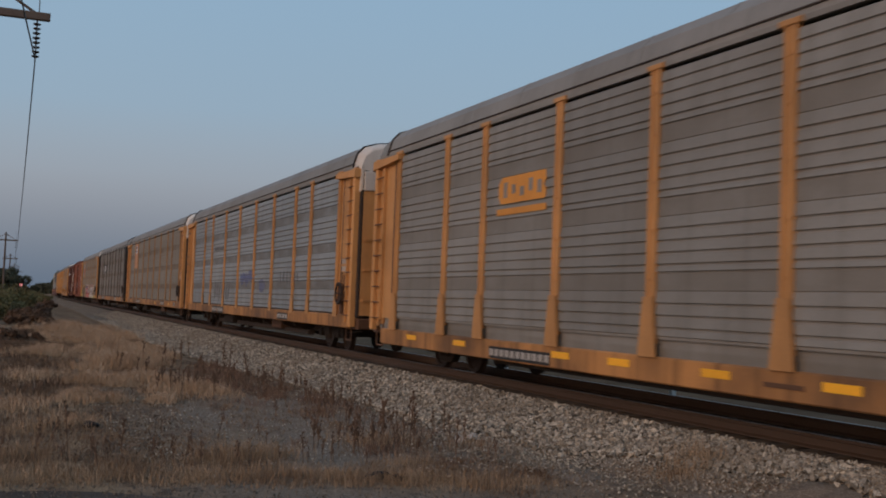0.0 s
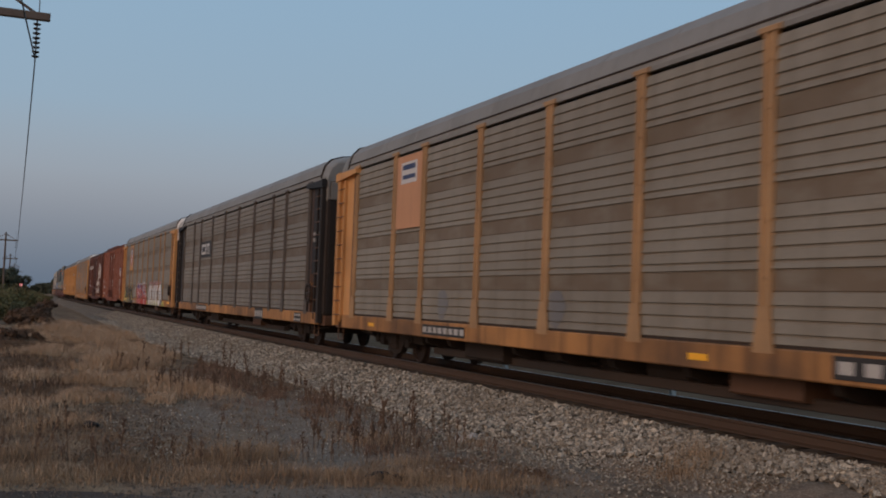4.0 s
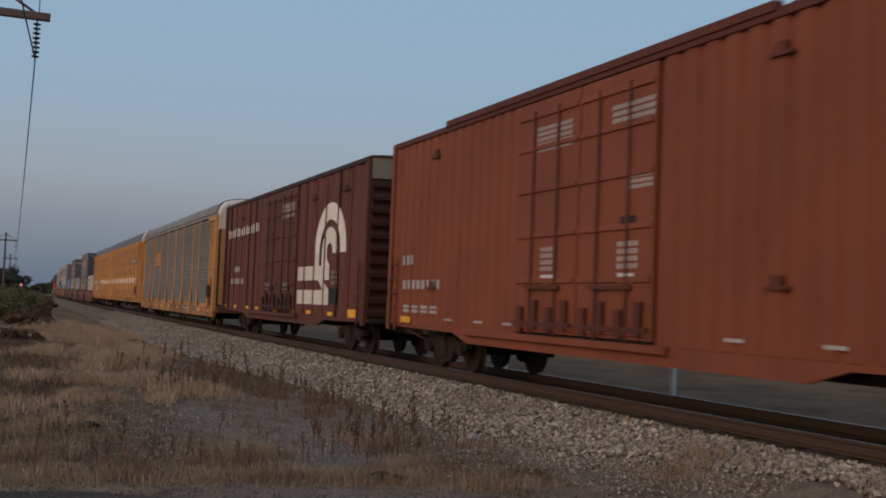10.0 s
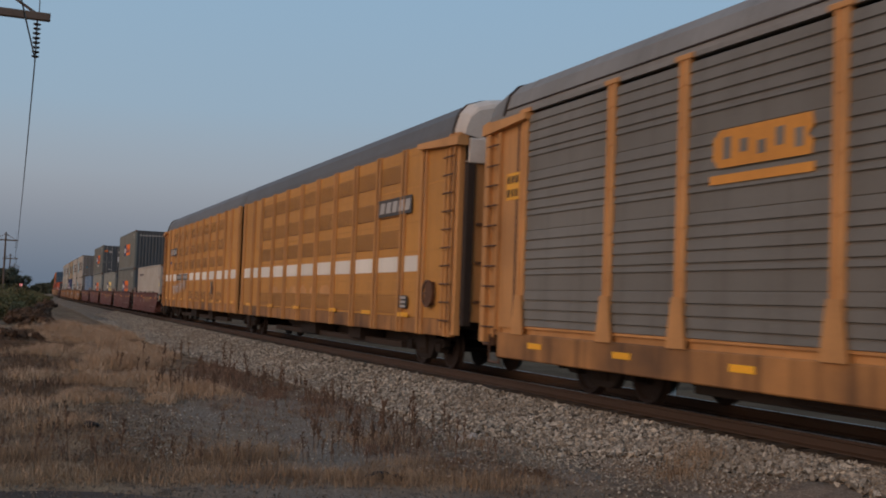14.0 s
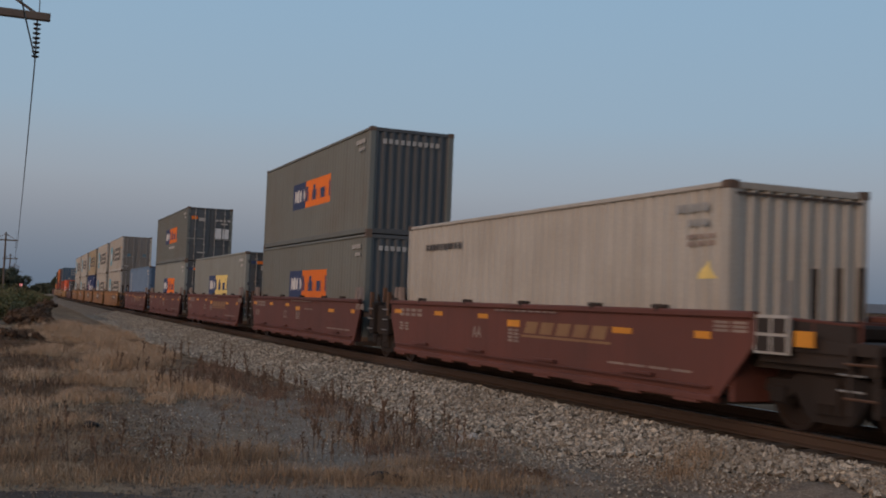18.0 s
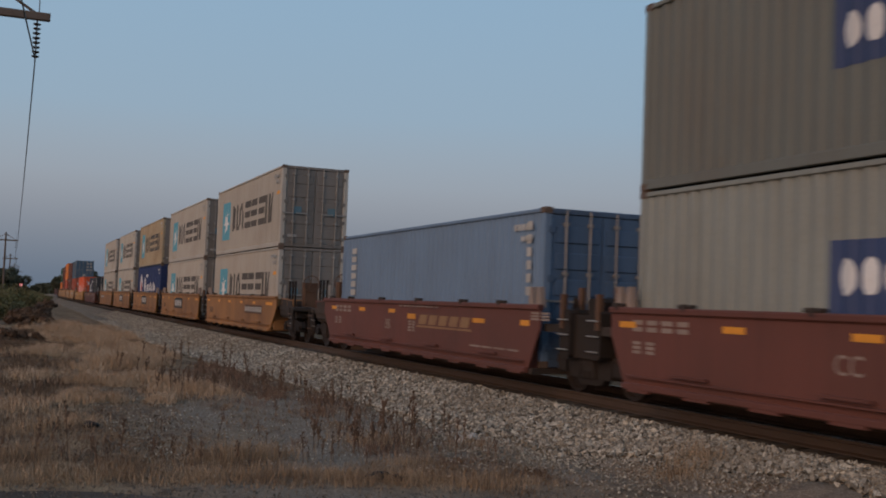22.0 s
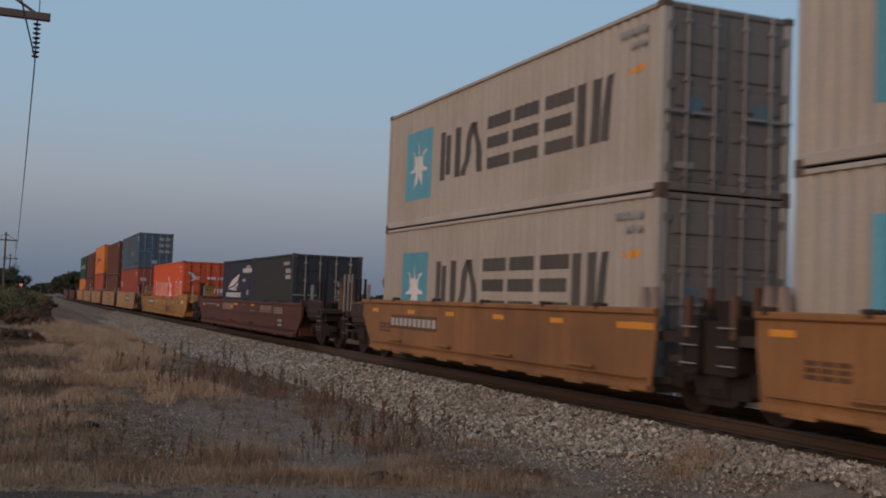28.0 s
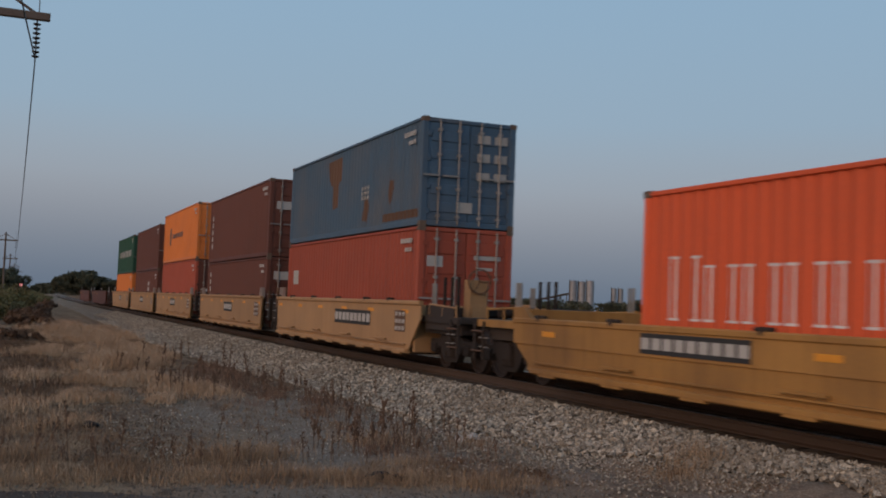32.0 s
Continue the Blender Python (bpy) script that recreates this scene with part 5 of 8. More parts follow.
def scatter_stones(name, count, place, size, seed, material, label, category):
    """Thousands of small angular stones in one mesh."""
    rng = np.random.default_rng(seed)
    base = np.array([(-1, -0.6, -0.5), (1, -0.7, -0.5), (0.9, 0.8, -0.5), (-0.8, 0.9, -0.5), (-0.6, -0.5, 0.55), (0.6, -0.6, 0.6), (0.55, 0.5, 0.5), (-0.7, 0.55, 0.6)])
    faces = np.array([(0, 3, 2, 1), (4, 5, 6, 7), (0, 1, 5, 4), (1, 2, 6, 5), (2, 3, 7, 6), (3, 0, 4, 7)])
    pos = place(rng, count)
    count = len(pos)
    s = size * rng.uniform(0.55, 1.35, (count, 1, 1)) * rng.uniform(0.7, 1.2, (count, 1, 3))
    v = base[None] * s + rng.normal(0, 0.3, (count, 8, 3)) * size
    ang = rng.uniform(0, 2 * math.pi, (count, 3)) * np.array([0.12, 0.12, 1.0])
    for a, (i, j) in zip(range(3), ((1, 2), (0, 2), (0, 1))):
        c, sn = np.cos(ang[:, a])[:, None], np.sin(ang[:, a])[:, None]
        vi, vj = v[:, :, i].copy(), v[:, :, j].copy()
        v[:, :, i], v[:, :, j] = c * vi - sn * vj, sn * vi + c * vj
    v = (v + pos[:, None, :]).reshape(-1, 3)
    f = (faces[None] + 8 * np.arange(count)[:, None, None]).reshape(-1, 4)
    me = bpy.data.meshes.new(name)
    me.from_pydata(v.tolist(), [], f.tolist())
    me.materials.append(material)
    return tagged(new(name, me), label, category, "", "stuff")


def shoulder_end(x):
    return np.clip(3.05 - 0.30 * np.maximum(np.asarray(x) + 13.6, 0), 1.85, 3.3) + 0.12 * np.sin(np.asarray(x) * 2.3)


def dirt_apron():
    g = Geo()
    xs = [-16 + 0.25 * k for k in range(40)]
    n = 12
    for x in xs:
        d0 = float(shoulder_end(x)) - 0.05
        for j in range(n):
            d = d0 + (3.9 - d0) * j / (n - 1)
            z = max(bed_z(d), GROUND) + (0.02 if 0 < j < n - 1 else -0.05) + 0.025 * noise.noise((x * 3, d * 3, 1))
            g.v.append((x, track_y(x) - d, z))
    for i in range(len(xs) - 1):
        for j in range(n - 1):
            g.f.append((i * n + j, i * n + j + 1, (i + 1) * n + j + 1, (i + 1) * n + j))
    tagged(new("dirt_apron", g.mesh("dirt_apron", bpy.data.materials["dry_ground"], True)), "brown earth banked over the foot of the ballast", "ground", "", "structure")


def ballast_place(rng, count):
    u = rng.uniform(0, 1, count)
    x = -8.2 - 86 * u ** 1.9
    d = rng.uniform(-3.15, -1.25, count)
    # the shoulder is buried in earth towards the road
    ok = -d < shoulder_end(x) + rng.normal(0, 0.10, count)
    x, d = x[ok], d[ok]
    count = len(x)
    y = TRACK_Y + BEND * x * x + d
    z = np.maximum(-0.22 - np.maximum(np.abs(d) - 1.45, 0) * 0.21, -0.72) + 0.01
    return np.stack([x, y, z + rng.uniform(-0.025, 0.025, count)], 1)


def verge_place(rng, count):
    u = rng.uniform(0, 1, count)
    x = -17 - 60 * u ** 1.5
    w = np.array([verge(a) for a in x])
    d = -3.05 - (w - 2.95) * rng.uniform(0, 1, count)
    return np.stack([x, TRACK_Y + BEND * x * x + d, np.full(count, GROUND + 0.05)], 1)


def spill_place(rng, count):
    x = -13.5 - 29 * rng.uniform(0, 1, count) ** 1.4
    d = -3.0 - np.abs(rng.normal(0, 0.4, count))
    y = TRACK_Y + BEND * x * x + d
    return np.stack([x, y, np.full(count, GROUND + 0.01)], 1)


scatter_stones("ballast_stones", 66000, ballast_place, 0.035, 11, STONE, "loose pale crushed stone on the ballast shoulder", "ballast")
gravel_verge()
dirt_apron()
scatter_stones("verge_stones", 17000, verge_place, 0.037, 15, STONE, "loose crushed stone on the gravel verge", "ballast")
scatter_stones("spilled_stones", 2600, spill_place, 0.028, 12, STONE, "scattered ballast stones along the foot of the shoulder", "ballast")


def pebble_place(rng, count):
    x = -12 - 13 * rng.uniform(0, 1, count) ** 1.3
    y = rng.uniform(1.6, 7.4, count)
    return np.stack([x, y, np.full(count, GROUND + 0.02)], 1)


def edge_place(rng, count):
    y = rng.uniform(-0.8, 7.0, count)
    x = -11.5 + 0.30 * np.maximum(y, 0) + rng.normal(0, 0.3, count)
    return np.stack([x, y, np.full(count, GROUND + 0.035)], 1)


scatter_stones("gravel_pebbles", 4500, pebble_place, 0.011, 13, STONE, "small grey pebbles over the worn gravel patch", "gravel")
def apron_place(rng, count):
    x = rng.uniform(-15.5, -9.2, count)
    d = np.asarray(shoulder_end(x)) + 0.1 + np.abs(rng.normal(0, 0.7, count))
    z = np.maximum(-0.25 - np.maximum(d - 1.45, 0) * 0.21, GROUND) + 0.03
    return np.stack([x, TRACK_Y + BEND * x * x - d, z], 1)


scatter_stones("apron_pebbles", 3200, apron_place, 0.014, 19, STONE, "small grey stones sunk in the brown earth", "gravel")
scatter_stones("road_edge_grit", 1300, edge_place, 0.010, 14, GRIT, "loose grit along the crumbling road edge", "gravel")


# ---- emblems, lettering bars and paint on the train ----
EMBLEM_BLUE = paint("emblem_blue", (0.040, 0.060, 0.135), (0.05, 0.06, 0.10), 0.3)
EMBLEM_RED = paint("emblem_red", (0.36, 0.045, 0.035), (0.2, 0.05, 0.04), 0.3)
PANEL_ORANGE = paint("panel_orange", (0.78, 0.185, 0.025), (0.4, 0.12, 0.04), 0.2)
PANEL_CREAM = paint("panel_cream", (0.68, 0.53, 0.19), (0.4, 0.28, 0.1), 0.2)
SKY_SQUARE = paint("pale_blue_square", (0.10, 0.33, 0.43), (0.12, 0.2, 0.22), 0.25)
SIGN_TEAL = paint("dull_teal_sign", (0.10, 0.20, 0.25), (0.12, 0.14, 0.14), 0.5)
BLOCK_GREY = paint("dark_grey_lettering", (0.075, 0.070, 0.066), (0.12, 0.10, 0.08), 0.35)
FADED_PATCH = paint("faded_orange_patch", (0.58, 0.30, 0.16), (0.25, 0.13, 0.07), 0.3)
TAG_BLUE = paint("faded_blue_spray", (0.12, 0.14, 0.26), (0.2, 0.19, 0.18), 0.6)
TAG_PALE = paint("thin_white_spray", (0.46, 0.40, 0.33), (0.42, 0.23, 0.09), 0.6)
TAG_GREY = paint("faded_grey_spray", (0.15, 0.15, 0.155), (0.2, 0.19, 0.17), 0.6)
SPRAY_WHITE = paint("white_spray", (0.62, 0.61, 0.60), (0.4, 0.37, 0.34), 0.35)
SPRAY_BLACK = paint("black_spray", (0.03, 0.03, 0.034), (0.05, 0.045, 0.04), 0.3)
SPRAY_RED = paint("red_spray", (0.42, 0.045, 0.03), (0.25, 0.05, 0.04), 0.3)
SPRAY_PINK = paint("pink_spray", (0.42, 0.22, 0.22), (0.3, 0.2, 0.18), 0.4)
SPRAY_VIOLET = paint("violet_spray", (0.10, 0.07, 0.19), (0.1, 0.08, 0.12), 0.4)
SPRAY_LIME = paint("lime_spray", (0.50, 0.46, 0.10), (0.3, 0.27, 0.1), 0.4)
SPRAY_RIM = paint("maroon_spray", (0.075, 0.03, 0.035), (0.06, 0.045, 0.04), 0.3)
TAG_CREAM = paint("thin_cream_spray", (0.38, 0.34, 0.20), (0.25, 0.2, 0.12), 0.5)
TAG_WHITE = paint("thin_pale_spray", (0.42, 0.41, 0.41), (0.28, 0.25, 0.22), 0.5)
SPRAY_GREEN = paint("green_spray", (0.05, 0.13, 0.09), (0.06, 0.1, 0.08), 0.4)
RUST_PATCH = paint("rust_patch", (0.11, 0.058, 0.032), (0.06, 0.03, 0.02), 0.5)


def slab_cut(poly, lim, sign):
    """The part of an outline on one side of an upright line."""
    out = []
    for (xa, za), (xb, zb) in zip(poly, poly[1:] + poly[:1]):
        ia, ib = sign * (xa - lim) >= 0, sign * (xb - lim) >= 0
        if ia:
            out.append((xa, za))
        if ia != ib:
            u = (lim - xa) / (xb - xa)
            out.append((lim, za + (zb - za) * u))
    return out


def painted(c, polys, y):
    """Paint that follows the corrugations of a container's side."""
    g = Geo()
    half = c["half"]
    n = round((2 * half - 0.28) / 0.278)
    st = (2 * half - 0.28) / n
    folds = ((0.0, 0.26, 0, 0), (0.26, 0.5, 0, 0.036), (0.5, 0.76, 0.036, 0.036), (0.76, 1.0, 0.036, 0))
    for poly in polys:
        lo, hi = min(p[0] for p in poly), max(p[0] for p in poly)
        for k in range(n):
            a = -half + 0.14 + k * st
            if a > hi or a + st < lo:
                continue
            for u0, u1, d0, d1 in folds:
                x0, x1 = a + u0 * st, a + u1 * st
                cut = slab_cut(poly, x0, 1)
                cut = slab_cut(cut, x1, -1) if len(cut) > 2 else cut
                if len(cut) > 2:
                    g.add([(x, y + d0 + (d1 - d0) * (x - x0) / (x1 - x0), z) for x, z in cut], [tuple(range(len(cut)))])
    return g


def decal(name, car, polys, material, y, label="", t=0.004):
    owner = car if "half" in car else car.parent
    if owner is not None and "half" in owner:
        return part(name, painted(owner, polys, y), material, car, label)
    g = Geo()
    for poly in polys:
        g.prism(poly, y - t, y, "y")
    return part(name, g, material, car, label)


def rect(x0, x1, z0, z1, lean=0.0):
    return [(x0, z0), (x1, z0), (x1 + lean, z1), (x0 + lean, z1)]


def text(body, size, material, car, x, z, y):
    """Short unit letters that can be read, in the built-in font."""
    cu = bpy.data.curves.new("letters", "FONT")
    cu.body, cu.size, cu.extrude, cu.align_x = body, size, 0.002, "CENTER"
    tmp = bpy.data.objects.new("letters", cu)
    scene.collection.objects.link(tmp)
    bpy.context.view_layer.update()
    me = bpy.data.meshes.new_from_object(tmp.evaluated_get(bpy.context.evaluated_depsgraph_get()))
    bpy.data.objects.remove(tmp)
    me.materials.clear()
    me.materials.append(material)
    return part("unit_letters", me, None, car, at=pose(x, y - 0.003, z, 90, 0, 0))


def autorack_marks():
    y, ys, ye = -1.5385, -1.5815, -1.5315
    # orange emblem: a rounded plate with dark cuts over one long bar, leaning with the side
    for car, ground in ((A0, PANEL_GREY), (A5, PANEL_DULL)):
        body = [(-6.50, 3.34), (-4.75, 3.34), (-4.72, 3.50), (-4.82, 3.58), (-4.72, 3.68), (-4.75, 3.84), (-6.48, 3.84), (-6.62, 3.72), (-6.62, 3.46)]
        e = decal("emblem", car, [body], MARK_ORANGE, y - 0.022, "orange plate emblem with dark cuts")
        decal("emblem_bar", e, [rect(-6.68, -4.70, 3.13, 3.25)], MARK_ORANGE, y - 0.022)
        for k in range(5):
            decal("emblem_cut", e, [rect(-6.40 + 0.34 * k, -6.25 + 0.34 * k, 3.45 + 0.06 * (k % 2), 3.74 - 0.06 * (k % 3))], ground, y - 0.026)
    plate("placard", A0, -6.75, -4.35, 0.46, 0.68, ys, MARK_BLACK, "black placard with white bars", (1, 11, 0.7))
    reflectors(A0, (-10.9, -8.2, -4.0, -2.2, 0.15, 2.4, 5.1, 7.8, 10.6), 0.66, ys, 0.6, 0.11)
    plate("vent_mark", A0, 1.1, 1.8, 0.58, 0.64, ys, RUST_PATCH)
    # tags on the bright car
    r = random.Random(3)
    strokes = [bubble(-0.75 + 0.30 * k, 2.16 + r.uniform(-0.07, 0.07), 0.17, 0.16 + r.uniform(0, 0.12), 12, 0.25, k) for k in range(8)]
    spray(A1, strokes, TAG_BLUE, "faded blue spray tag")
    spray(A1, [bubble(2.85, 1.86, 0.50, 0.24, 16, 0.2, 9)], TAG_BLUE, "faded blue spray tag")
    spray(A1, [bubble(-6.2 + 0.5 * k, 1.65, 0.13, 0.36, 10, 0.25, 20 + k) for k in range(7)] + [bubble(5.6 + 0.45 * k, 2.1, 0.1, 0.22, 10, 0.3, 40 + k) for k in range(6)], TAG_GREY, "faded grey spray tag")
    marks(A1, -6.75, -4.45, 3.34, 3.60, y - 0.020, 1, 9, TAG_GREY, 0.6, 0.3)
    plate("placard", A1, -6.55, -5.45, 0.72, 1.0, ys, MARK_BLACK, "black placard", (1, 4, 0.6))
    plate("placard", A1, -5.35, -4.0, 0.72, 1.0, ys, MARK_BLACK, "black placard with white bars", (1, 6, 0.6))
    plate("placard", A1, 5.5, 6.9, 0.74, 0.96, ys, MARK_BLACK, "black placard", (1, 4, 0.7))
    # faded patch and small shield on the rust-banded car
    decal("patch", A2, [rect(-9.0, -7.4, 3.15, 4.86)], FADED_PATCH, y - 0.048, "faded orange patch with a small shield")
    decal("shield_top", A2, [rect(-8.7, -7.7, 4.2, 4.7)], SPRAY_WHITE, y - 0.052)
    decal("shield_bar", A2, [rect(-8.6, -7.8, 4.52, 4.64), rect(-8.6, -7.8, 4.3, 4.4)], EMBLEM_BLUE, y - 0.056)
    for x in (-6.0, -1.0):
        spray(A2, [bubble(x, 1.45, 0.3, 0.3, 8, 0.3, 77)], TAG_GREY, "", sill=False)
    plate("placard", A2, 5.5, 7.1, 0.76, 1.02, ys, MARK_BLACK, "black placard with white bars", (1, 4, 0.6))
    plate("placard", A2, -7.0, -4.7, 0.76, 0.98, ys, MARK_BLACK, "black placard with white bars", (1, 8, 0.7))
    plate("placard", A2, 10.8, 11.4, 0.78, 1.0, ys, MARK_BLACK, "", (2, 2, 0.7))
    part("latch_plate", Geo().box(13.89, 13.94, -1.2, -0.1, 3.34, 3.46), BLACK_STEEL, A2, "black latch plate on the end door")
    # white ring emblem on black, on the dark-posted car
    p = decal("emblem_ground", A3, [rect(-7.1, -4.45, 3.2, 3.92)], MARK_BLACK, y - 0.022, "black square with a white looped emblem")
    decal("emblem", p, [rect(-6.9, -6.75, 3.32, 3.8), rect(-6.9, -6.2, 3.68, 3.8), rect(-6.9, -6.2, 3.32, 3.44), rect(-5.95, -5.8, 3.32, 3.8),
                        rect(-6.2, -5.8, 3.32, 3.44), rect(-6.1, -5.8, 3.68, 3.8), rect(-5.55, -5.4, 3.32, 3.8), rect(-5.4, -5.1, 3.68, 3.8), rect(-5.1, -4.95, 3.32, 3.8)], SPRAY_WHITE, y - 0.026)
    plate("placard", A3, -7.55, -4.9, 0.74, 1.0, ys, MARK_BLACK, "black placard with white bars", (1, 10, 0.7))
    plate("placard", A3, 5.2, 6.5, 0.66, 1.05, ys, MARK_BLACK, "black placard with white bars", (1, 4, 0.6))
    plate("placard", A3, 10.9, 11.7, 0.72, 1.0, ys, MARK_BLACK, "", (2, 3, 0.7))
    plate("end_plate", A3, 12.62, 13.3, 3.12, 3.48, ye, MARK_BLACK, "black plate framed white", (2, 4, 0.7))
    plate("end_label", A3, 12.66, 13.28, 1.68, 1.92, ye, REFLECTOR, "yellow label")
    marks(A3, 12.9, 13.3, 1.98, 2.3, ye, 3, 4)
    reflectors(A2, (-10.5, 3.0, 9.0), 0.86, ys)
    # shield and graffiti
    e = decal("shield_panel", A4, [rect(-9.1, -7.2, 3.05, 4.86)], YELLOW, y - 0.048, "yellow panel with a blue and striped shield")
    out = [(-8.75, 4.18), (-8.82, 4.42), (-8.68, 4.62), (-8.45, 4.60), (-8.15, 4.74), (-7.85, 4.60), (-7.60, 4.62), (-7.46, 4.42), (-7.53, 4.18)]
    decal("shield_top", e, [out], EMBLEM_BLUE, y - 0.052)
    decal("shield_bar", e, [rect(-8.55, -7.75, 4.38, 4.52)] + [rect(-8.62 + 0.17 * k, -8.50 + 0.17 * k, 4.24, 4.33) for k in range(6)], SPRAY_WHITE, y - 0.056)
    low = [(-8.75, 4.15), (-7.53, 4.15), (-7.55, 3.68), (-7.75, 3.42), (-8.15, 3.30), (-8.55, 3.42), (-8.73, 3.68)]
    decal("shield_field", e, [low], SPRAY_WHITE, y - 0.052)
    decal("shield_stripe", e, [rect(x, x + 0.085, 3.34 + 0.55 * abs(x + 0.04 + 8.15) ** 2 * 1.4, 4.13) for x in (-8.70, -8.49, -8.28, -8.07, -7.86, -7.65)], EMBLEM_RED, y - 0.056)
    r = random.Random(8)

    def stroke(pts, w):
        """A brush line of the width w through points."""
        return pts + [(x + w, z + 0.3 * w) for x, z in pts[::-1]]
    # lime and black: dark feet, thin pale lines rising from them
    spray(A4, [[(-12.3, 0.72), (-6.2, 0.72), (-6.6, 1.2), (-7.3, 1.85), (-7.7, 1.62), (-8.5, 1.98), (-9.2, 1.72), (-10.1, 2.0), (-10.7, 1.70), (-11.4, 1.95), (-11.9, 1.5)]], SPRAY_BLACK, "lime and black graffiti")
    spray(A4, [[(-12.35, 0.8), (-11.7, 0.8), (-11.55, 1.3), (-11.6, 1.72), (-11.95, 1.5), (-12.2, 1.2)], [(-7.3, 0.95), (-6.5, 0.9), (-7.0, 1.2), (-7.7, 1.6), (-7.75, 1.25)], [(-10.9, 0.85), (-10.2, 0.85), (-10.4, 1.2), (-10.8, 1.15)]], SPRAY_LIME, lift=0.003)
    spray(A4, [[(-9.4, 0.8), (-8.8, 0.8), (-8.9, 1.15), (-9.3, 1.1)], [(-7.2, 1.1), (-6.8, 1.05), (-7.3, 1.5)]], SPRAY_GREEN, lift=0.006)
    for k in range(14):
        x = -11.55 + 0.36 * k + r.uniform(-0.1, 0.1)
        e = r.uniform(-0.3, 0.3)
        spray(A4, [stroke([(x, 1.15 + r.uniform(0, 0.3)), (x + 0.3 * e, 1.5), (x + 0.5 * e, 1.75), (x + e, 2.1 + r.uniform(-0.15, 0.1))], 0.035)], TAG_CREAM if k % 3 else PANEL_CREAM, lift=0.009, sill=False)
    for k in range(6):
        x = -11.3 + 0.62 * k
        spray(A4, [stroke([(x, 0.72), (x - 0.12, 0.9), (x - 0.2, 1.03)], 0.12)], PANEL_CREAM, lift=0.009)
    spray(A4, [rect(-11.1, -10.1, 1.30, 1.36, 0.1), rect(-9.3, -8.2, 1.42, 1.48, 0.1)], TAG_CREAM, lift=0.010, sill=False)
    # thin white scribble
    for k in range(6):
        x = -5.35 + 0.15 * k
        spray(A4, [stroke([(x, 1.22 + 0.06 * k), (x + 0.1, 1.5), (x - 0.08, 1.8), (x + 0.1, 2.0 + 0.07 * (5 - k))], 0.05)], TAG_WHITE, "thin white graffiti", sill=False)
    spray(A4, [rect(-5.4, -4.5, 1.72 - 0.16 * k, 1.78 - 0.16 * k, 0.05) for k in range(4)] + [rect(-6.6, -6.1, 1.52, 1.58), rect(-6.5, -6.2, 1.40, 1.46)], TAG_WHITE, lift=0.003, sill=False)
    # red, white and violet piece over a red foot
    shape = [(-4.42, 1.78), (-4.15, 2.0), (-3.04, 2.17), (-2.45, 2.0), (-1.8, 2.12), (-1.2, 2.02), (-0.7, 2.17), (1.48, 2.08), (1.42, 1.72), (1.30, 1.45), (1.75, 1.28), (1.98, 0.95), (1.95, 0.70), (-3.55, 0.70), (-3.85, 1.12), (-4.25, 1.42)]
    cx, cz = -1.2, 1.38
    spray(A4, [shape], SPRAY_WHITE, "red, white and violet graffiti")
    spray(A4, [[(cx + (x - cx) * 0.965, cz + (z - cz) * (0.88 if z > cz else 1.0)) for x, z in shape]], SPRAY_RED, lift=0.003)
    for x, z, w, h in ((-3.3, 1.88, 0.62, 0.17), (-1.78, 1.86, 0.52, 0.20), (-0.75, 1.75, 0.22, 0.30), (0.30, 1.42, 0.42, 0.15), (-2.4, 1.22, 0.35, 0.14), (-1.2, 1.25, 0.25, 0.16)):
        spray(A4, [bubble(x, z, w, h, 14, 0.15, int(90 + 10 * x))], SPRAY_VIOLET, lift=0.006, sill=False)
    for k in range(15):
        x = -3.75 + 0.33 * k
        lo, e = 1.15 + r.uniform(0, 0.25), r.uniform(-0.3, 0.05)
        spray(A4, [stroke([(x, lo), (x + 0.4 * e, lo + 0.35), (x + e, 1.75 + r.uniform(0, 0.25))], r.uniform(0.05, 0.10))], (SPRAY_WHITE, TAG_WHITE, SPRAY_WHITE, SPRAY_VIOLET, TAG_WHITE)[k % 5], lift=0.009, sill=False)
    for k in range(9):
        x = -0.5 + 0.21 * k
        spray(A4, [stroke([(x, 1.55), (x - 0.1, 1.8), (x - 0.16, 2.1)], 0.06)], (TAG_WHITE, SPRAY_GREEN, SPRAY_WHITE)[k % 3], lift=0.010, sill=False)
    for x, z, w, h in ((-2.9, 1.42, 0.5, 0.1), (-1.9, 1.32, 0.42, 0.09), (0.95, 1.33, 0.75, 0.12), (-2.1, 1.70, 0.4, 0.06)):
        ring = bubble(x, z, w, h, 16, 0.1, 7)
        spray(A4, [ring], SPRAY_WHITE, lift=0.011, sill=False)
        spray(A4, [[(x + (a - x) * 0.86, z + (b - z) * 0.35 - 0.02) for a, b in ring]], SPRAY_RED, lift=0.014, sill=False)
    for x, e in ((-3.3, -0.2), (-2.75, 0.3), (-2.45, -0.25), (-1.75, 0.12), (-1.6, -0.12), (0.4, 0.3), (0.55, -0.25), (0.75, -0.3)):
        spray(A4, [stroke([(x, 0.72), (x + 0.4 * e, 0.88), (x + e, 1.03)], 0.06)], SPRAY_WHITE, lift=0.009)
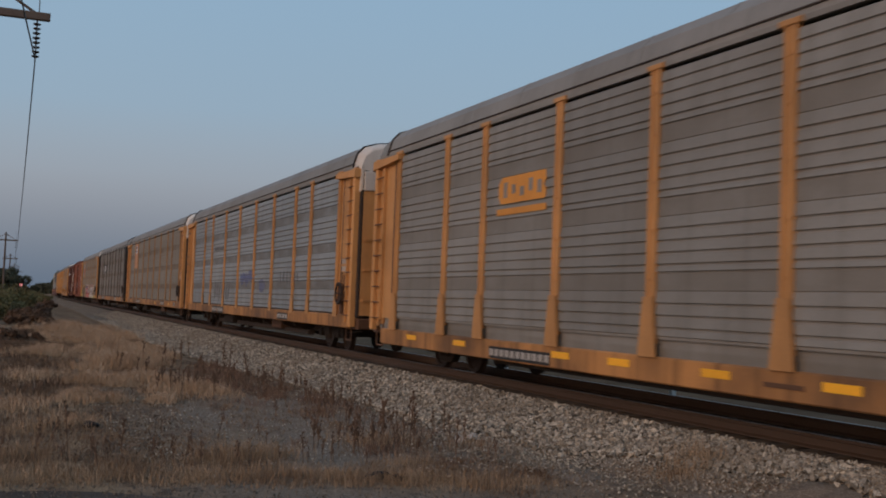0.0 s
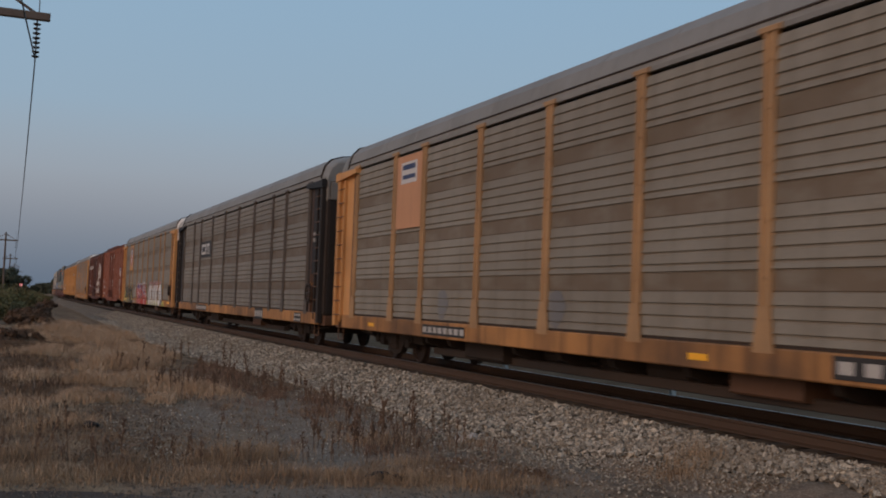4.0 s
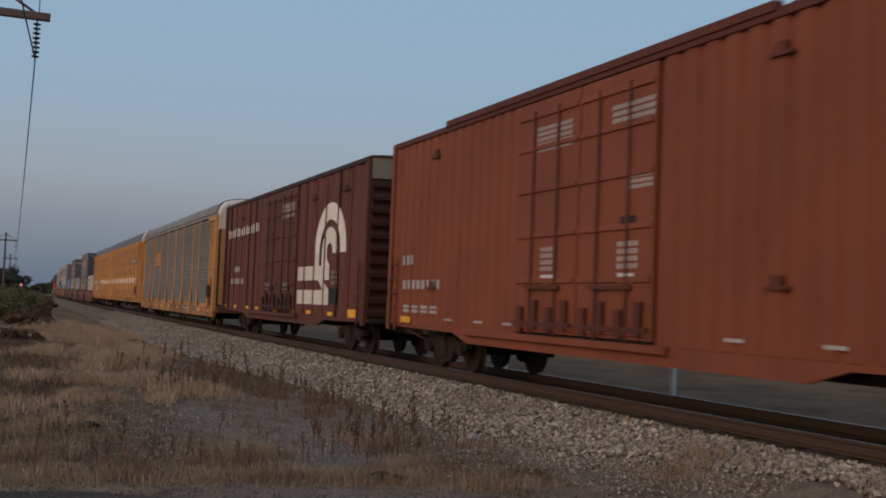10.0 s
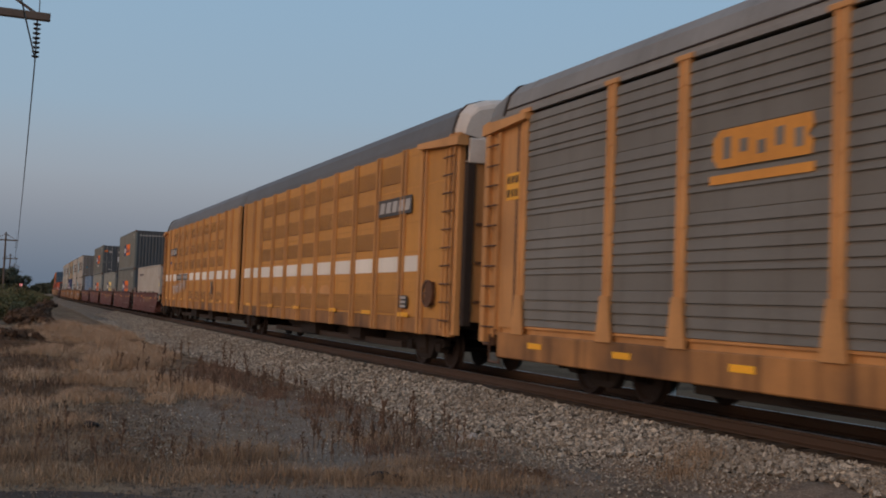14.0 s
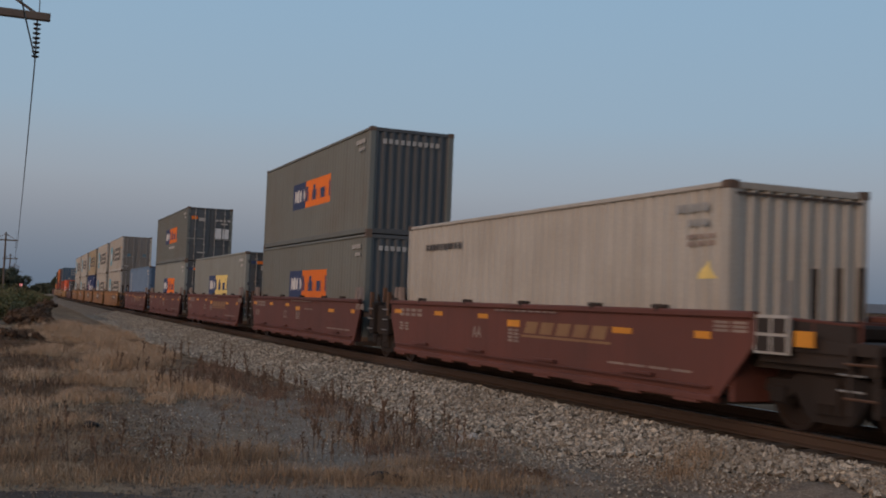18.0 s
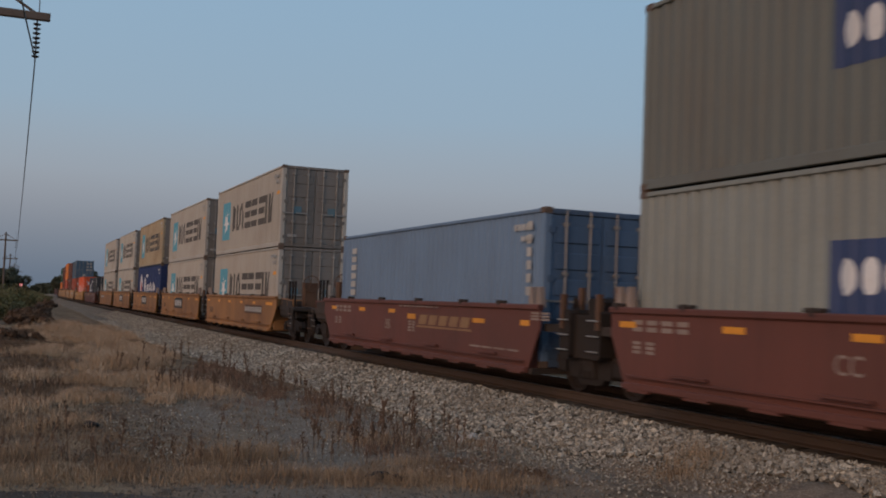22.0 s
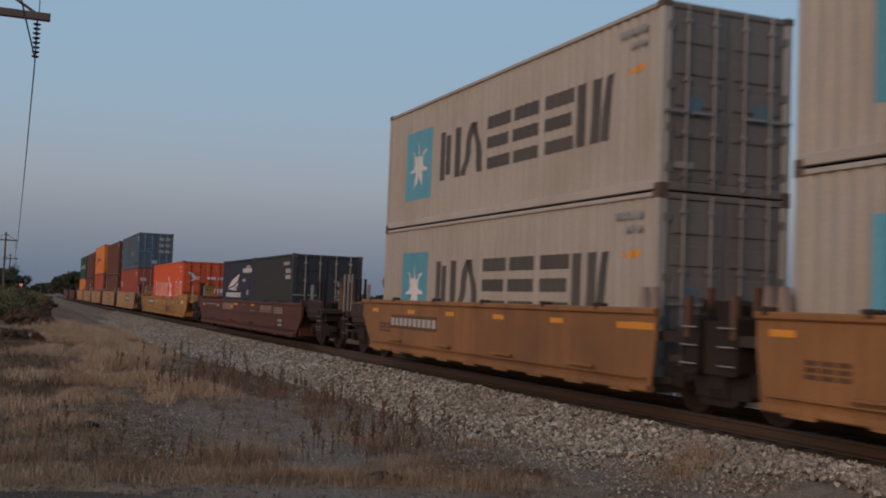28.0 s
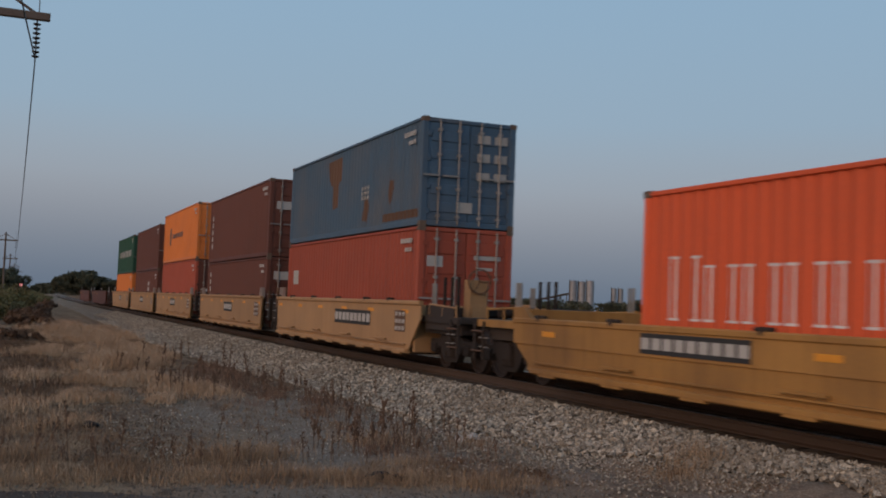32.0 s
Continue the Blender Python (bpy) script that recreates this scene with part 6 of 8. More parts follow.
    # five big white bubbles with dark rims, pink haze over them and lime at their feet
    for x, w, k in ((3.28, 0.70, 0), (4.45, 0.52, 1), (5.55, 0.62, 2), (6.62, 0.55, 3), (7.95, 0.76, 4)):
        hz = bubble(x, 1.42, w + 0.14, 0.76, 20, 0.05, 30 + k)
        spray(A4, [[p for p in hz if p[1] > 1.5]], SPRAY_PINK, "large white bubble graffiti with pink haze", sill=False)
        if k == 4:
            spray(A4, [bubble(x + 0.62, 1.42, 0.78, 0.55, 18, 0.08, 50)], SPRAY_GREEN, lift=0.002)
            spray(A4, [bubble(x + 0.85, 1.22, 0.70, 0.45, 18, 0.08, 51)], TAG_GREY, lift=0.003)
        spray(A4, [bubble(x, 1.34, w + 0.03, 0.70, 26, 0.02, 40 + k)], SPRAY_RIM, lift=0.004)
        spray(A4, [bubble(x, 1.34, w - 0.03, 0.655, 26, 0.02, 40 + k)], SPRAY_WHITE, lift=0.007)
        a = x - 0.22 * w
        spray(A4, [[(a, 1.15), (a + 0.16, 1.15), (a + 0.10, 1.64), (a - 0.04, 1.64)], [(a - 0.1, 1.14), (a + 0.3, 1.12), (a + 0.3, 1.20), (a - 0.1, 1.21)]], TAG_GREY, lift=0.010, sill=False)
        if k in (1, 2, 4):
            spray(A4, [[(a + 0.2, 1.2), (a + 0.32, 1.18), (a + 0.42, 1.6), (a + 0.2, 1.62), (a + 0.26, 1.45)]], TAG_GREY, lift=0.012, sill=False)
    for k in range(9):
        x = 4.9 + 0.3 * k
        spray(A4, [bubble(x, 2.10 + r.uniform(-0.04, 0.06), 0.14, 0.05, 8, 0.2, 60 + k)], TAG_WHITE if k % 3 == 1 else SPRAY_PINK, sill=False)
    for x, w in ((2.35, 0.42), (4.0, 0.3), (5.05, 0.3), (6.1, 0.32), (7.2, 0.36), (9.75, 0.62)):
        spray(A4, [[(x - w, 0.71), (x + w, 0.71), (x + 0.5 * w, 0.90), (x, 1.03), (x - 0.6 * w, 0.88)]], SPRAY_LIME, lift=0.011)
        spray(A4, [[(x - 0.1, 0.71), (x + 0.15, 0.71), (x + 0.1, 0.84), (x - 0.05, 0.9)]], SPRAY_GREEN, lift=0.014)
    marks(A4, -6.0, -5.0, 0.74, 0.94, ys - 0.006, 1, 5)
    reflectors(A4, (11.9, -11.5), 0.92, ys, 0.9, 0.12)
    reflectors(A5, (-11.5, -8.7, -5.9, -3.0, 0.0, 3.0, 6.6, 9.85, 12.4), 0.76, ys, 0.5, 0.1)
    plate("placard", A5, 7.9, 8.6, 0.68, 0.98, ys, MARK_BLACK, "black placard", (3, 2, 0.7))
    plate("placard", A5, 5.3, 6.3, 0.66, 0.90, ys, MARK_BLACK, "black placard with white bars", (1, 4, 0.7))
    plate("end_label", A5, -12.9, -12.4, 3.4, 3.9, ye, REFLECTOR, "yellow label", (2, 3, 0.6), bar_mat=MARK_BLACK)
    for car in (A0, A1, A2, A5):
        marks(car, 12.5, 13.0, 3.1, 3.9, ye, 4, 3, YELLOW_OLD)
        marks(car, 12.5, 12.9, 2.2, 2.6, ye, 2, 3)
        plate("end_label", car, 12.45, 12.95, 1.25, 1.4, ye, REFLECTOR)


autorack_marks()


def yellow_rack_marks():
    y = -(HALF - 0.04) - 0.022
    for car, x0, x1 in ((Y1, 5.7, 8.0), (Y2, -8.3, -6.1)):
        p = decal("emblem_ground", car, [rect(x0, x1, 3.5, 3.92)], BLOCK_GREY, y - 0.05, "dark plate with white slanted blocks")
        decal("emblem", p, [rect(x0 + 0.1 + 0.44 * k, x0 + 0.42 + 0.44 * k, 3.58, 3.84, 0.08) for k in range(5)], MARK_WHITE, y - 0.054)
    decal("shield", Y2, [rect(-8.2, -7.7, 3.08, 3.22)], EMBLEM_BLUE, y - 0.05)
    decal("shield_stripe", Y2, [rect(-8.15 + 0.16 * k, -8.07 + 0.16 * k, 2.9, 3.06) for k in range(3)], FADED_PATCH, y - 0.05)
    p = decal("placard", Y2, [rect(-5.45, -3.8, 2.18, 2.48), rect(-3.5, -1.95, 2.18, 2.48)], MARK_BLACK, y - 0.06, "black number placard")
    decal("lettering", p, [rect(-5.3 + 0.36 * k, -5.05 + 0.36 * k, 2.24, 2.42) for k in range(4)] + [rect(-3.4 + 0.28 * k, -3.2 + 0.28 * k, 2.24, 2.42) for k in range(5)], MARK_WHITE, y - 0.064)
    r = random.Random(12)
    for k in range(13):
        x = -6.9 + 0.36 * k
        pts = [(x + 0.40 * j / 6 + r.uniform(-0.05, 0.05), 1.66 + 0.02 * k + 0.30 * math.sin(j * 1.9 + k * 2.3) + r.uniform(-0.08, 0.08)) for j in range(7)]
        for i, ((xa, za), (xb, zb)) in enumerate(zip(pts, pts[1:])):
            decal("graffiti", Y2, [[(xa, za), (xa + 0.03, za), (xb + 0.03, zb), (xb, zb)]], SPRAY_WHITE if k % 3 else TAG_GREY, y - 0.081 - 0.001 * ((k + i) % 3), "thin pale scrawled graffiti")
    for k, (x, z) in enumerate(((4.75, 1.95), (5.0, 1.75), (4.8, 1.6), (5.1, 1.95))):
        decal("graffiti", Y2, [bubble(x, z, 0.12, 0.14, 10, 0.3, 4 + k)], RUST_PATCH if k % 2 else TAG_GREY, y - 0.055 - 0.002 * k, "dark smudged graffiti")
    reflectors(Y2, (-9.2, -6.4, -3.6, -0.8, 2.8, 5.2, 7.1, 9.6), 1.2, y - 0.05, 0.42, 0.08)
    reflectors(Y1, (-9.0, -5.5, -2.0, 2.0, 5.0, 7.7), 1.16, y - 0.05, 0.7, 0.1)
    plate("placard", Y1, 7.4, 7.95, 1.3, 1.6, y - 0.05, MARK_BLACK, "black placard", (3, 1, 0.7))
    decal("graffiti", Y1, [bubble(-5 + 1.2 * k, 1.6, 0.5, 0.25, 12, 0.3, k) for k in range(6)], YELLOW, y - 0.004, "pale overspray")
    part("brake_wheel", Geo().lathe([(-0.02, 0.3), (0.02, 0.3), (0.02, 0.25), (-0.02, 0.25), (-0.02, 0.3)], 20, (9.35, -HALF - 0.1, 1.65), "y").box(9.32, 9.38, -HALF - 0.11, -HALF - 0.09, 1.36, 1.94).box(9.1, 9.6, -HALF - 0.11, -HALF - 0.09, 1.62, 1.68).box(9.2, 9.5, -HALF - 0.1, -HALF + 0.02, 1.4, 1.9), RUST_STEEL, Y1)


yellow_rack_marks()


def boxcar_marks():
    y = -1.5035
    yd = -1.5245
    # red boxcar
    marks(B1, -2.0, -0.75, 4.15, 4.62, yd, 5, 9, fill=0.7, lean=0.4)
    marks(B1, 0.5, 1.7, 4.2, 4.62, yd, 4, 9, fill=0.7, lean=0.4)
    marks(B1, 1.0, 1.7, 3.25, 3.5, yd, 3, 6, fill=0.6)
    for x in (-1.75, 0.75):
        marks(B1, x, x + 0.6, 2.05, 2.5, yd, 4, 4, fill=0.6)
        plate("notice", B1, x + 0.05, x + 0.5, 1.85, 2.0, yd - 0.001, SPRAY_WHITE)
    marks(B1, 0.8, 1.3, 2.65, 2.9, yd, 1, 2, MARK_BLACK)
    e = decal("emblem", B1, [[(7.0, 3.16), (7.78, 3.16), (7.76, 2.84), (7.6, 2.70), (7.18, 2.70), (7.02, 2.84)]], SPRAY_WHITE, y, "small blue and white shield")
    decal("emblem_top", B1, [rect(6.98, 7.8, 3.18, 3.48)], EMBLEM_BLUE, y)
    decal("emblem_bar", B1, [rect(7.05, 7.7, 3.27, 3.36)], SPRAY_WHITE, y - 0.004)
    marks(B1, 6.9, 7.6, 1.55, 2.5, y, 8, 2, fill=0.85)
    marks(B1, 7.75, 8.9, 2.2, 2.4, y, 2, 3, fill=0.8)
    plate("placard", B1, 7.85, 8.5, 1.25, 1.62, y, MARK_BLACK, "black placard", (3, 2, 0.8))
    plate("label", B1, 7.9, 8.5, 0.98, 1.14, y, REFLECTOR)
    marks(B1, -8.7, -7.95, 2.25, 2.58, y, 1, 3, fill=0.6)
    marks(B1, -8.65, -6.3, 1.7, 2.0, y, 1, 8, fill=0.55)
    marks(B1, -8.6, -6.4, 1.2, 1.4, y, 2, 4, fill=0.7)
    plate("label", B1, -8.65, -8.05, 0.98, 1.12, y, REFLECTOR)
    for x in (-6, -4.5, -3.2, 3.4, 5.2):
        plate("reflector", B1, x, x + 0.38, 1.08, 1.13, y, MARK_WHITE)
    for x in (-7.0, 4.2, 7.3):
        for z in (4.62, 1.75):
            part("bracket", Geo().box(x, x + 0.42, y - 0.05, y + 0.02, z, z + 0.05).box(x + 0.1, x + 0.3, y - 0.04, y + 0.02, z + 0.05, z + 0.18), BOX_RED_SHADED, B1)
    part("roof_fascia", Geo().box(-6.2, 4.3, -1.56, -1.42, 5.20, 5.34, 0.01), BOX_RED_SHADED, B1, "raised dark strip along the roof edge")
    # dark brown boxcar with the white arch emblem
    def half_ring(cx, cz, rx0, rz0, rx1, rz1, n=16):
        turn = [math.pi * i / n for i in range(n + 1)]
        return [(cx + rx1 * math.cos(a), cz + rz1 * math.sin(a)) for a in turn] + [(cx + rx0 * math.cos(a), cz + rz0 * math.sin(a)) for a in turn[::-1]]
    polys = [half_ring(6.07, 2.77, 1.06, 0.98, 1.60, 1.47), half_ring(6.07, 2.77, 0.30, 0.30, 0.80, 0.76), rect(4.47, 5.01, 2.43, 2.78), rect(5.27, 5.77, 2.43, 2.78),
             rect(2.62, 6.12, 2.0, 2.43), rect(2.62, 6.12, 1.28, 1.71), [(5.0, 2.0), (5.45, 2.0), (6.12, 1.71), (5.5, 1.71)], [(5.77, 2.43), (6.12, 2.43), (5.83, 2.6), (5.77, 2.78)]]
    for poly in polys:
        decal("emblem", B2, [poly], WHITE_PAINT, y, "large white arch and bars emblem")
    # seven pairs of plain slabs
    for k in range(7):
        a0, a1, z0, z1 = -8.72 + 0.84 * k, -8.20 + 0.84 * k, 3.80 + 0.008 * k, 4.14 + 0.008 * k
        for i, slab_at in enumerate((a0, a1 - 0.17)):
            decal("lettering_block", B2, [rect(slab_at, slab_at + 0.16, z0, z1 - 0.05 * ((k + i) % 2), 0.03)], WHITE_PAINT, y - 0.028)
    marks(B2, -7.5, -6.4, 2.36, 2.66, y, 1, 3, MARK_WHITE, 0.7)
    marks(B2, -8.1, -5.6, 1.88, 2.2, y, 1, 6, MARK_WHITE, 0.65)
    r = random.Random(2)
    decal("graffiti", B2, [bubble(0.45 + 0.27 * k, 4.33 + 0.16 * (j - 1), 0.1, 0.09, 8, 0.35, 3 * k + j) for k in range(6) for j in range(3)], MARK_WHITE, yd - 0.002, "scribbled white chalk")
    plate("notice", B2, 6.25, 6.95, 1.35, 1.78, y - 0.02, MARK_BLACK, "black notice")
    marks(B2, 6.3, 6.95, 1.85, 2.3, y, 3, 2, FADED_WHITE, fill=0.8)
    marks(B2, -1.6, -1.0, 1.65, 2.0, yd - 0.05, 1, 2, fill=0.4)
    marks(B2, 1.0, 1.6, 1.65, 2.0, yd - 0.05, 1, 2, fill=0.4)
    for x in (-9.0, -7.0, -4.8, -3.1, -0.2, 2.0, 4.05, 6.35):
        reflectors(B2, [x], 1.04, y, 0.5, 0.11)
    plate("label", B2, 8.05, 8.75, 0.98, 1.2, y, REFLECTOR, "yellow reflective square")
    for x in (-6.5, 4.0, 7.2):
        part("bracket", Geo().box(x, x + 0.6, y - 0.05, y + 0.02, 4.45, 4.50).box(x + 0.15, x + 0.4, y - 0.04, y + 0.02, 4.50, 4.62), BOX_BROWN_SHADED, B2)


boxcar_marks()


def container_marks():
    y = -1.1935
    # two-coloured panels of the dark grey boxes
    for c, field, z0 in ((C2, PANEL_ORANGE, 1.13), (C2T, PANEL_ORANGE, 1.13), (C3, PANEL_CREAM, 1.13), (C4, PANEL_ORANGE, 1.13), (C4T, PANEL_ORANGE, 1.13)):
        z1 = z0 + 0.86
        b = decal("blue_field", c, [rect(-2.05, -0.57, z0, z1)], EMBLEM_BLUE, y, "blue field with white shapes")
        o = decal("colour_field", c, [rect(-0.56, 2.38, z0, z1)], field, y, "bright field with blue bars")
        decal("lettering", b, [bubble(-1.78 + 0.36 * k, z0 + 0.43, 0.13, 0.22, 12, 0.05, k) for k in range(4)], SPRAY_WHITE, y - 0.004)
        decal("lettering", o, [rect(-0.4 + 0.215 * k, -0.29 + 0.215 * k, z0 + 0.2, z0 + (0.68 if k in (0, 4, 11, 12) else 0.52)) for k in range(13)], EMBLEM_BLUE, y - 0.004)
        if c in (C3, C4, C4T):
            marks(c, -0.5, 1.7, z0 - 0.36, z0 - 0.14, y, 1, 14, fill=0.75)
    for c in (C2, C2T):
        g = Geo()
        for k in range(10):
            g.box(6.08, 6.086, -0.85 + 0.17 * k, -0.74 + 0.17 * k, 2.45, 2.58)
        part("lettering", g, MARK_WHITE, c)
    # notices on the doors of the grey boxes
    def notice(c, y0, y1, z0, z1, mat):
        part("door_notice", Geo().box(6.120, 6.125, y0, y1, z0, z1), mat, c)
    for c in (C3, C4, C4T):
        for k in range(4):
            notice(c, 0.29 + 0.21 * k, 0.45 + 0.21 * k, 2.17, 2.28, MARK_WHITE)
        notice(c, 0.6, 0.95, 2.0, 2.09, MARK_WHITE)
        notice(c, -0.6, -0.25, 2.15, 2.33, MARK_WHITE)
        notice(c, -0.64, -0.2, 0.42, 0.5, MARK_WHITE)
    notice(C4T, -1.0, -0.67, 2.24, 2.40, PANEL_ORANGE)
    notice(C4T, 0.26, 0.62, 1.25, 1.8, SPRAY_WHITE)
    notice(C4T, 0.68, 1.02, 1.25, 1.78, SPRAY_WHITE)
    for c in (C3, C4):
        notice(c, -1.0, -0.78, 2.4, 2.52, EMBLEM_BLUE)
        notice(c, -0.78, -0.15, 2.4, 2.52, PANEL_ORANGE)
        for k in range(3):
            notice(c, 0.17, 0.58, 1.4 + 0.16 * k, 1.52 + 0.16 * k, MARK_WHITE)
            notice(c, 0.64, 1.02, 1.4 + 0.16 * k, 1.52 + 0.16 * k, MARK_WHITE)
    marks(C1, -5.0, -2.95, 2.24, 2.44, y, 1, 10, BLOCK_GREY, 0.75)
    marks(C1, 5.1, 5.8, 2.0, 2.2, y, 2, 3, FADED_WHITE, 0.7)
    decal("warning_mark", C1, [[(5.35, 1.56), (5.8, 1.56), (5.6, 1.82)]], PANEL_CREAM, y)
    marks(C5, -5.35, -4.85, 1.2, 2.55, y, 6, 1, fill=0.8)
    marks(C5, 5.35, 5.6, 1.25, 2.7, y, 6, 1, fill=0.7)
    # the sand-grey boxes: pale blue square with a white star, dark blocks
    star = []
    for k in range(14):
        a = math.pi / 2 + math.pi * k / 7
        rr = 0.62 if k % 2 == 0 else 0.22
        star.append((-4.02 + rr * math.cos(a) * 0.95, 1.42 + rr * math.sin(a)))
    for c, hidden in SANDS:
        sq = decal("blue_square", c, [rect(-4.82, -3.2, 0.62, 2.26)], SKY_SQUARE, y, "pale blue square with a white star")
        decal("star", sq, [star], SPRAY_WHITE, y - 0.004)
        z0, z1 = 0.94, 2.02
        for k in range(6):
            a = -2.75 + 1.25 * k
            b = a + 1.14
            mid = (z0 + z1) / 2
            if k == 0:
                polys = [rect(a, a + 0.28, z0, z1), rect(a + 0.42, a + 0.66, z0 + 0.1, z1 - 0.1), rect(b - 0.30, b, z0, z1)]
            elif k == 1:
                polys = [[(a, z0), (a + 0.28, z0), (a + 0.70, z1), (a + 0.40, z1)], [(b - 0.28, z0), (b, z0), (b - 0.36, z1), (b - 0.60, z1)]]
            elif k == 5:
                polys = [rect(a, a + 0.30, z0, z1), rect(a + 0.40, a + 0.70, z0, z1, 0.12), rect(a + 0.80, a + 1.05, z0, z1, 0.12)]
            else:
                polys = [rect(a + 0.05 * (k % 2), b - 0.06, z1 - 0.26, z1), rect(a, b - 0.10, mid - 0.12, mid + 0.12), rect(a + 0.05, b - 0.06, z0, z0 + 0.24)]
            for poly in polys:
                decal("dark_block", c, [poly], BLOCK_GREY, y, "large dark grey block shape")
        decal("warning_mark", c, [rect(5.0 + 0.2 * k, 5.12 + 0.2 * k, 1.9, 2.02, 0.04) for k in range(3)], DULL_TAPE, y)
        for s in (-1, 1):
            g = Geo()
            g.box(6.092, 6.097, s * 0.62 - 0.14, s * 0.62 + 0.14, 1.16, 1.44)
            part("door_sign", g, SIGN_TEAL, c, "small dull blue door sign")
        g = Geo().box(6.092, 6.096, -0.95, -0.62, 0.35, 0.45)
        part("door_notice", g, MARK_WHITE, c)
    for z in (1.7,):
        g = Geo().box(6.092, 6.097, -0.72, -0.3, z, z + 0.55).box(6.092, 6.097, 0.3, 0.85, z - 0.05, z + 0.5)
        part("door_notice", g, SPRAY_WHITE, C8T, "white notice boards")
    # white brush shapes on navy
    strokes = [bubble(-2.0, 1.65, 0.42, 0.5, 14, 0.2, 1), bubble(-1.2, 1.4, 0.3, 0.22, 12, 0.2, 2), bubble(-0.5, 1.45, 0.28, 0.28, 12, 0.2, 3), bubble(0.3, 1.45, 0.25, 0.25, 12, 0.2, 4),
               bubble(1.0, 1.5, 0.3, 0.3, 12, 0.2, 5), bubble(1.8, 1.42, 0.3, 0.2, 12, 0.2, 6), bubble(2.5, 1.5, 0.28, 0.3, 12, 0.2, 7), bubble(3.1, 1.42, 0.25, 0.22, 12, 0.2, 8)]
    p = decal("script", C8, strokes, SPRAY_WHITE, y, "white brush-like shapes")
    decal("script_gap", p, [bubble(x + 0.05, z, 0.13, 0.1, 10, 0.2, 3) for x, z in ((-2.0, 1.8), (-1.2, 1.4), (-0.5, 1.45), (0.3, 1.42), (1.0, 1.5), (1.8, 1.42), (2.5, 1.5), (3.1, 1.42))], NAVY_BOX, y - 0.004)
    decal("emblem", C8, [bubble(-4.2, 1.7, 0.6, 0.62, 14, 0.12, 15)], SPRAY_WHITE, y)
    decal("emblem_core", C8, [bubble(-4.1, 1.55, 0.28, 0.36, 12, 0.2, 16)], EMBLEM_RED, y - 0.004)
    decal("script", C8, [bubble(-1.0, 2.25, 0.5, 0.1, 10, 0.3, 17)], SPRAY_WHITE, y)
    part("door_notice", Geo().box(6.092, 6.097, -0.75, -0.35, 1.6, 2.0).box(6.092, 6.097, 0.2, 0.5, 1.55, 1.75), SPRAY_WHITE, C8)
    # white wing on the short navy box
    wing = [[(-2.0, 1.02), (-1.1, 1.55), (0.3, 1.95), (0.15, 1.6), (-0.6, 1.25)], [(-1.9, 0.98), (-0.5, 1.12), (0.1, 1.45), (-0.1, 1.1), (-1.0, 0.92)], [(-2.1, 0.9), (-0.4, 0.95), (0.0, 1.05), (-0.3, 0.86)]]
    wing = [[(x, 1.32 + (z - 0.86) * 0.62) for x, z in w] for w in wing]
    decal("emblem", C11B, wing, SPRAY_WHITE, y, "white winged emblem")
    marks(C11B, -2.2, 0.85, 1.0, 1.28, y, 1, 11, SPRAY_WHITE, 0.7)
    marks(C11B, 1.05, 2.75, 2.0, 2.24, y, 1, 7, SPRAY_WHITE, 0.85)
    marks(C11B, 1.1, 1.6, 1.65, 1.82, y, 1, 3, MARK_WHITE, 0.8)
    marks(C11B, 1.9, 2.3, 1.1, 1.4, y, 1, 2, MARK_WHITE, 0.6)
    marks(C11A, 2.0, 2.7, 1.7, 2.1, y, 2, 2, MARK_WHITE, 0.9)
    g = Geo()
    for k in range(4):
        g.box(3.03, 3.035, 0.35, 0.95, 0.7 + 0.28 * k, 0.85 + 0.28 * k)
    part("door_notice", g, MARK_WHITE, C11A)
    # winged emblem and white outlines on the red box
    decal("emblem", C12, [[(0.3, 2.08), (0.75, 2.05), (1.35, 1.62), (1.75, 1.68), (1.95, 1.55), (1.7, 1.5), (1.55, 1.32), (1.15, 1.45), (0.85, 1.8)],
                          [(0.75, 0.80), (0.85, 1.02), (1.25, 1.33), (1.65, 1.3), (2.15, 1.0), (2.95, 0.80), (2.2, 0.82), (1.6, 0.98), (1.2, 0.95)]], SPRAY_WHITE, y, "white winged emblem")
    polys = []
    for k in range(7):
        a = -5.4 + 0.83 * k
        w = 0.66
        top = 1.88 if k == 0 else 1.74
        for e in (0.0, 0.11, w - 0.16, w - 0.04):
            polys += [rect(a + e, a + e + 0.03, 1.0, top - 0.02 * (k % 2))]
        for z in (0.96, top - 0.03):
            polys += [rect(a - 0.05, a + 0.19, z, z + 0.035), rect(a + w - 0.2, a + w + 0.04, z, z + 0.035)]
    for k in range(3):
        a = 3.35 + 0.78 * k
        polys += [rect(a, a + 0.035, 1.05, 1.78), rect(a + 0.12, a + 0.15, 1.05, 1.7), rect(a + 0.45, a + 0.48, 1.05, 1.7), rect(a + 0.565, a + 0.6, 1.05, 1.78), rect(a, a + 0.6, 1.0, 1.04)] + ([rect(a, a + 0.6, 1.72, 1.8)] if k != 1 else [rect(a + 0.1, a + 0.22, 1.9, 2.0), rect(a + 0.4, a + 0.52, 1.9, 2.0)])
    decal("lettering", C12, polys, SPRAY_WHITE, y, "white outlined lettering shapes")
    g = Geo()
    for yy in (0.12, 0.68):
        for z in (0.62, 1.12, 1.95):
            g.box(6.092, 6.097, yy, yy + 0.45, z, z + (0.32 if z < 1.5 else 0.12))
    part("door_notice", g, SPRAY_WHITE, C12)
    g = Geo()
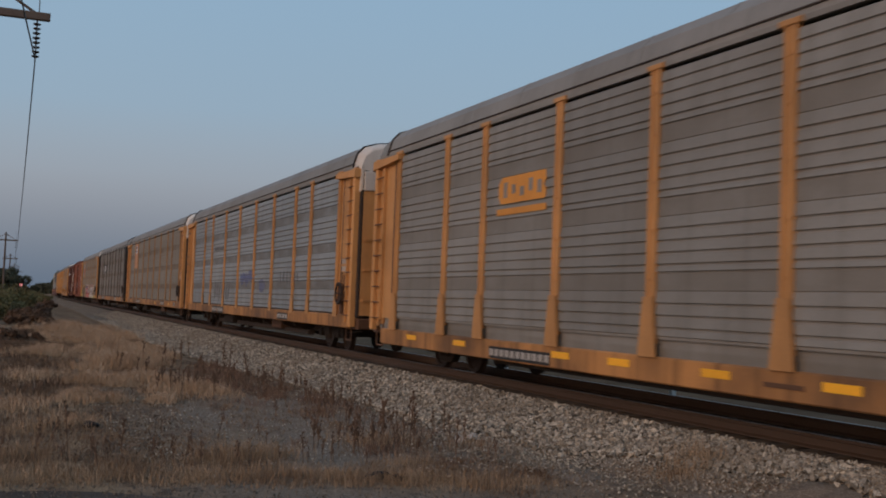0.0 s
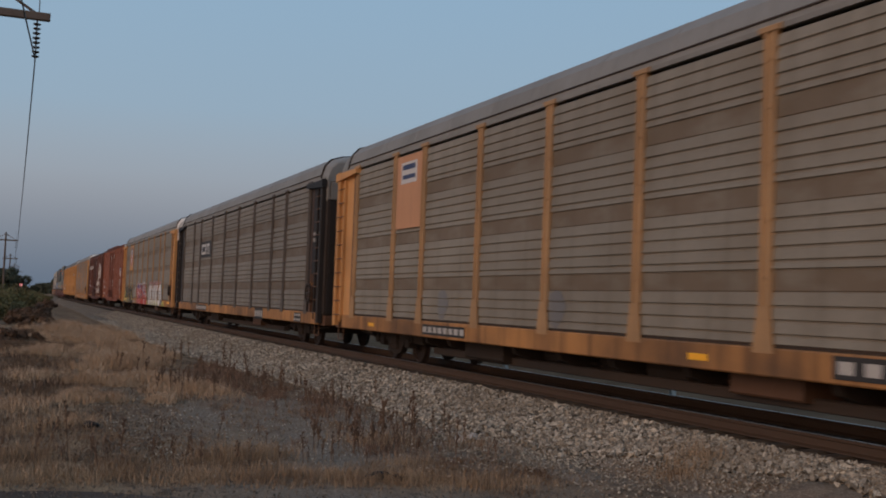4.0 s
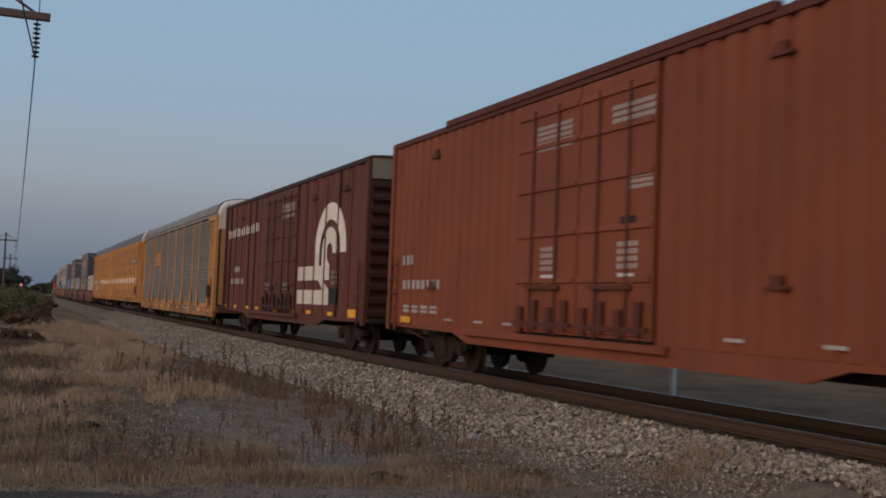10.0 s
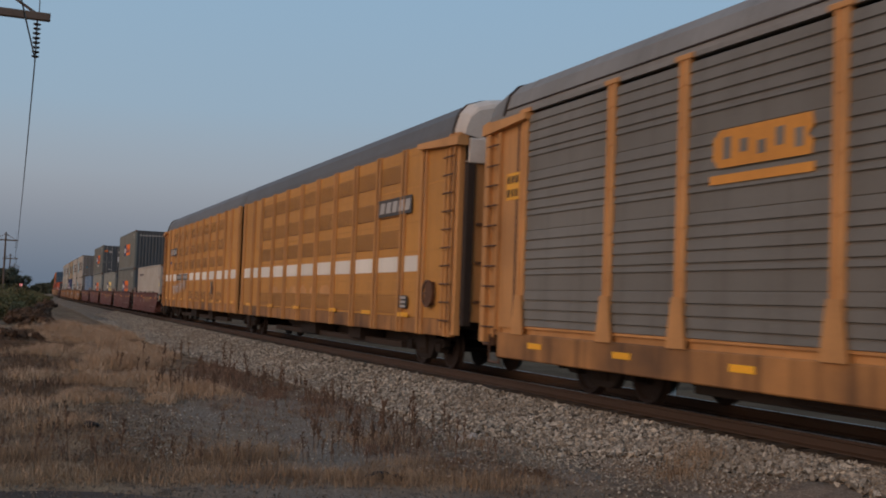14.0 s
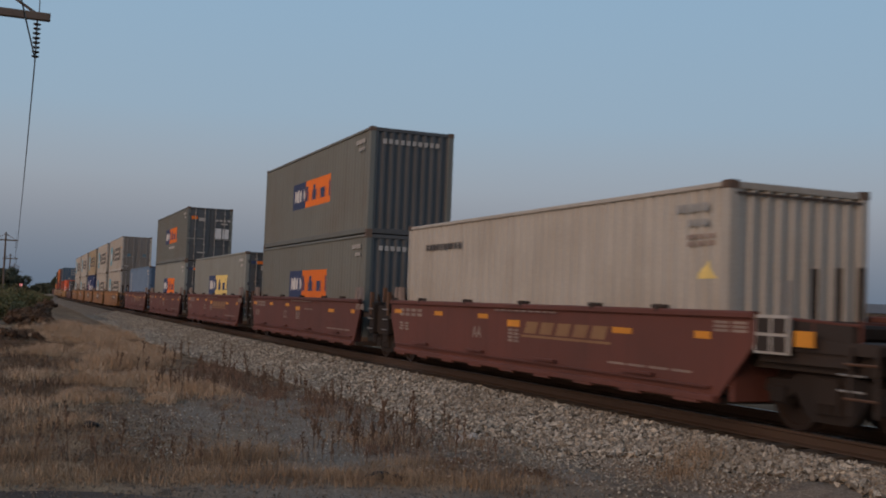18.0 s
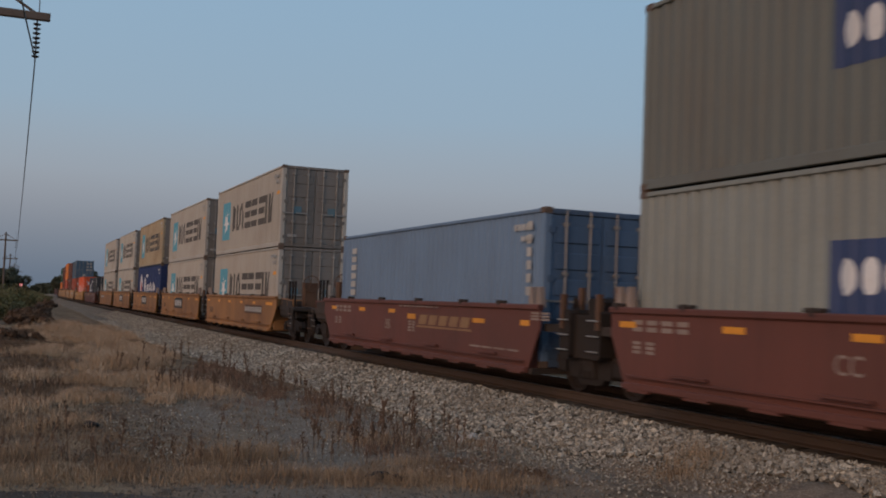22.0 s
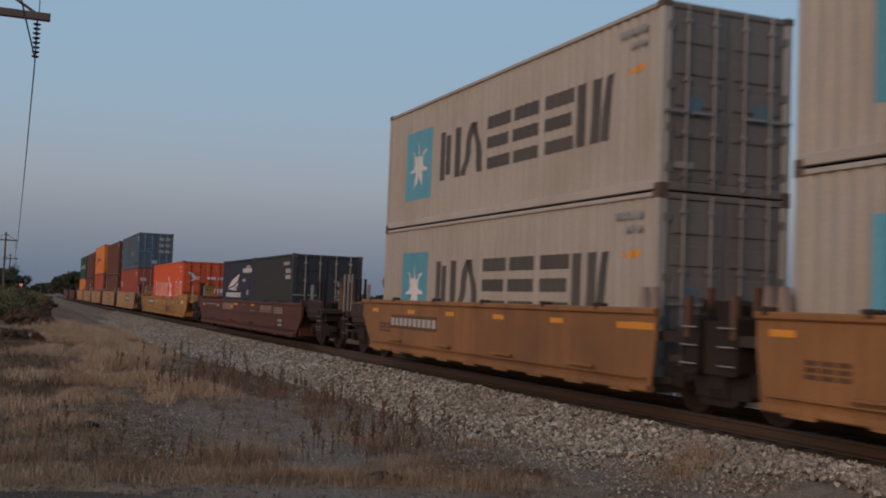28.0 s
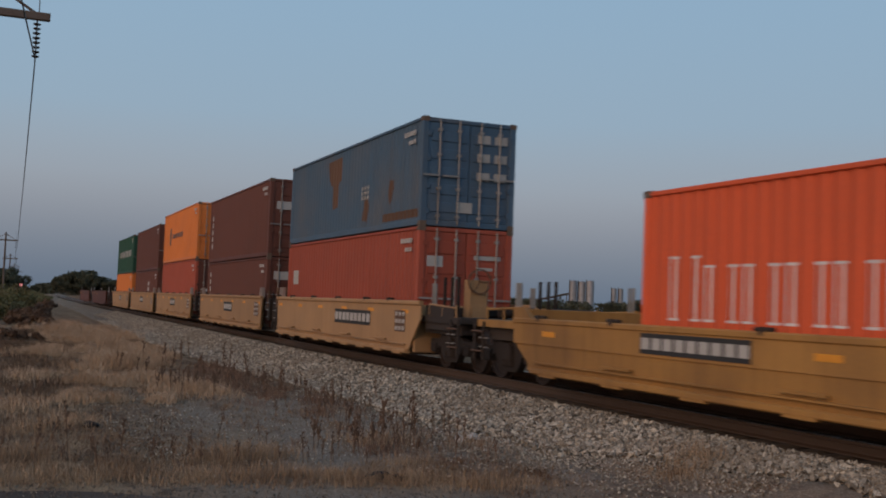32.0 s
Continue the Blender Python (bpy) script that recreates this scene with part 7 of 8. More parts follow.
    g.add([(6.097, -0.95, 2.3), (6.097, -0.7, 2.28), (6.097, -0.45, 2.0), (6.097, -0.2, 1.85), (6.097, -0.6, 1.95)], [(0, 1, 2, 3, 4)])
    g.add([(6.097, -0.9, 1.75), (6.097, -0.55, 2.0), (6.097, -0.15, 2.1), (6.097, -0.5, 1.9)], [(0, 1, 2, 3)])
    part("door_emblem", g, SPRAY_WHITE, C12)
    # rust patches and numbers on the worn blue box
    for poly in ([(-1.75, 2.3), (-0.45, 2.35), (-0.5, 1.7), (-0.75, 1.5), (-0.7, 0.9), (-1.2, 0.85), (-1.3, 1.5), (-1.7, 1.75)], bubble(1.9, 0.6, 0.25, 0.4, 12, 0.4, 33), rect(3.3, 6.0, 0.22, 0.42), bubble(3.9, 1.0, 0.2, 0.3, 10, 0.4, 34)):
        decal("rust_patch", C13T, [poly], RUST_PATCH, y, "brown rust patch")
    marks(C13T, 1.5, 2.2, 0.9, 1.3, y, 3, 3, MARK_WHITE, 0.5)
    g = Geo()
    for yy in (0.2, 0.65):
        for z in (2.05, 1.6, 1.15):
            g.box(6.092, 6.097, yy, yy + 0.33, z, z + 0.2)
    g.box(6.092, 6.097, -0.3, 0.1, 0.35, 0.6)
    part("door_notice", g, MARK_WHITE, C13T)
    plate("notice", C13, -5.4, -4.8, 1.55, 2.0, y, MARK_WHITE)
    part("door_notice", Geo().box(6.092, 6.097, -1.0, -0.6, 1.95, 2.2).box(6.092, 6.097, 0.2, 0.9, 2.15, 2.25).box(6.092, 6.097, 0.3, 0.7, 1.9, 1.97), MARK_WHITE, C13)
    for c in (C14, C14T):
        part("door_lettering", Geo().box(6.092, 6.097, -0.95, -0.3, 1.75, 2.05).box(6.092, 6.097, 0.1, 0.7, 0.6, 0.9), MARK_WHITE, c)
        marks(c, -5.6, -5.2, 0.6, 2.2, y, 5, 1, MARK_WHITE, 0.6)
    marks(C15T, -2.8, 1.2, 1.3, 1.7, y, 1, 6, BLOCK_GREY, 0.6)
    decal("emblem", C15T, [bubble(-3.5, 1.5, 0.35, 0.55, 12, 0.1, 5)], BLOCK_GREY, y)
    part("door_notice", Geo().box(6.092, 6.097, -0.9, -0.2, 0.9, 1.4).box(6.092, 6.097, 0.3, 0.8, 1.9, 2.2), MARK_WHITE, C15)
    marks(C16, 1.0, 2.4, 0.8, 1.9, y, 3, 1, MARK_WHITE, 0.6)
    part("door_notice", Geo().box(6.092, 6.097, -0.9, -0.3, 1.3, 1.9), MARK_WHITE, C16)
    marks(C17T, -4.4, 4.6, 1.2, 1.9, y, 1, 8, MARK_WHITE, 0.5)
    part("roof_bow", Geo().box(6.086, 6.092, -1.1, 1.1, 2.7, 2.74), HOSE_STEEL, C1)


container_marks()


def well_marks():
    y = -1.4405
    for i, car in enumerate(WELLS[:5]):
        if i in (0, 2, 4):
            decal("emblem", car, [rect(0.6 + 0.58 * k, 1.05 + 0.58 * k, 0.97, 1.18, 0.10) for k in range(5)] + [rect(0.5, 3.55, 0.90, 0.94)], FADED_TAN, y, "faded tan slanted block emblem")
        else:
            marks(car, 0.9, 1.9, 1.1, 1.16, y, 1, 3, FADED_WHITE, 0.8)
        marks(car, -5.9, -4.4, 1.12, 1.32, y, 2, 4, FADED_WHITE, 0.7)
        marks(car, -5.9, -5.2, 0.80, 1.0, y, 3, 2, FADED_WHITE, 0.6)
        text("AA CC DD CC BB".split()[i], 0.33, FADED_WHITE, car, -1.45, 0.80, y)
        plate("reflector", car, -0.09, 0.42, 1.07, 1.19, y, DULL_TAPE)
        marks(car, -0.07, 0.42, 0.78, 1.04, y, 4, 2, FADED_WHITE, 0.7)
        plate("reflector", car, 3.6, 4.15, 1.09, 1.18, y, DULL_TAPE)
        plate("reflector", car, 5.71, 6.06, 1.10, 1.20, y, DULL_TAPE)
        marks(car, 6.09, 6.85, 1.20, 1.36, y, 3, 2, FADED_WHITE, 0.8)
        marks(car, 3.45, 5.7, 0.61, 0.66, y, 1, 4, FADED_WHITE, 0.85)
        marks(car, -0.6, 1.9, 1.34, 1.38, -1.4905, 1, 9, FADED_WHITE, 0.7)
    plate("side_box", WELLS[0], 6.93, 7.57, 0.97, 1.45, -1.40, MARK_WHITE, "pale frame with dark openings", t=0.03)
    for x0 in (6.98, 7.28):
        for z0, z1 in ((1.00, 1.19), (1.23, 1.41)):
            plate("opening", WELLS[0], x0, x0 + 0.24, z0, z1, -1.432, BLACK_STEEL, t=0.01)
    plate("reflector", WELLS[0], 7.64, 7.98, 1.08, 1.27, -1.40, DULL_TAPE)
    for i, car in enumerate(WELLS[5:10]):
        if i in (1, 2, 3):
            p = plate("placard", car, -1.25, 1.4, 0.70, 1.25, y, MARK_BLACK, "black placard with pale blocks")
            decal("emblem", p, [rect(-1.05 + 0.58 * k, -0.6 + 0.58 * k, 0.82, 1.13, 0.06) for k in range(4)], MARK_WHITE, y - 0.012)
        else:
            x = -4.8 if i == 4 else 1.9
            plate("number_strip", car, x, x + 2.9, 0.82, 1.14, y, RUST_PATCH, "number strip with pale bars", (1, 10, 0.7))
        plate("reflector", car, 5.4, 6.4, 1.17, 1.27, y, DULL_TAPE)
        marks(car, -5.6, -4.8, 0.7, 0.95, y, 3, 3, RUST_PATCH, 0.8)
    for i, car in enumerate(WELLS[10:15]):
        a = 0.35 if i == 0 else -0.6
        plate("placard", car, a, a + (3.1 if i == 0 else 1.7), 0.82, 1.20, y, MARK_BLACK, "black placard with white blocks", (1, 9 if i == 0 else 4, 0.75))
        plate("notice", car, 5.3, 6.0, 0.75, 1.25, y, RUST_PATCH, "", (3, 3, 0.6))
    y = -1.4665
    marks(W11, -7.4, -4.4, 1.02, 1.12, y, 1, 9, FADED_WHITE, 0.6)
    decal("faded_lettering", W11, [rect(-3.5 + 0.3 * k, -3.3 + 0.3 * k, 0.90, 1.17) for k in range(7)], FADED_WHITE, y, "faded pale block lettering")
    plate("reflector", W11, -1.2, -0.45, 1.10, 1.17, y, DULL_TAPE)
    marks(W11, 0.3, 0.93, 1.12, 1.17, y, 1, 3, FADED_WHITE, 0.9)
    plate("reflector", W11, 2.0, 2.6, 1.10, 1.17, y, DULL_TAPE)
    marks(W11, 1.9, 2.75, 0.90, 0.95, y, 1, 3, FADED_WHITE, 0.9)
    decal("faded_emblem", W11, [rect(3.6 + 0.34 * k, 3.85 + 0.34 * k, 0.98, 1.15, 0.05) for k in range(5)] + [rect(3.5, 5.3, 0.92, 0.95)], FADED_WHITE, y, "faded pale block emblem")
    marks(W11, 5.6, 7.0, 0.90, 1.12, y, 3, 1, FADED_WHITE, 0.9)
    plate("placard", W11, 6.2, 6.8, 0.45, 0.75, -1.4405, MARK_BLACK, "", (2, 2, 0.7))
    plate("placard", W12, -5.5, -3.0, 0.82, 1.12, y, MARK_BLACK, "black placard with white blocks", (1, 9, 0.75))
    decal("faded_emblem", W12, [rect(2.2 + 0.5 * k, 2.5 + 0.5 * k, 0.45, 0.76) for k in range(4)], RUST_PATCH, -1.4405, "faded brown block emblem")
    plate("placard", W12, 6.6, 7.1, 0.82, 1.12, y, MARK_BLACK, "", (2, 2, 0.7))
    plate("reflector", W12, 8.0, 8.6, 0.95, 1.13, y, REFLECTOR)
    for car, d in ((W11, 1), (W12, 1), (WELLS[10], 1), (WELLS[5], 1), (WELLS[4], -1), (WELLS[9], -1)):
        half = {W11: 9.35, W12: 9.7}.get(car, 6.95)
        mat = {W11: BROWN_WELL, W12: WELL_MUSTARD, WELLS[10]: WELL_PALE, WELLS[5]: WELL_YELLOW, WELLS[4]: MAROON, WELLS[9]: WELL_YELLOW}[car]
        x = d * (half + (1.95 if car is W11 else 0.33 if car is WELLS[9] else 1.2))
        g = Geo().lathe([(-0.014, 0.28), (0.014, 0.28), (0.014, 0.25), (-0.014, 0.25), (-0.014, 0.28)], 24, (x, -0.55, 1.95), "x")
        for a in (0, 2.1, 4.2):
            g.rod((x, -0.55, 1.95), (x, -0.55 + 0.27 * math.cos(a), 1.95 + 0.27 * math.sin(a)), 0.012, 5)
        part("hand_brake_wheel", g, RUST_STEEL, car)
        part("brake_stand", Geo().box(x - d * 0.17 - 0.13, x - d * 0.17 + 0.13, -0.80, -0.30, 1.1, 1.98, 0.05).box(x - d * 0.17 - 0.18, x - d * 0.17 + 0.18, -0.72, -0.38, 1.1, 1.4, 0.04), mat if car in (W12, WELLS[10]) else RUST_STEEL, car)

    for x in (-8.75, -9.1, -9.45):
        part("end_post", Geo().box(x - 0.022, x + 0.022, -1.222, -1.178, 1.12, 2.17, 0.006), GALV_ROD, WELLS[9], "pale painted post")


well_marks()


# ---- roads and marker posts ----
def asphalt_material(name, base, speck):
    m, n, l, p = node_mat(name)
    co = n.new("ShaderNodeTexCoord").outputs["Object"]
    v = n.new("ShaderNodeTexVoronoi")
    v.inputs["Scale"].default_value = 60
    l.new(co, v.inputs["Vector"])
    col = mix_node(n, l, ramp_node(n, l, v.outputs["Color"], 0.2, 0.95), base, speck)
    col = mix_node(n, l, ramp_node(n, l, noise_node(n, l, co, 0.7, 5), 0.4, 0.8), col, tuple(0.6 * c for c in base))
    l.new(col, p.inputs["Base Color"])
    p.inputs["Roughness"].default_value = 0.95
    p.inputs["Specular IOR Level"].default_value = 0.05
    bump = n.new("ShaderNodeBump")
    bump.inputs["Strength"].default_value, bump.inputs["Distance"].default_value = 0.8, 0.015
    l.new(v.outputs["Distance"], bump.inputs["Height"])
    l.new(bump.outputs[0], p.inputs["Normal"])
    return m


ASPHALT = asphalt_material("old_asphalt", (0.088, 0.068, 0.058), (0.19, 0.150, 0.125))
PALE_GRAVEL = asphalt_material("pale_gravel_road", (0.185, 0.100, 0.055), (0.27, 0.155, 0.09))


def slab(name, outline, z0, z1, material, label, category):
    g = Geo().prism(outline, z0, z1, "z")
    return tagged(new(name, g.mesh(name, material)), label, category, "", "structure")


r = random.Random(21)
edge = []
for k in range(74):
    y = -30 + 0.51 * k
    edge.append((-11.38 + 0.30 * max(0, y) + 0.16 * r.uniform(-1, 1), y))
slab("road", [(-3.5, -30), (-3.0, 7.2)] + edge[::-1], GROUND - 0.1, GROUND + 0.03, ASPHALT, "dark worn asphalt road with a crumbling edge", "road")

g = Geo()
for i in range(100):
    x0, x1 = -400 + 5 * i, -395 + 5 * i
    a0, a1 = track_y(x0), track_y(x1)
    g.add([(x0, a0 + 4.2, GROUND + 0.03), (x1, a1 + 4.2, GROUND + 0.03), (x1, a1 + 14.5, GROUND + 0.06), (x0, a0 + 14.5, GROUND + 0.06)], [(0, 1, 2, 3)])
tagged(new("gravel_road", g.mesh("gravel_road", PALE_GRAVEL)), "pale grey gravel road on the far side of the track", "road", "", "structure")

POST_WHITE = paint("white_marker_post", (0.6, 0.58, 0.55), (0.3, 0.26, 0.22), 0.3)
for x in (-19.42, -27.65):
    g = Geo().box(x - 0.06, x + 0.06, track_y(x) + 3.24, track_y(x) + 3.36, GROUND - 0.1, 0.27, 0.015)
    tagged(new("marker_post", g.mesh("marker_post", POST_WHITE)), "short white marker post beside the track", "post", "marker posts")

# ---- dry grass and weeds ----
def leaf_material(name, a, b, c):
    m, n, l, p = node_mat(name)
    geo = n.new("ShaderNodeNewGeometry")
    co = n.new("ShaderNodeTexCoord").outputs["Object"]
    col = mix_node(n, l, geo.outputs["Random Per Island"], a, b)
    col = mix_node(n, l, ramp_node(n, l, noise_node(n, l, co, 1.2, 4), 0.4, 0.7), col, c)
    l.new(col, p.inputs["Base Color"])
    p.inputs["Roughness"].default_value = 0.9
    p.inputs["Specular IOR Level"].default_value = 0.1
    return m


STRAW = leaf_material("dry_straw", (0.35, 0.245, 0.16), (0.58, 0.435, 0.30), (0.32, 0.21, 0.13))
LITTER = leaf_material("dark_litter", (0.085, 0.058, 0.040), (0.19, 0.13, 0.087), (0.11, 0.07, 0.047))
DULL_STRAW = leaf_material("dull_straw", (0.255, 0.182, 0.118), (0.47, 0.35, 0.235), (0.24, 0.16, 0.10))
THATCH = leaf_material("brown_thatch", (0.155, 0.103, 0.068), (0.31, 0.22, 0.143), (0.14, 0.09, 0.06))
WEED = leaf_material("dead_weed_stalk", (0.085, 0.058, 0.043), (0.185, 0.125, 0.088), (0.12, 0.078, 0.055))
SHRUB = leaf_material("red_brown_dead_shrub", (0.115, 0.074, 0.055), (0.235, 0.155, 0.112), (0.15, 0.095, 0.068))
BUSH_GREEN = leaf_material("bush_leaf", (0.085, 0.090, 0.040), (0.17, 0.165, 0.075), (0.145, 0.11, 0.064))
TREE_GREEN = leaf_material("tree_leaf", (0.040, 0.046, 0.028), (0.085, 0.088, 0.055), (0.065, 0.060, 0.042))
DRY_BUSH = leaf_material("dry_bush_leaf", (0.085, 0.055, 0.038), (0.19, 0.125, 0.085), (0.10, 0.062, 0.042))
BARK = paint("bark", (0.09, 0.07, 0.052), (0.05, 0.04, 0.03), 0.5, 0.9)


def blades(name, pos, height, width, lean, material, seed, label, category):
    """Blades of grass in one mesh: pos (n, 3), height (n)."""
    rng = np.random.default_rng(seed)
    n = len(pos)
    a = rng.uniform(0, 2 * math.pi, n)
    d = np.stack([np.cos(a), np.sin(a), np.zeros(n)], 1)
    b = rng.uniform(0, 2 * math.pi, n)
    out = np.stack([np.cos(b), np.sin(b), np.zeros(n)], 1) * (np.abs(rng.normal(0, lean, n)) * height)[:, None]
    w = (width * rng.uniform(0.6, 1.3, n))[:, None]
    up = np.array([0, 0, 1.0])
    h = height[:, None]
    v = np.stack([pos - d * w, pos + d * w, pos + up * h * 0.55 + out * 0.35 - d * w * 0.75, pos + up * h * 0.55 + out * 0.35 + d * w * 0.75, pos + up * h * np.clip(1 - lean * 0.4, 0.5, 1) + out], 1).reshape(-1, 3)
    o = 5 * np.arange(n)
    quads = np.stack([o, o + 1, o + 3, o + 2], 1).tolist()
    tris = np.stack([o + 2, o + 3, o + 4], 1).tolist()
    me = bpy.data.meshes.new(name)
    me.from_pydata(v.tolist(), [], quads + tris)
    me.materials.append(material)
    return tagged(new(name, me), label, category, "", "stuff")


def lay(x, y):
    """Points on the ground."""
    return np.stack([x, y, np.array([max(ground_z(a, b), bed_z(b - track_y(a))) - 0.01 for a, b in zip(x, y)])], 1)


def grass():
    rng = np.random.default_rng(4)
    # low brown thatch over the open ground
    parts_x, parts_y, hh = [], [], []

    def patch(cx, cy, rx, ry, n, h):
        q = rng.normal(0, 0.5, (n, 2))
        parts_x.append(cx + q[:, 0] * rx)
        parts_y.append(cy + q[:, 1] * ry)
        hh.append(h * rng.uniform(0.25, 1.2, n) ** 1.2)

    def done(name, material, width, lean, seed, label, clump=0):
        x, y, h = np.concatenate(parts_x), np.concatenate(parts_y), np.concatenate(hh)
        if clump:
            # growth stands in scruffy islands with bare soil between
            f = np.array([clump * (noise.noise((a * 0.55, b * 1.1, 7)) + 0.7 * noise.noise((a * 1.7, b * 2.6, 2))) for a, b in zip(x, y)])
            on = f > rng.uniform(-0.22, 0.12, len(f))
            x, y, h = x[on], y[on], (h * (0.75 + np.clip(f, 0, 0.7)))[on]
        edge_d = np.array([verge(a) - 0.1 if a < -16 else 2.0 for a in x])
        keep = (y < TRACK_Y + BEND * x * x - edge_d)
        x, y, h = x[keep], y[keep], h[keep]
        blades(name, lay(x, y), h, width, lean, material, seed, label, "grass")
        parts_x.clear(), parts_y.clear(), hh.clear()

    for k in range(460):
        u = rng.uniform()
        x = -13 - 48 * u ** 1.6
        lim = 2.6 + 0.10 * (-13 - x)
        patch(x, rng.uniform(-1.2, lim), 0.8 + 0.02 * -x, 0.6 + 0.015 * -x, 150, rng.uniform(0.03, 0.085) + 0.0022 * -x)
    for k in range(90):
        x = -12.6 - 13 * rng.uniform() ** 1.3
        patch(x, rng.uniform(3.0, 7.4), 0.5, 0.4, 26, rng.uniform(0.05, 0.12))
    # a brown seam of litter along the foot of the ballast
    for k in range(120):
        x = -10 - 30 * rng.uniform() ** 1.5
        patch(x, TRACK_Y + BEND * x * x - 3.15 - abs(rng.normal(0, 0.22)), 0.7, 0.2, 90, rng.uniform(0.04, 0.13))
    for k in range(40):
        x = rng.uniform(-14.5, -10.2)
        patch(x, rng.uniform(4.5, 7.2), 0.35, 0.3, 70, rng.uniform(0.04, 0.12))
    for k in range(110):
        patch(rng.normal(-16.2, 2.0), rng.normal(5.3, 0.9), 0.4, 0.3, 60, rng.uniform(0.04, 0.14))
    for k in range(60):
        patch(rng.normal(-23.5, 2.6), rng.normal(4.9, 0.6), 0.5, 0.35, 60, rng.uniform(0.06, 0.18))
    # bare litter on the near end of the shoulder
    for k in range(90):
        patch(rng.uniform(-12.2, -9.4), rng.uniform(6.7, 8.25), 0.3, 0.22, 90, rng.uniform(0.03, 0.10))
    done("thatch", THATCH, 0.0055, 1.1, 5, "low brown dead grass over the ground", 1)
    # dark stubble in the hollows between
    for k in range(330):
        x = -13.2 - 34 * rng.uniform() ** 1.3
        patch(x, rng.uniform(-1.2, 2.6 + 0.10 * (-13 - x)), 0.8 + 0.02 * -x, 0.5 + 0.012 * -x, 110, rng.uniform(0.03, 0.09) + 0.002 * -x)
    done("dark_litter", LITTER, 0.007, 1.2, 35, "dark brown stubble between the grass", -1)
    # red-brown dead shrubs in a ragged belt along the gravel
    for k in range(70):
        u = rng.uniform()
        x = -17 - 17 * u
        patch(x, 5.6 - 0.02 * (x + 24) + rng.normal(0, 0.55), 0.55, 0.28, 60, rng.uniform(0.10, 0.34))
    for k in range(15):
        patch(rng.normal(-23.6, 1.6), rng.normal(4.7, 0.35), 0.5, 0.25, 60, rng.uniform(0.15, 0.38))
    for k in range(30):
        patch(rng.normal(-14.2, 0.8), rng.normal(5.6, 0.7), 0.35, 0.25, 55, rng.uniform(0.08, 0.24))
    done("dead_shrubs", SHRUB, 0.0045, 0.55, 45, "red-brown dead shrubs along the ballast foot")
    for k in range(170):
        x = -22 - 34 * rng.uniform() ** 1.2
        patch(x, rng.uniform(-1.0, 2.0), 0.9, 0.5, 130, rng.uniform(0.05, 0.16) + 0.002 * -x)
    done("dark_litter", LITTER, 0.006, 0.9, 25, "dark brown matted dead growth in the field")
    # straw: the strip along the road and the pale clumps
    for k in range(150):
        y = rng.uniform(-0.6, 6.0)
        patch(-12.0 - rng.uniform(0, 1.0) + 0.25 * max(y, 0), y, 0.35, 0.32, 80, rng.uniform(0.05, 0.27))
    done("straw_grass", DULL_STRAW, 0.0026, 0.75, 16, "dull straw-coloured grass along the road edge")
    for k in range(150):
        y = rng.uniform(-0.8, 6.5)
        patch(-12.2 - rng.uniform(0, 1.6) + 0.25 * max(y, 0), y, 0.3, 0.25, 60, rng.uniform(0.04, 0.22))
    done("road_edge_stubble", THATCH, 0.0034, 0.9, 17, "brown stubble mixed into the roadside grass")
    clumps = ((-30.2, 3.2, 1.3, 0.8, 900, 0.62), (-31.5, 3.9, 1.6, 0.8, 500, 0.45), (-29, 2.3, 1.4, 0.7, 350, 0.35), (-48, 4.6, 3.5, 1.2, 900, 0.55), (-53, 2.9, 3.0, 1.0, 900, 0.8),
                                 (-44, 3.4, 2.5, 1.2, 500, 0.5), (-38, 4.6, 2.2, 1.0, 450, 0.45), (-23.4, 3.5, 0.9, 0.5, 420, 0.42), (-23.0, 4.1, 0.8, 0.45, 300, 0.36), (-24.5, 2.5, 1.0, 0.5, 300, 0.34),
                                 (-13.2, 2.7, 0.45, 0.5, 320, 0.34), (-13.4, 3.2, 0.4, 0.5, 260, 0.30), (-10.95, 8.25, 0.42, 0.42, 330, 0.40), (-11.6, 8.4, 0.4, 0.3, 160, 0.28), (-10.7, 7.6, 0.4, 0.4, 110, 0.25), (-14.2, 6.5, 0.7, 0.4, 200, 0.20),
                                 (-14.6, 5.2, 0.8, 0.8, 260, 0.26), (-16.5, 0.6, 1.2, 0.8, 260, 0.26), (-19.5, 0.4, 1.5, 0.9, 260, 0.3), (-17.4, 1.2, 0.7, 0.4, 160, 0.22), (-26, 0.7, 2.0, 0.9, 350, 0.32), (-35, 1.4, 3.0, 1.2, 500, 0.4),
                                 (-13.6, 0.3, 0.6, 0.6, 260, 0.28), (-12.6, 4.9, 0.3, 0.6, 160, 0.22), (-62, 3.4, 3, 1.2, 500, 0.7))
    for cx, cy, rx, ry, n, h in clumps:
        if cx > -17:
            patch(cx, cy, rx, ry, int(n * 3), h)
    done("straw_grass", DULL_STRAW, 0.0026, 0.6, 26, "dull straw-coloured grass tufts near the road")
    for cx, cy, rx, ry, n, h in clumps:
        if cx < -17:
            patch(cx, cy, rx, ry, int(n * 2.6), h)
    # rounded tussocks in the open field
    spots = [(-47.5, 3.3), (-43.2, 4.6), (-30.2, 3.7), (-30.8, 3.3), (-31.2, 3.9), (-24.7, 3.7), (-22, 3.75), (-32.5, 2.9), (-39.4, 5.2), (-44, 3.9), (-50, 3.6), (-52, 4.2), (-49, 4.9), (-25.2, 3.2), (-22.6, 4.2), (-36, 4.4), (-34, 4.9)]
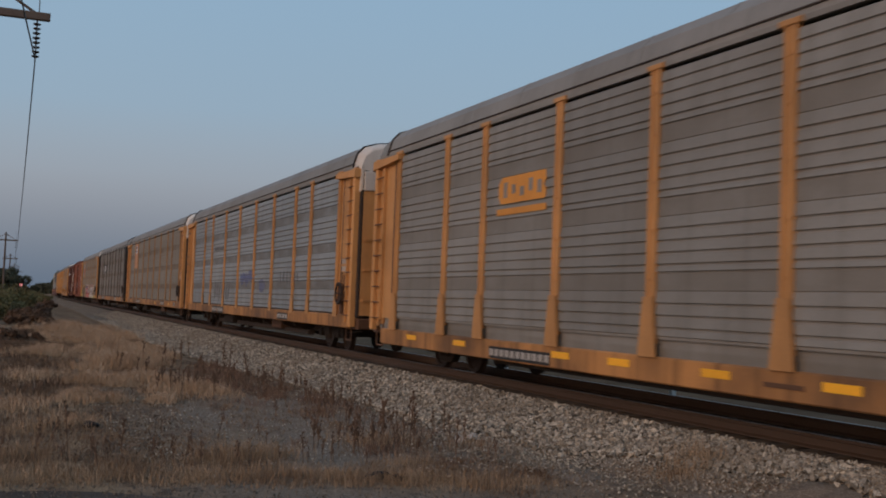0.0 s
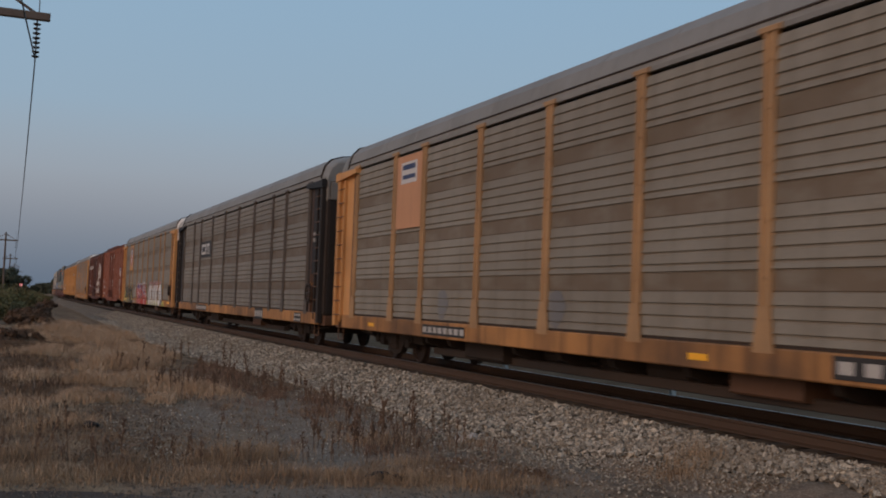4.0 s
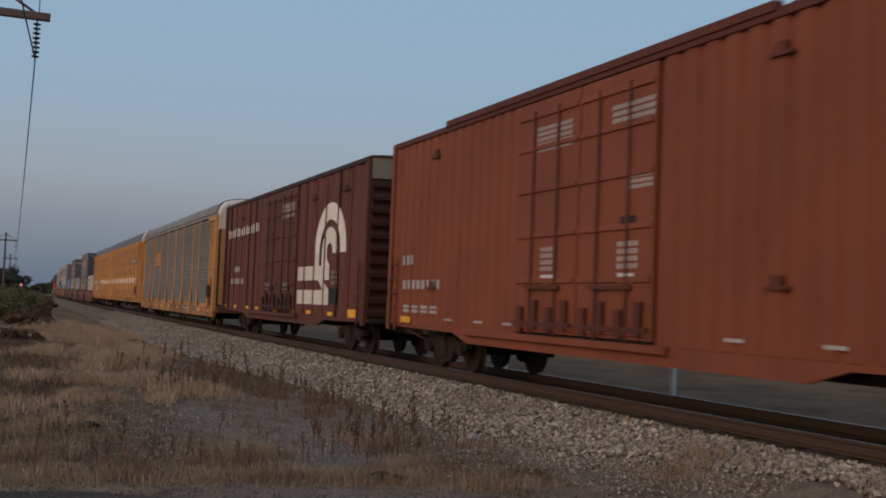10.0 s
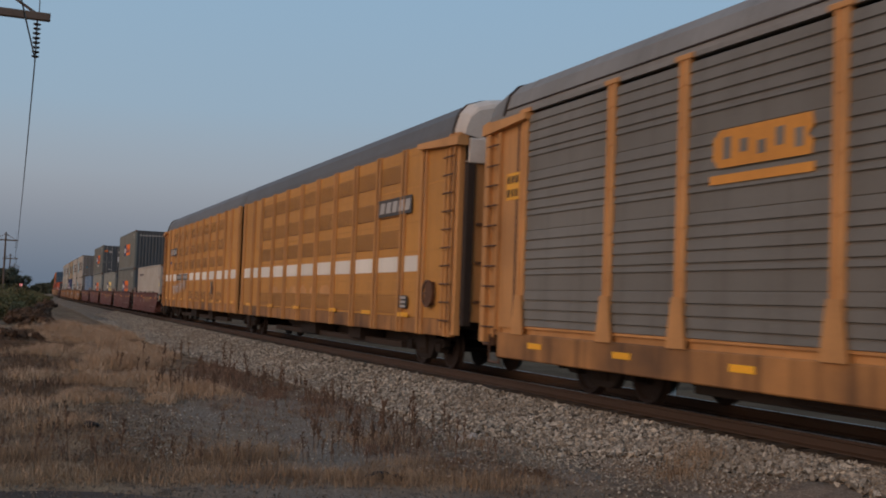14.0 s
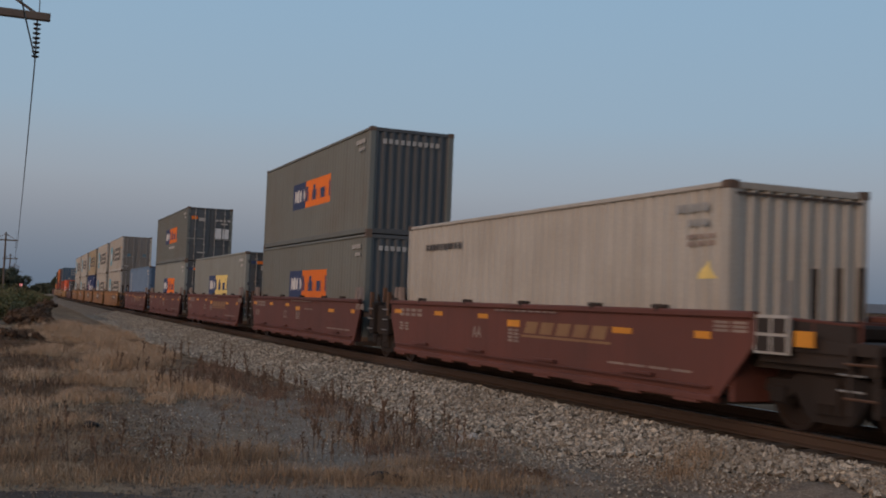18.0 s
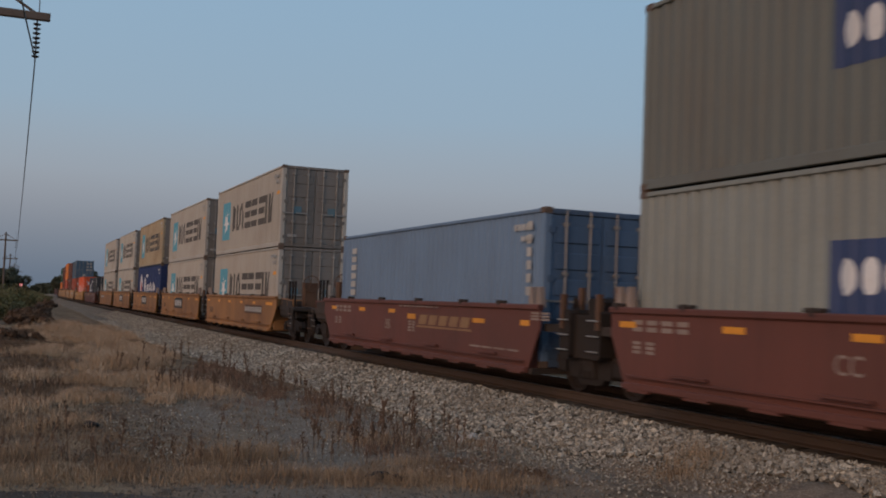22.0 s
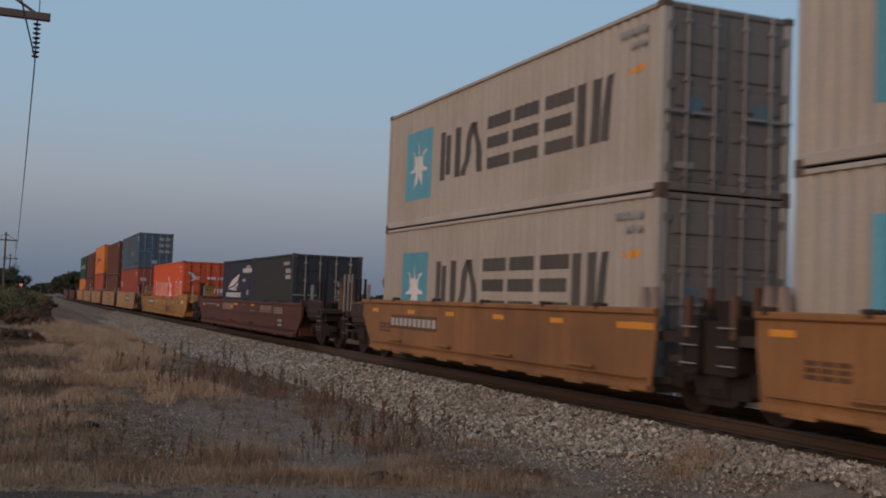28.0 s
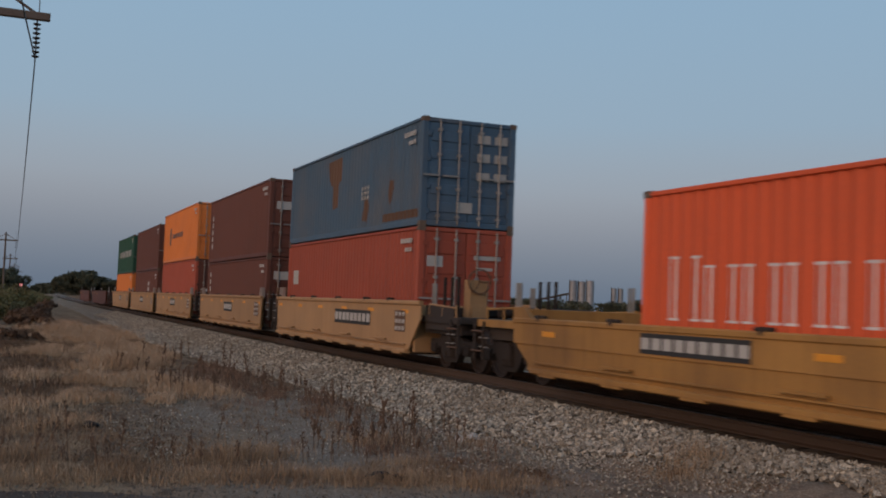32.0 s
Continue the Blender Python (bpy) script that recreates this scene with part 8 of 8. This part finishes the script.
    for k in range(75):
        x = -19 - 42 * rng.uniform() ** 1.1
        y = rng.uniform(0.9, 3.4 + 0.07 * (-19 - x))
        q = rng.uniform(0.25, 0.6) * (1 + 0.012 * -x)
        n = 300
        if k < len(spots):
            (x, y), q, n = spots[k], q * 1.35, 760
        rad = np.sqrt(rng.uniform(0, 1, n)) * q
        ang = rng.uniform(0, 2 * math.pi, n)
        parts_x.append(x + rad * np.cos(ang))
        parts_y.append(y + 0.8 * rad * np.sin(ang))
        hh.append((0.10 + (0.20 + 0.004 * -x) * np.sqrt(np.clip(1 - (rad / q) ** 2, 0, 1))) * rng.uniform(0.75, 1.1, n) * rng.uniform(0.7, 1.2))
    done("straw_grass", STRAW, 0.0044, 0.85, 6, "pale straw-coloured dry grass in clumps")


grass()


def weed_mesh(seed):
    """A dead weed: a stiff stalk with short ragged side shoots."""
    rr = random.Random(seed)
    g = Geo()
    h = rr.uniform(0.38, 0.60)
    top = (rr.uniform(-0.05, 0.05), rr.uniform(-0.05, 0.05), h)
    g.rod((0, 0, -0.03), top, 0.008, 5)
    for k in range(rr.randint(9, 15)):
        u = rr.uniform(0.3, 1.0)
        p = Vector(top) * u
        a = rr.uniform(0, 6.28)
        ln = rr.uniform(0.03, 0.09) * (1.3 - u * 0.6)
        q = p + Vector((math.cos(a) * ln * 0.6, math.sin(a) * ln * 0.6, ln))
        g.rod(p, q, 0.0045, 4)
        g.rod(q, q + Vector((0, 0, 0.025)), 0.015, 5)
    return g.mesh("weed", WEED)


def weeds():
    kinds = [weed_mesh(k) for k in range(6)]
    rr = random.Random(17)
    spots = [(-14.25, 0.93, 1.0), (-14.2, 1.56, 0.95), (-14.3, 0.70, 0.75), (-13.6, 1.9, 0.6), (-13.4, 2.1, 0.7), (-13.3, 1.3, 0.5), (-20.0, 0.75, 0.7), (-16.9, 0.7, 0.6), (-12.9, 3.6, 0.7)]
    for x, y, s in ((-13.67, 4.5, 1.15), (-13.8, 4.62, 0.9), (-14.3, 5.13, 1.2), (-14.2, 5.5, 1.25), (-14.35, 5.62, 1.1), (-14.1, 5.38, 0.8), (-14.07, 4.06, 0.95), (-14.2, 4.15, 0.8)):
        spots.append((x, y, s))
    for k in range(30):
        spots.append((rr.gauss(-15.0, 1.1), rr.gauss(5.15, 0.85), rr.uniform(0.45, 1.0)))
    for k in range(26):
        spots.append((rr.uniform(-24, -16.5), rr.gauss(6.0, 0.4), rr.uniform(0.5, 1.0)))
    for k in range(24):
        spots.append((rr.gauss(-23.3, 1.3), rr.gauss(5.0, 0.6), rr.uniform(0.7, 1.2)))
    for k in range(18):
        spots.append((rr.gauss(-30, 2.5), rr.gauss(4.6, 0.9), rr.uniform(0.8, 1.3)))
    for k in range(14):
        spots.append((rr.gauss(-23.3, 0.8), rr.gauss(3.6, 0.5), rr.uniform(0.7, 1.1)))
    for k in range(34):
        spots.append((rr.gauss(-13.1, 0.4), rr.uniform(-0.4, 5.4), rr.uniform(0.3, 0.75)))
    for i, (x, y, s) in enumerate(spots):
        if y > track_y(x) - 2.5:
            continue
        w = new("weed", kinds[i % 6])
        w.matrix_basis = pose(x, y, ground_z(x, y), rr.uniform(-8, 8), rr.uniform(-8, 8), rr.uniform(0, 360)) @ Matrix.Scale(s, 4)
        tagged(w, "dead brown weed stalk standing in dry gravel", "weed", "weed stalks")


weeds()


def rock(name, x, y, size, material, label, seed, flat=1.0):
    bm = bmesh.new()
    bmesh.ops.create_icosphere(bm, subdivisions=2, radius=1)
    rr = random.Random(seed)
    off = rr.uniform(0, 50)
    for v in bm.verts:
        k = 1 + 0.45 * noise.noise(v.co * 1.3 + Vector((off, 0, 0))) + 0.15 * noise.noise(v.co * 4)
        v.co = Vector((v.co.x * size[0] * k, v.co.y * size[1] * k, v.co.z * size[2] * k * flat))
    me = bpy.data.meshes.new(name)
    bm.to_mesh(me)
    bm.free()
    me.materials.append(material)
    ob = new(name, me)
    ob.matrix_basis = pose(x, y, ground_z(x, y) + size[2] * 0.35, 0, 0, rr.uniform(0, 360))
    return tagged(ob, label, "rock", "loose rocks")


PALE_ROCK = paint("pale_rock", (0.46, 0.42, 0.37), (0.25, 0.21, 0.17), 0.4, 0.9)
DARK_CLOD = paint("dark_clod", (0.018, 0.016, 0.015), (0.04, 0.035, 0.03), 0.4, 0.9)
rock("rock", -14.45, 6.37, (0.075, 0.08, 0.11), PALE_ROCK, "pale pointed rock lying in dry grass", 1)
rock("rock", -14.75, 6.72, (0.11, 0.10, 0.07), PALE_ROCK, "pale flat rock lying in dry grass", 2)
rock("clod", -11.6, 4.14, (0.13, 0.20, 0.075), DARK_CLOD, "black charred clod lying by the road edge", 3)
rock("clod", -11.5, 4.32, (0.10, 0.12, 0.055), DARK_CLOD, "black charred clod lying by the road edge", 5)
rock("clod", -16.9, 1.4, (0.13, 0.12, 0.07), DARK_CLOD, "dark clod of earth on the dry ground", 4)
rock("clod", -27.5, 0.45, (0.3, 0.25, 0.05), DARK_CLOD, "dark clod of earth on the dry ground", 6)


# ---- bushes and trees ----
def leaf_cloud(centres, radii, count, size, seed):
    """Leaf sprays scattered in and around clumps: two crossed triangles each."""
    rng = np.random.default_rng(seed)
    c = np.array(centres)
    rad = np.array(radii)
    i = rng.integers(0, len(c), count)
    d = rng.normal(0, 1, (count, 3))
    d /= np.linalg.norm(d, axis=1)[:, None]
    p = c[i] + d * (rad[i] * rng.uniform(0.35, 1.0, count) ** 0.5)[:, None] * np.array([1, 1, 0.85])
    u = rng.normal(0, 1, (count, 3))
    u /= np.linalg.norm(u, axis=1)[:, None]
    w = np.cross(u, d)
    w /= np.linalg.norm(w, axis=1)[:, None] + 1e-9
    s = (size * rng.uniform(0.6, 1.4, count))[:, None]
    v = np.stack([p - u * s, p + w * s * 0.45, p + u * s, p - w * s * 0.45], 1).reshape(-1, 3)
    o = 4 * np.arange(count)
    return v.tolist(), np.stack([o, o + 1, o + 2, o + 3], 1).tolist()


def crown_mesh(name, centres, radii, count, size, material, seed):
    me = bpy.data.meshes.new(name)
    v, f = leaf_cloud(centres, radii, count, size, seed)
    me.from_pydata(v, [], f)
    me.materials.append(material)
    return me


def tree(h, spread, seed, name="tree", label="dark leafy tree with an uneven crown", material=None):
    rr = random.Random(seed)
    t = thing(name, label, "tree", "trees along the horizon")
    g = Geo()
    lo, hi = 0.13 * h / 8, 0.06 * h / 8
    k = 8
    pts = [Vector((rr.uniform(-0.1, 0.1) * u, rr.uniform(-0.1, 0.1) * u, h * 0.62 * u / 4)) for u in range(5)]
    for a, b, i in zip(pts, pts[1:], range(4)):
        g.rod(a - Vector((0, 0, 0.1)), b, lo + (hi - lo) * i / 4, k)
    centres, radii = [], []
    for i in range(9):
        a = rr.uniform(0, 6.28)
        base = pts[rr.randint(1, 4)]
        e = base + Vector((math.cos(a) * spread * rr.uniform(0.35, 0.9), math.sin(a) * spread * rr.uniform(0.35, 0.9), h * rr.uniform(0.05, 0.28)))
        g.rod(base, e, hi * 0.8, 5)
        centres.append(tuple(e))
        radii.append(spread * rr.uniform(0.28, 0.5))
    for i in range(4):
        centres.append((rr.uniform(-0.4, 0.4) * spread, rr.uniform(-0.4, 0.4) * spread, h * rr.uniform(0.6, 0.86)))
        radii.append(spread * rr.uniform(0.3, 0.55))
    part("trunk", g, BARK, t)
    part("crown", crown_mesh("crown", centres, radii, 1800, 0.34 * h / 8, material or TREE_GREEN, seed), None, t)
    return t


def plant_trees():
    models = [tree(8, 3.0, 1), tree(9, 3.4, 2), tree(7, 3.2, 3), tree(8.5, 2.6, 4)]
    rr = random.Random(33)
    spots = []

    def at(az, dist, h):
        a = radians(az)
        return (-math.cos(a) * dist, math.sin(a) * dist, h)
    # the clump at the end of the pole line, and the woods where the line bends away
    for k in range(7):
        spots.append(at(rr.uniform(-0.9, 1.15), rr.uniform(225, 280), rr.uniform(5.0, 6.6)))
    for k in range(26):
        az = 2.75 + 3.0 * k / 25
        spots.append(at(az, 470 + rr.uniform(-20, 30), 6.2 + 4.6 * math.exp(-((az - 4.0) / 0.9) ** 2) + rr.uniform(-1.2, 1.0)))
    for k in range(12):
        spots.append(at(1.35 + 1.4 * k / 11, 560 + rr.uniform(-20, 30), 2.6 + 3.6 * k / 11 + rr.uniform(-0.6, 0.8)))
    for k in range(64):
        az = 6 + 44 * k / 63 + rr.uniform(-0.3, 0.3)
        low = 0.65 + 0.35 * math.sin(az * 0.7) * math.sin(az * 0.31 + 1)
        spots.append(at(az, 430 + rr.uniform(-40, 60), rr.uniform(5.0, 8.0) * low + 1.0))
    for i, (x, y, h) in enumerate(spots):
        m = pose(x, y, GROUND - 0.2, 0, 0, rr.uniform(0, 360))
        src = models[i % 4]
        if i < 4:
            src.matrix_basis = m @ Matrix.Scale(h / 8, 4)
            ob = src
        else:
            ob = copy_thing(src, m)
            ob.scale = (h / 8 * rr.uniform(1.0, 1.35),) * 2 + (h / 8,)


plant_trees()


def far_woods():
    """The low dark band of scrub and woods along the horizon."""
    rng = np.random.default_rng(9)
    n = 520
    az = np.radians(rng.uniform(1.6, 52, n))
    d = rng.uniform(520, 640, n)
    h = 2.2 + 2.2 * rng.random(n)
    centres = np.stack([-np.cos(az) * d, np.sin(az) * d, GROUND + h * 0.5], 1)
    # taller woods to the east
    east = (az > math.radians(24)) & (az < math.radians(42))
    centres[east, 2] += 1.2 + 1.6 * rng.random(int(east.sum()))
    me = crown_mesh("far_woods", centres, 2.8 + 1.8 * rng.random(n), 32000, 1.0, TREE_GREEN, 10)
    tagged(new("far_woods", me), "low dark band of distant woods", "woods", "", "stuff")


far_woods()


def bush(x, y, w, h, seed, material, label, count=4200, leaf=0.085):
    rr = random.Random(seed)
    b = thing("bush", label, "bush", "bushes beside the track")
    g = Geo()
    centres, radii = [], []
    for k in range(16):
        a, q = rr.uniform(0, 6.28), rr.uniform(0.1, 1.0)
        c = (math.cos(a) * q * w, math.sin(a) * q * w * 0.6, h * rr.uniform(0.25, 0.85) * (1.15 - 0.5 * q))
        centres.append(c)
        radii.append(rr.uniform(0.25, 0.45) * h)
        g.rod((c[0] * 0.2, c[1] * 0.2, -0.1), c, 0.02, 5)
    part("stem_cluster", g, BARK, b)
    part("foliage", crown_mesh("foliage", centres, radii, count, leaf, material, seed), None, b)
    b.matrix_basis = pose(x, y, GROUND, 0, 0, rr.uniform(0, 360))
    return b


GB = "green roadside bush beside the ballast"
BB = "brown dried bush at the edge of the ballast"
rr = random.Random(44)
for i, (x, y, w, h) in enumerate(((-66, -1.6, 2.2, 1.7), (-72, -0.4, 2.4, 2.0), (-80, 0.6, 2.6, 2.2), (-90, 1.2, 2.8, 2.2), (-102, 1.5, 2.6, 1.9), (-118, 2.0, 2.6, 1.6), (-140, 3.2, 2.8, 1.4), (-72, -3.2, 3.0, 1.7), (-100, -1.5, 3.5, 2.0), (-170, 4.5, 4, 1.7), (-210, 5.0, 5, 1.7))):
    bush(x, y, w, h, 100 + i, BUSH_GREEN, GB)
for i, (x, y, w, h) in enumerate(((-84, 2.6, 1.5, 1.0), (-96, 3.6, 1.2, 0.9), (-112, 4.6, 1.2, 0.9), (-130, 5.4, 1.2, 0.8), (-64, 1.6, 1.8, 0.8), (-58, 2.4, 1.3, 0.5), (-45, 0.6, 1.3, 0.4), (-70, 2.2, 1.4, 1.0))):
    bush(x, y, w, h, 200 + i, DRY_BUSH, BB, 3200, 0.075)


# ---- transmission line ----
POLE_WOOD = paint("weathered_pole", (0.13, 0.10, 0.082), (0.07, 0.055, 0.045), 0.5, 0.9)
INSULATOR = paint("grey_brown_insulator", (0.045, 0.036, 0.034), (0.03, 0.025, 0.022), 0.2, 0.25)
WIRE = paint("conductor_wire", (0.10, 0.10, 0.10), (0.05, 0.05, 0.05), 0.3, 0.5, 0.6)
POLES = [(-32.0, -0.93), (-185.0, 0.85), (-300.0, 2.75), (-415.0, 5.3), (-530.0, 8.6)]
ARM_Z, ARM_H, DROP = 9.10, 1.90, 1.17


def pole(x, y, detail):
    p = thing("transmission_pole", "wooden power pole with a braced crossarm and insulators", "power pole", "transmission poles")
    part("pole", Geo().lathe([(GROUND - 0.3, 0.19), (4.0, 0.165), (10.35, 0.13)], 12, (0, 0, 0), "z"), POLE_WOOD, p)
    part("crossarm", Geo().box(-0.09, 0.09, -ARM_H, ARM_H, ARM_Z - 0.11, ARM_Z + 0.11, 0.02), POLE_WOOD, p)
    for s in (-1, 1):
        part("brace", Geo().rod((0, 0, 10.1), (0, s * ARM_H * 0.78, ARM_Z + 0.1), 0.045, 6), POLE_WOOD, p)
        g = Geo()
        g.rod((0, s * (ARM_H - 0.34), ARM_Z - 0.1), (0, s * (ARM_H - 0.34), ARM_Z - DROP - 0.05), 0.02, 6)
        n = 8 if detail else 4
        for k in range(n):
            z = ARM_Z - 0.2 - (DROP - 0.25) * k / (n - 1)
            g.lathe([(z, 0.03), (z - 0.015, 0.108), (z - 0.05, 0.088), (z - 0.07, 0.03)], 12, (0, s * (ARM_H - 0.34), 0), "z")
        part("insulator_string", g, INSULATOR, p)
        part("arm_pin", Geo().rod((0, s * (ARM_H - 0.30), ARM_Z), (0, s * (ARM_H - 0.30), ARM_Z + 1.4), 0.014, 6), INSULATOR, p)
    p.matrix_basis = pose(x, y, 0)
    return p


for i, (x, y) in enumerate(POLES):
    pole(x, y, i == 0)


def wires():
    ends = [(62.0, -6.5)] + POLES
    for s in (-1, 1):
        g = Geo()
        for (xa, ya), (xb, yb) in zip(ends, ends[1:]):
            sag = 1.6 * abs(xa - xb) / 100
            pts = []
            n = 18
            for k in range(n + 1):
                u = k / n
                pts.append(Vector((xa + (xb - xa) * u, ya + (yb - ya) * u + s * (ARM_H - 0.34), ARM_Z - DROP - 0.05 - 4 * sag * u * (1 - u))))
            for a, b in zip(pts, pts[1:]):
                g.rod(a, b, 0.02, 5)
        tagged(new("power_line", g.mesh("power_line", WIRE)), "sagging power conductor between the poles", "power line", "power lines")


wires()

# ---- far buildings and signal ----
SILO = paint("galvanised_silo", (0.30, 0.30, 0.31), (0.18, 0.17, 0.16), 0.4, 0.5, 0.3)
BARN_ROOF = paint("barn_roof_sheet", (0.12, 0.115, 0.115), (0.14, 0.13, 0.12), 0.4)
BARN_WALL = paint("barn_wall", (0.085, 0.075, 0.065), (0.12, 0.1, 0.08), 0.4)


def silo(az, dist, r, h):
    s = thing("grain_silo", "tall pale metal grain silo beyond the trees", "silo", "grain silos")
    g = Geo()
    rings = []
    for k in range(14):
        z = h * k / 13
        rings += [(z, r), (z + h / 30, r + 0.05)]
    part("shell", Geo().lathe(rings, 20, (0, 0, 0), "z"), SILO, s)
    part("cone_roof", Geo().lathe([(h + 0.2, r + 0.15), (h + 0.9, r * 0.55), (h + 1.3, 0.2)], 20, (0, 0, 0), "z"), SILO, s)
    part("ladder", Geo().box(-0.25, 0.25, -r - 0.3, -r - 0.05, 0, h + 1.2), HOSE_STEEL, s)
    a = radians(az)
    s.matrix_basis = pose(-math.cos(a) * dist, math.sin(a) * dist, GROUND)
    return s


for az, dist, rad, h in ((29.55, 600, 2.2, 17.4), (30.0, 602, 2.2, 17.2), (30.45, 600, 2.2, 17.6), (31.70, 640, 1.6, 14.8), (32.05, 642, 1.6, 14.8)):
    silo(az, dist, rad, h)
g = Geo()
a0, a1 = radians(27.6), radians(29.4)
p0 = Vector((-math.cos(a0) * 600, math.sin(a0) * 600, 6.0))
p1 = Vector((-math.cos(a1) * 600, math.sin(a1) * 600, 10.5))
conv = thing("grain_conveyor", "slanting grain conveyor leading up to the silos", "conveyor")
part("boom", Geo().rod(p0, p1, 0.6, 6), HOSE_STEEL, conv)
for u in (0.15, 0.55, 0.9):
    q = p0.lerp(p1, u)
    part("trestle", Geo().rod((q.x, q.y, GROUND - 0.2), q, 0.25, 6), HOSE_STEEL, conv)
b = thing("barn", "low barn with a pale sheet roof beyond the trees", "building")
part("wall", Geo().box(-14, 14, -7, 7, GROUND - 0.2, 4.0), BARN_WALL, b)
part("roof", Geo().prism([(-7.8, 3.9), (7.8, 3.9), (0, 6.8)], -14.6, 14.6, "x"), BARN_ROOF, b)
for k in range(4):
    part("door", Geo().box(-10 + 6 * k, -7 + 6 * k, -7.1, -7.0, GROUND, 3.2), BLACK_STEEL, b)
b.matrix_basis = pose(-math.cos(radians(43.6)) * 360, math.sin(radians(43.6)) * 360, 0, 0, 0, 40)

m, n, l, p = node_mat("signal_red_lens")
p.inputs["Base Color"].default_value = (0.5, 0.03, 0.03, 1)
p.inputs["Emission Color"].default_value = (1.0, 0.36, 0.36, 1)
p.inputs["Emission Strength"].default_value = 0.8
RED_LENS = m
sig = thing("crossing_signal", "railway signal mast with a lit red lens", "signal")
part("mast", Geo().rod((0, 0, GROUND - 0.2), (0, 0, 2.8), 0.08, 8), HOSE_STEEL, sig)
part("target", Geo().lathe([(0.0, 0.5), (-0.06, 0.5)], 20, (-0.12, 0, 2.04), "x"), BLACK_STEEL, sig)
part("lens", Geo().lathe([(0.10, 0.24), (0.0, 0.27)], 18, (-0.08, 0, 2.04), "x"), RED_LENS, sig)
part("hood", Geo().box(-0.1, 0.5, -0.35, 0.35, 2.37, 2.41), BLACK_STEEL, sig)
sig.matrix_basis = pose(-200, 3.81, 0)


# ---- what moves ----
def motions():
    times = [0, 2, 4, 6, 8, 10, 12, 14, 16, 18, 20, 22, 24, 26, 28, 30, 32]
    for ob, s in TRAIN:
        rows = []
        for t in times:
            x = s + run(t)
            lift = ob["lift"] if "lift" in ob else 0.0
            rows.append((t, pose(x, track_y(x), lift, 0, 0, math.degrees(math.atan(2 * BEND * x)))))
        walk(ob, rows)
    for ob, s, at in SPINNING:
        t0 = max(0.0, (-55 - s) / 14.2)
        t1 = min(SECONDS, (4 - s) / 13.7)
        if t1 <= t0:
            continue
        k0, k1 = round(t0 * FPS), round(t1 * FPS)
        rows = [] if k0 == 0 else [(0, pose(*at))]
        first = run(k0 / FPS)
        for k in range(k0, k1 + 1):
            t = k / FPS
            rows.append((t, pose(*at, 0, math.degrees((run(t) - first) / WHEEL_R), 0)))
        if k1 < SECONDS * FPS:
            rows.append((SECONDS, rows[-1][1]))
        walk(ob, rows)
    for ob, _ in TRAIN:
        if "lift" in ob:
            del ob["lift"]


motions()
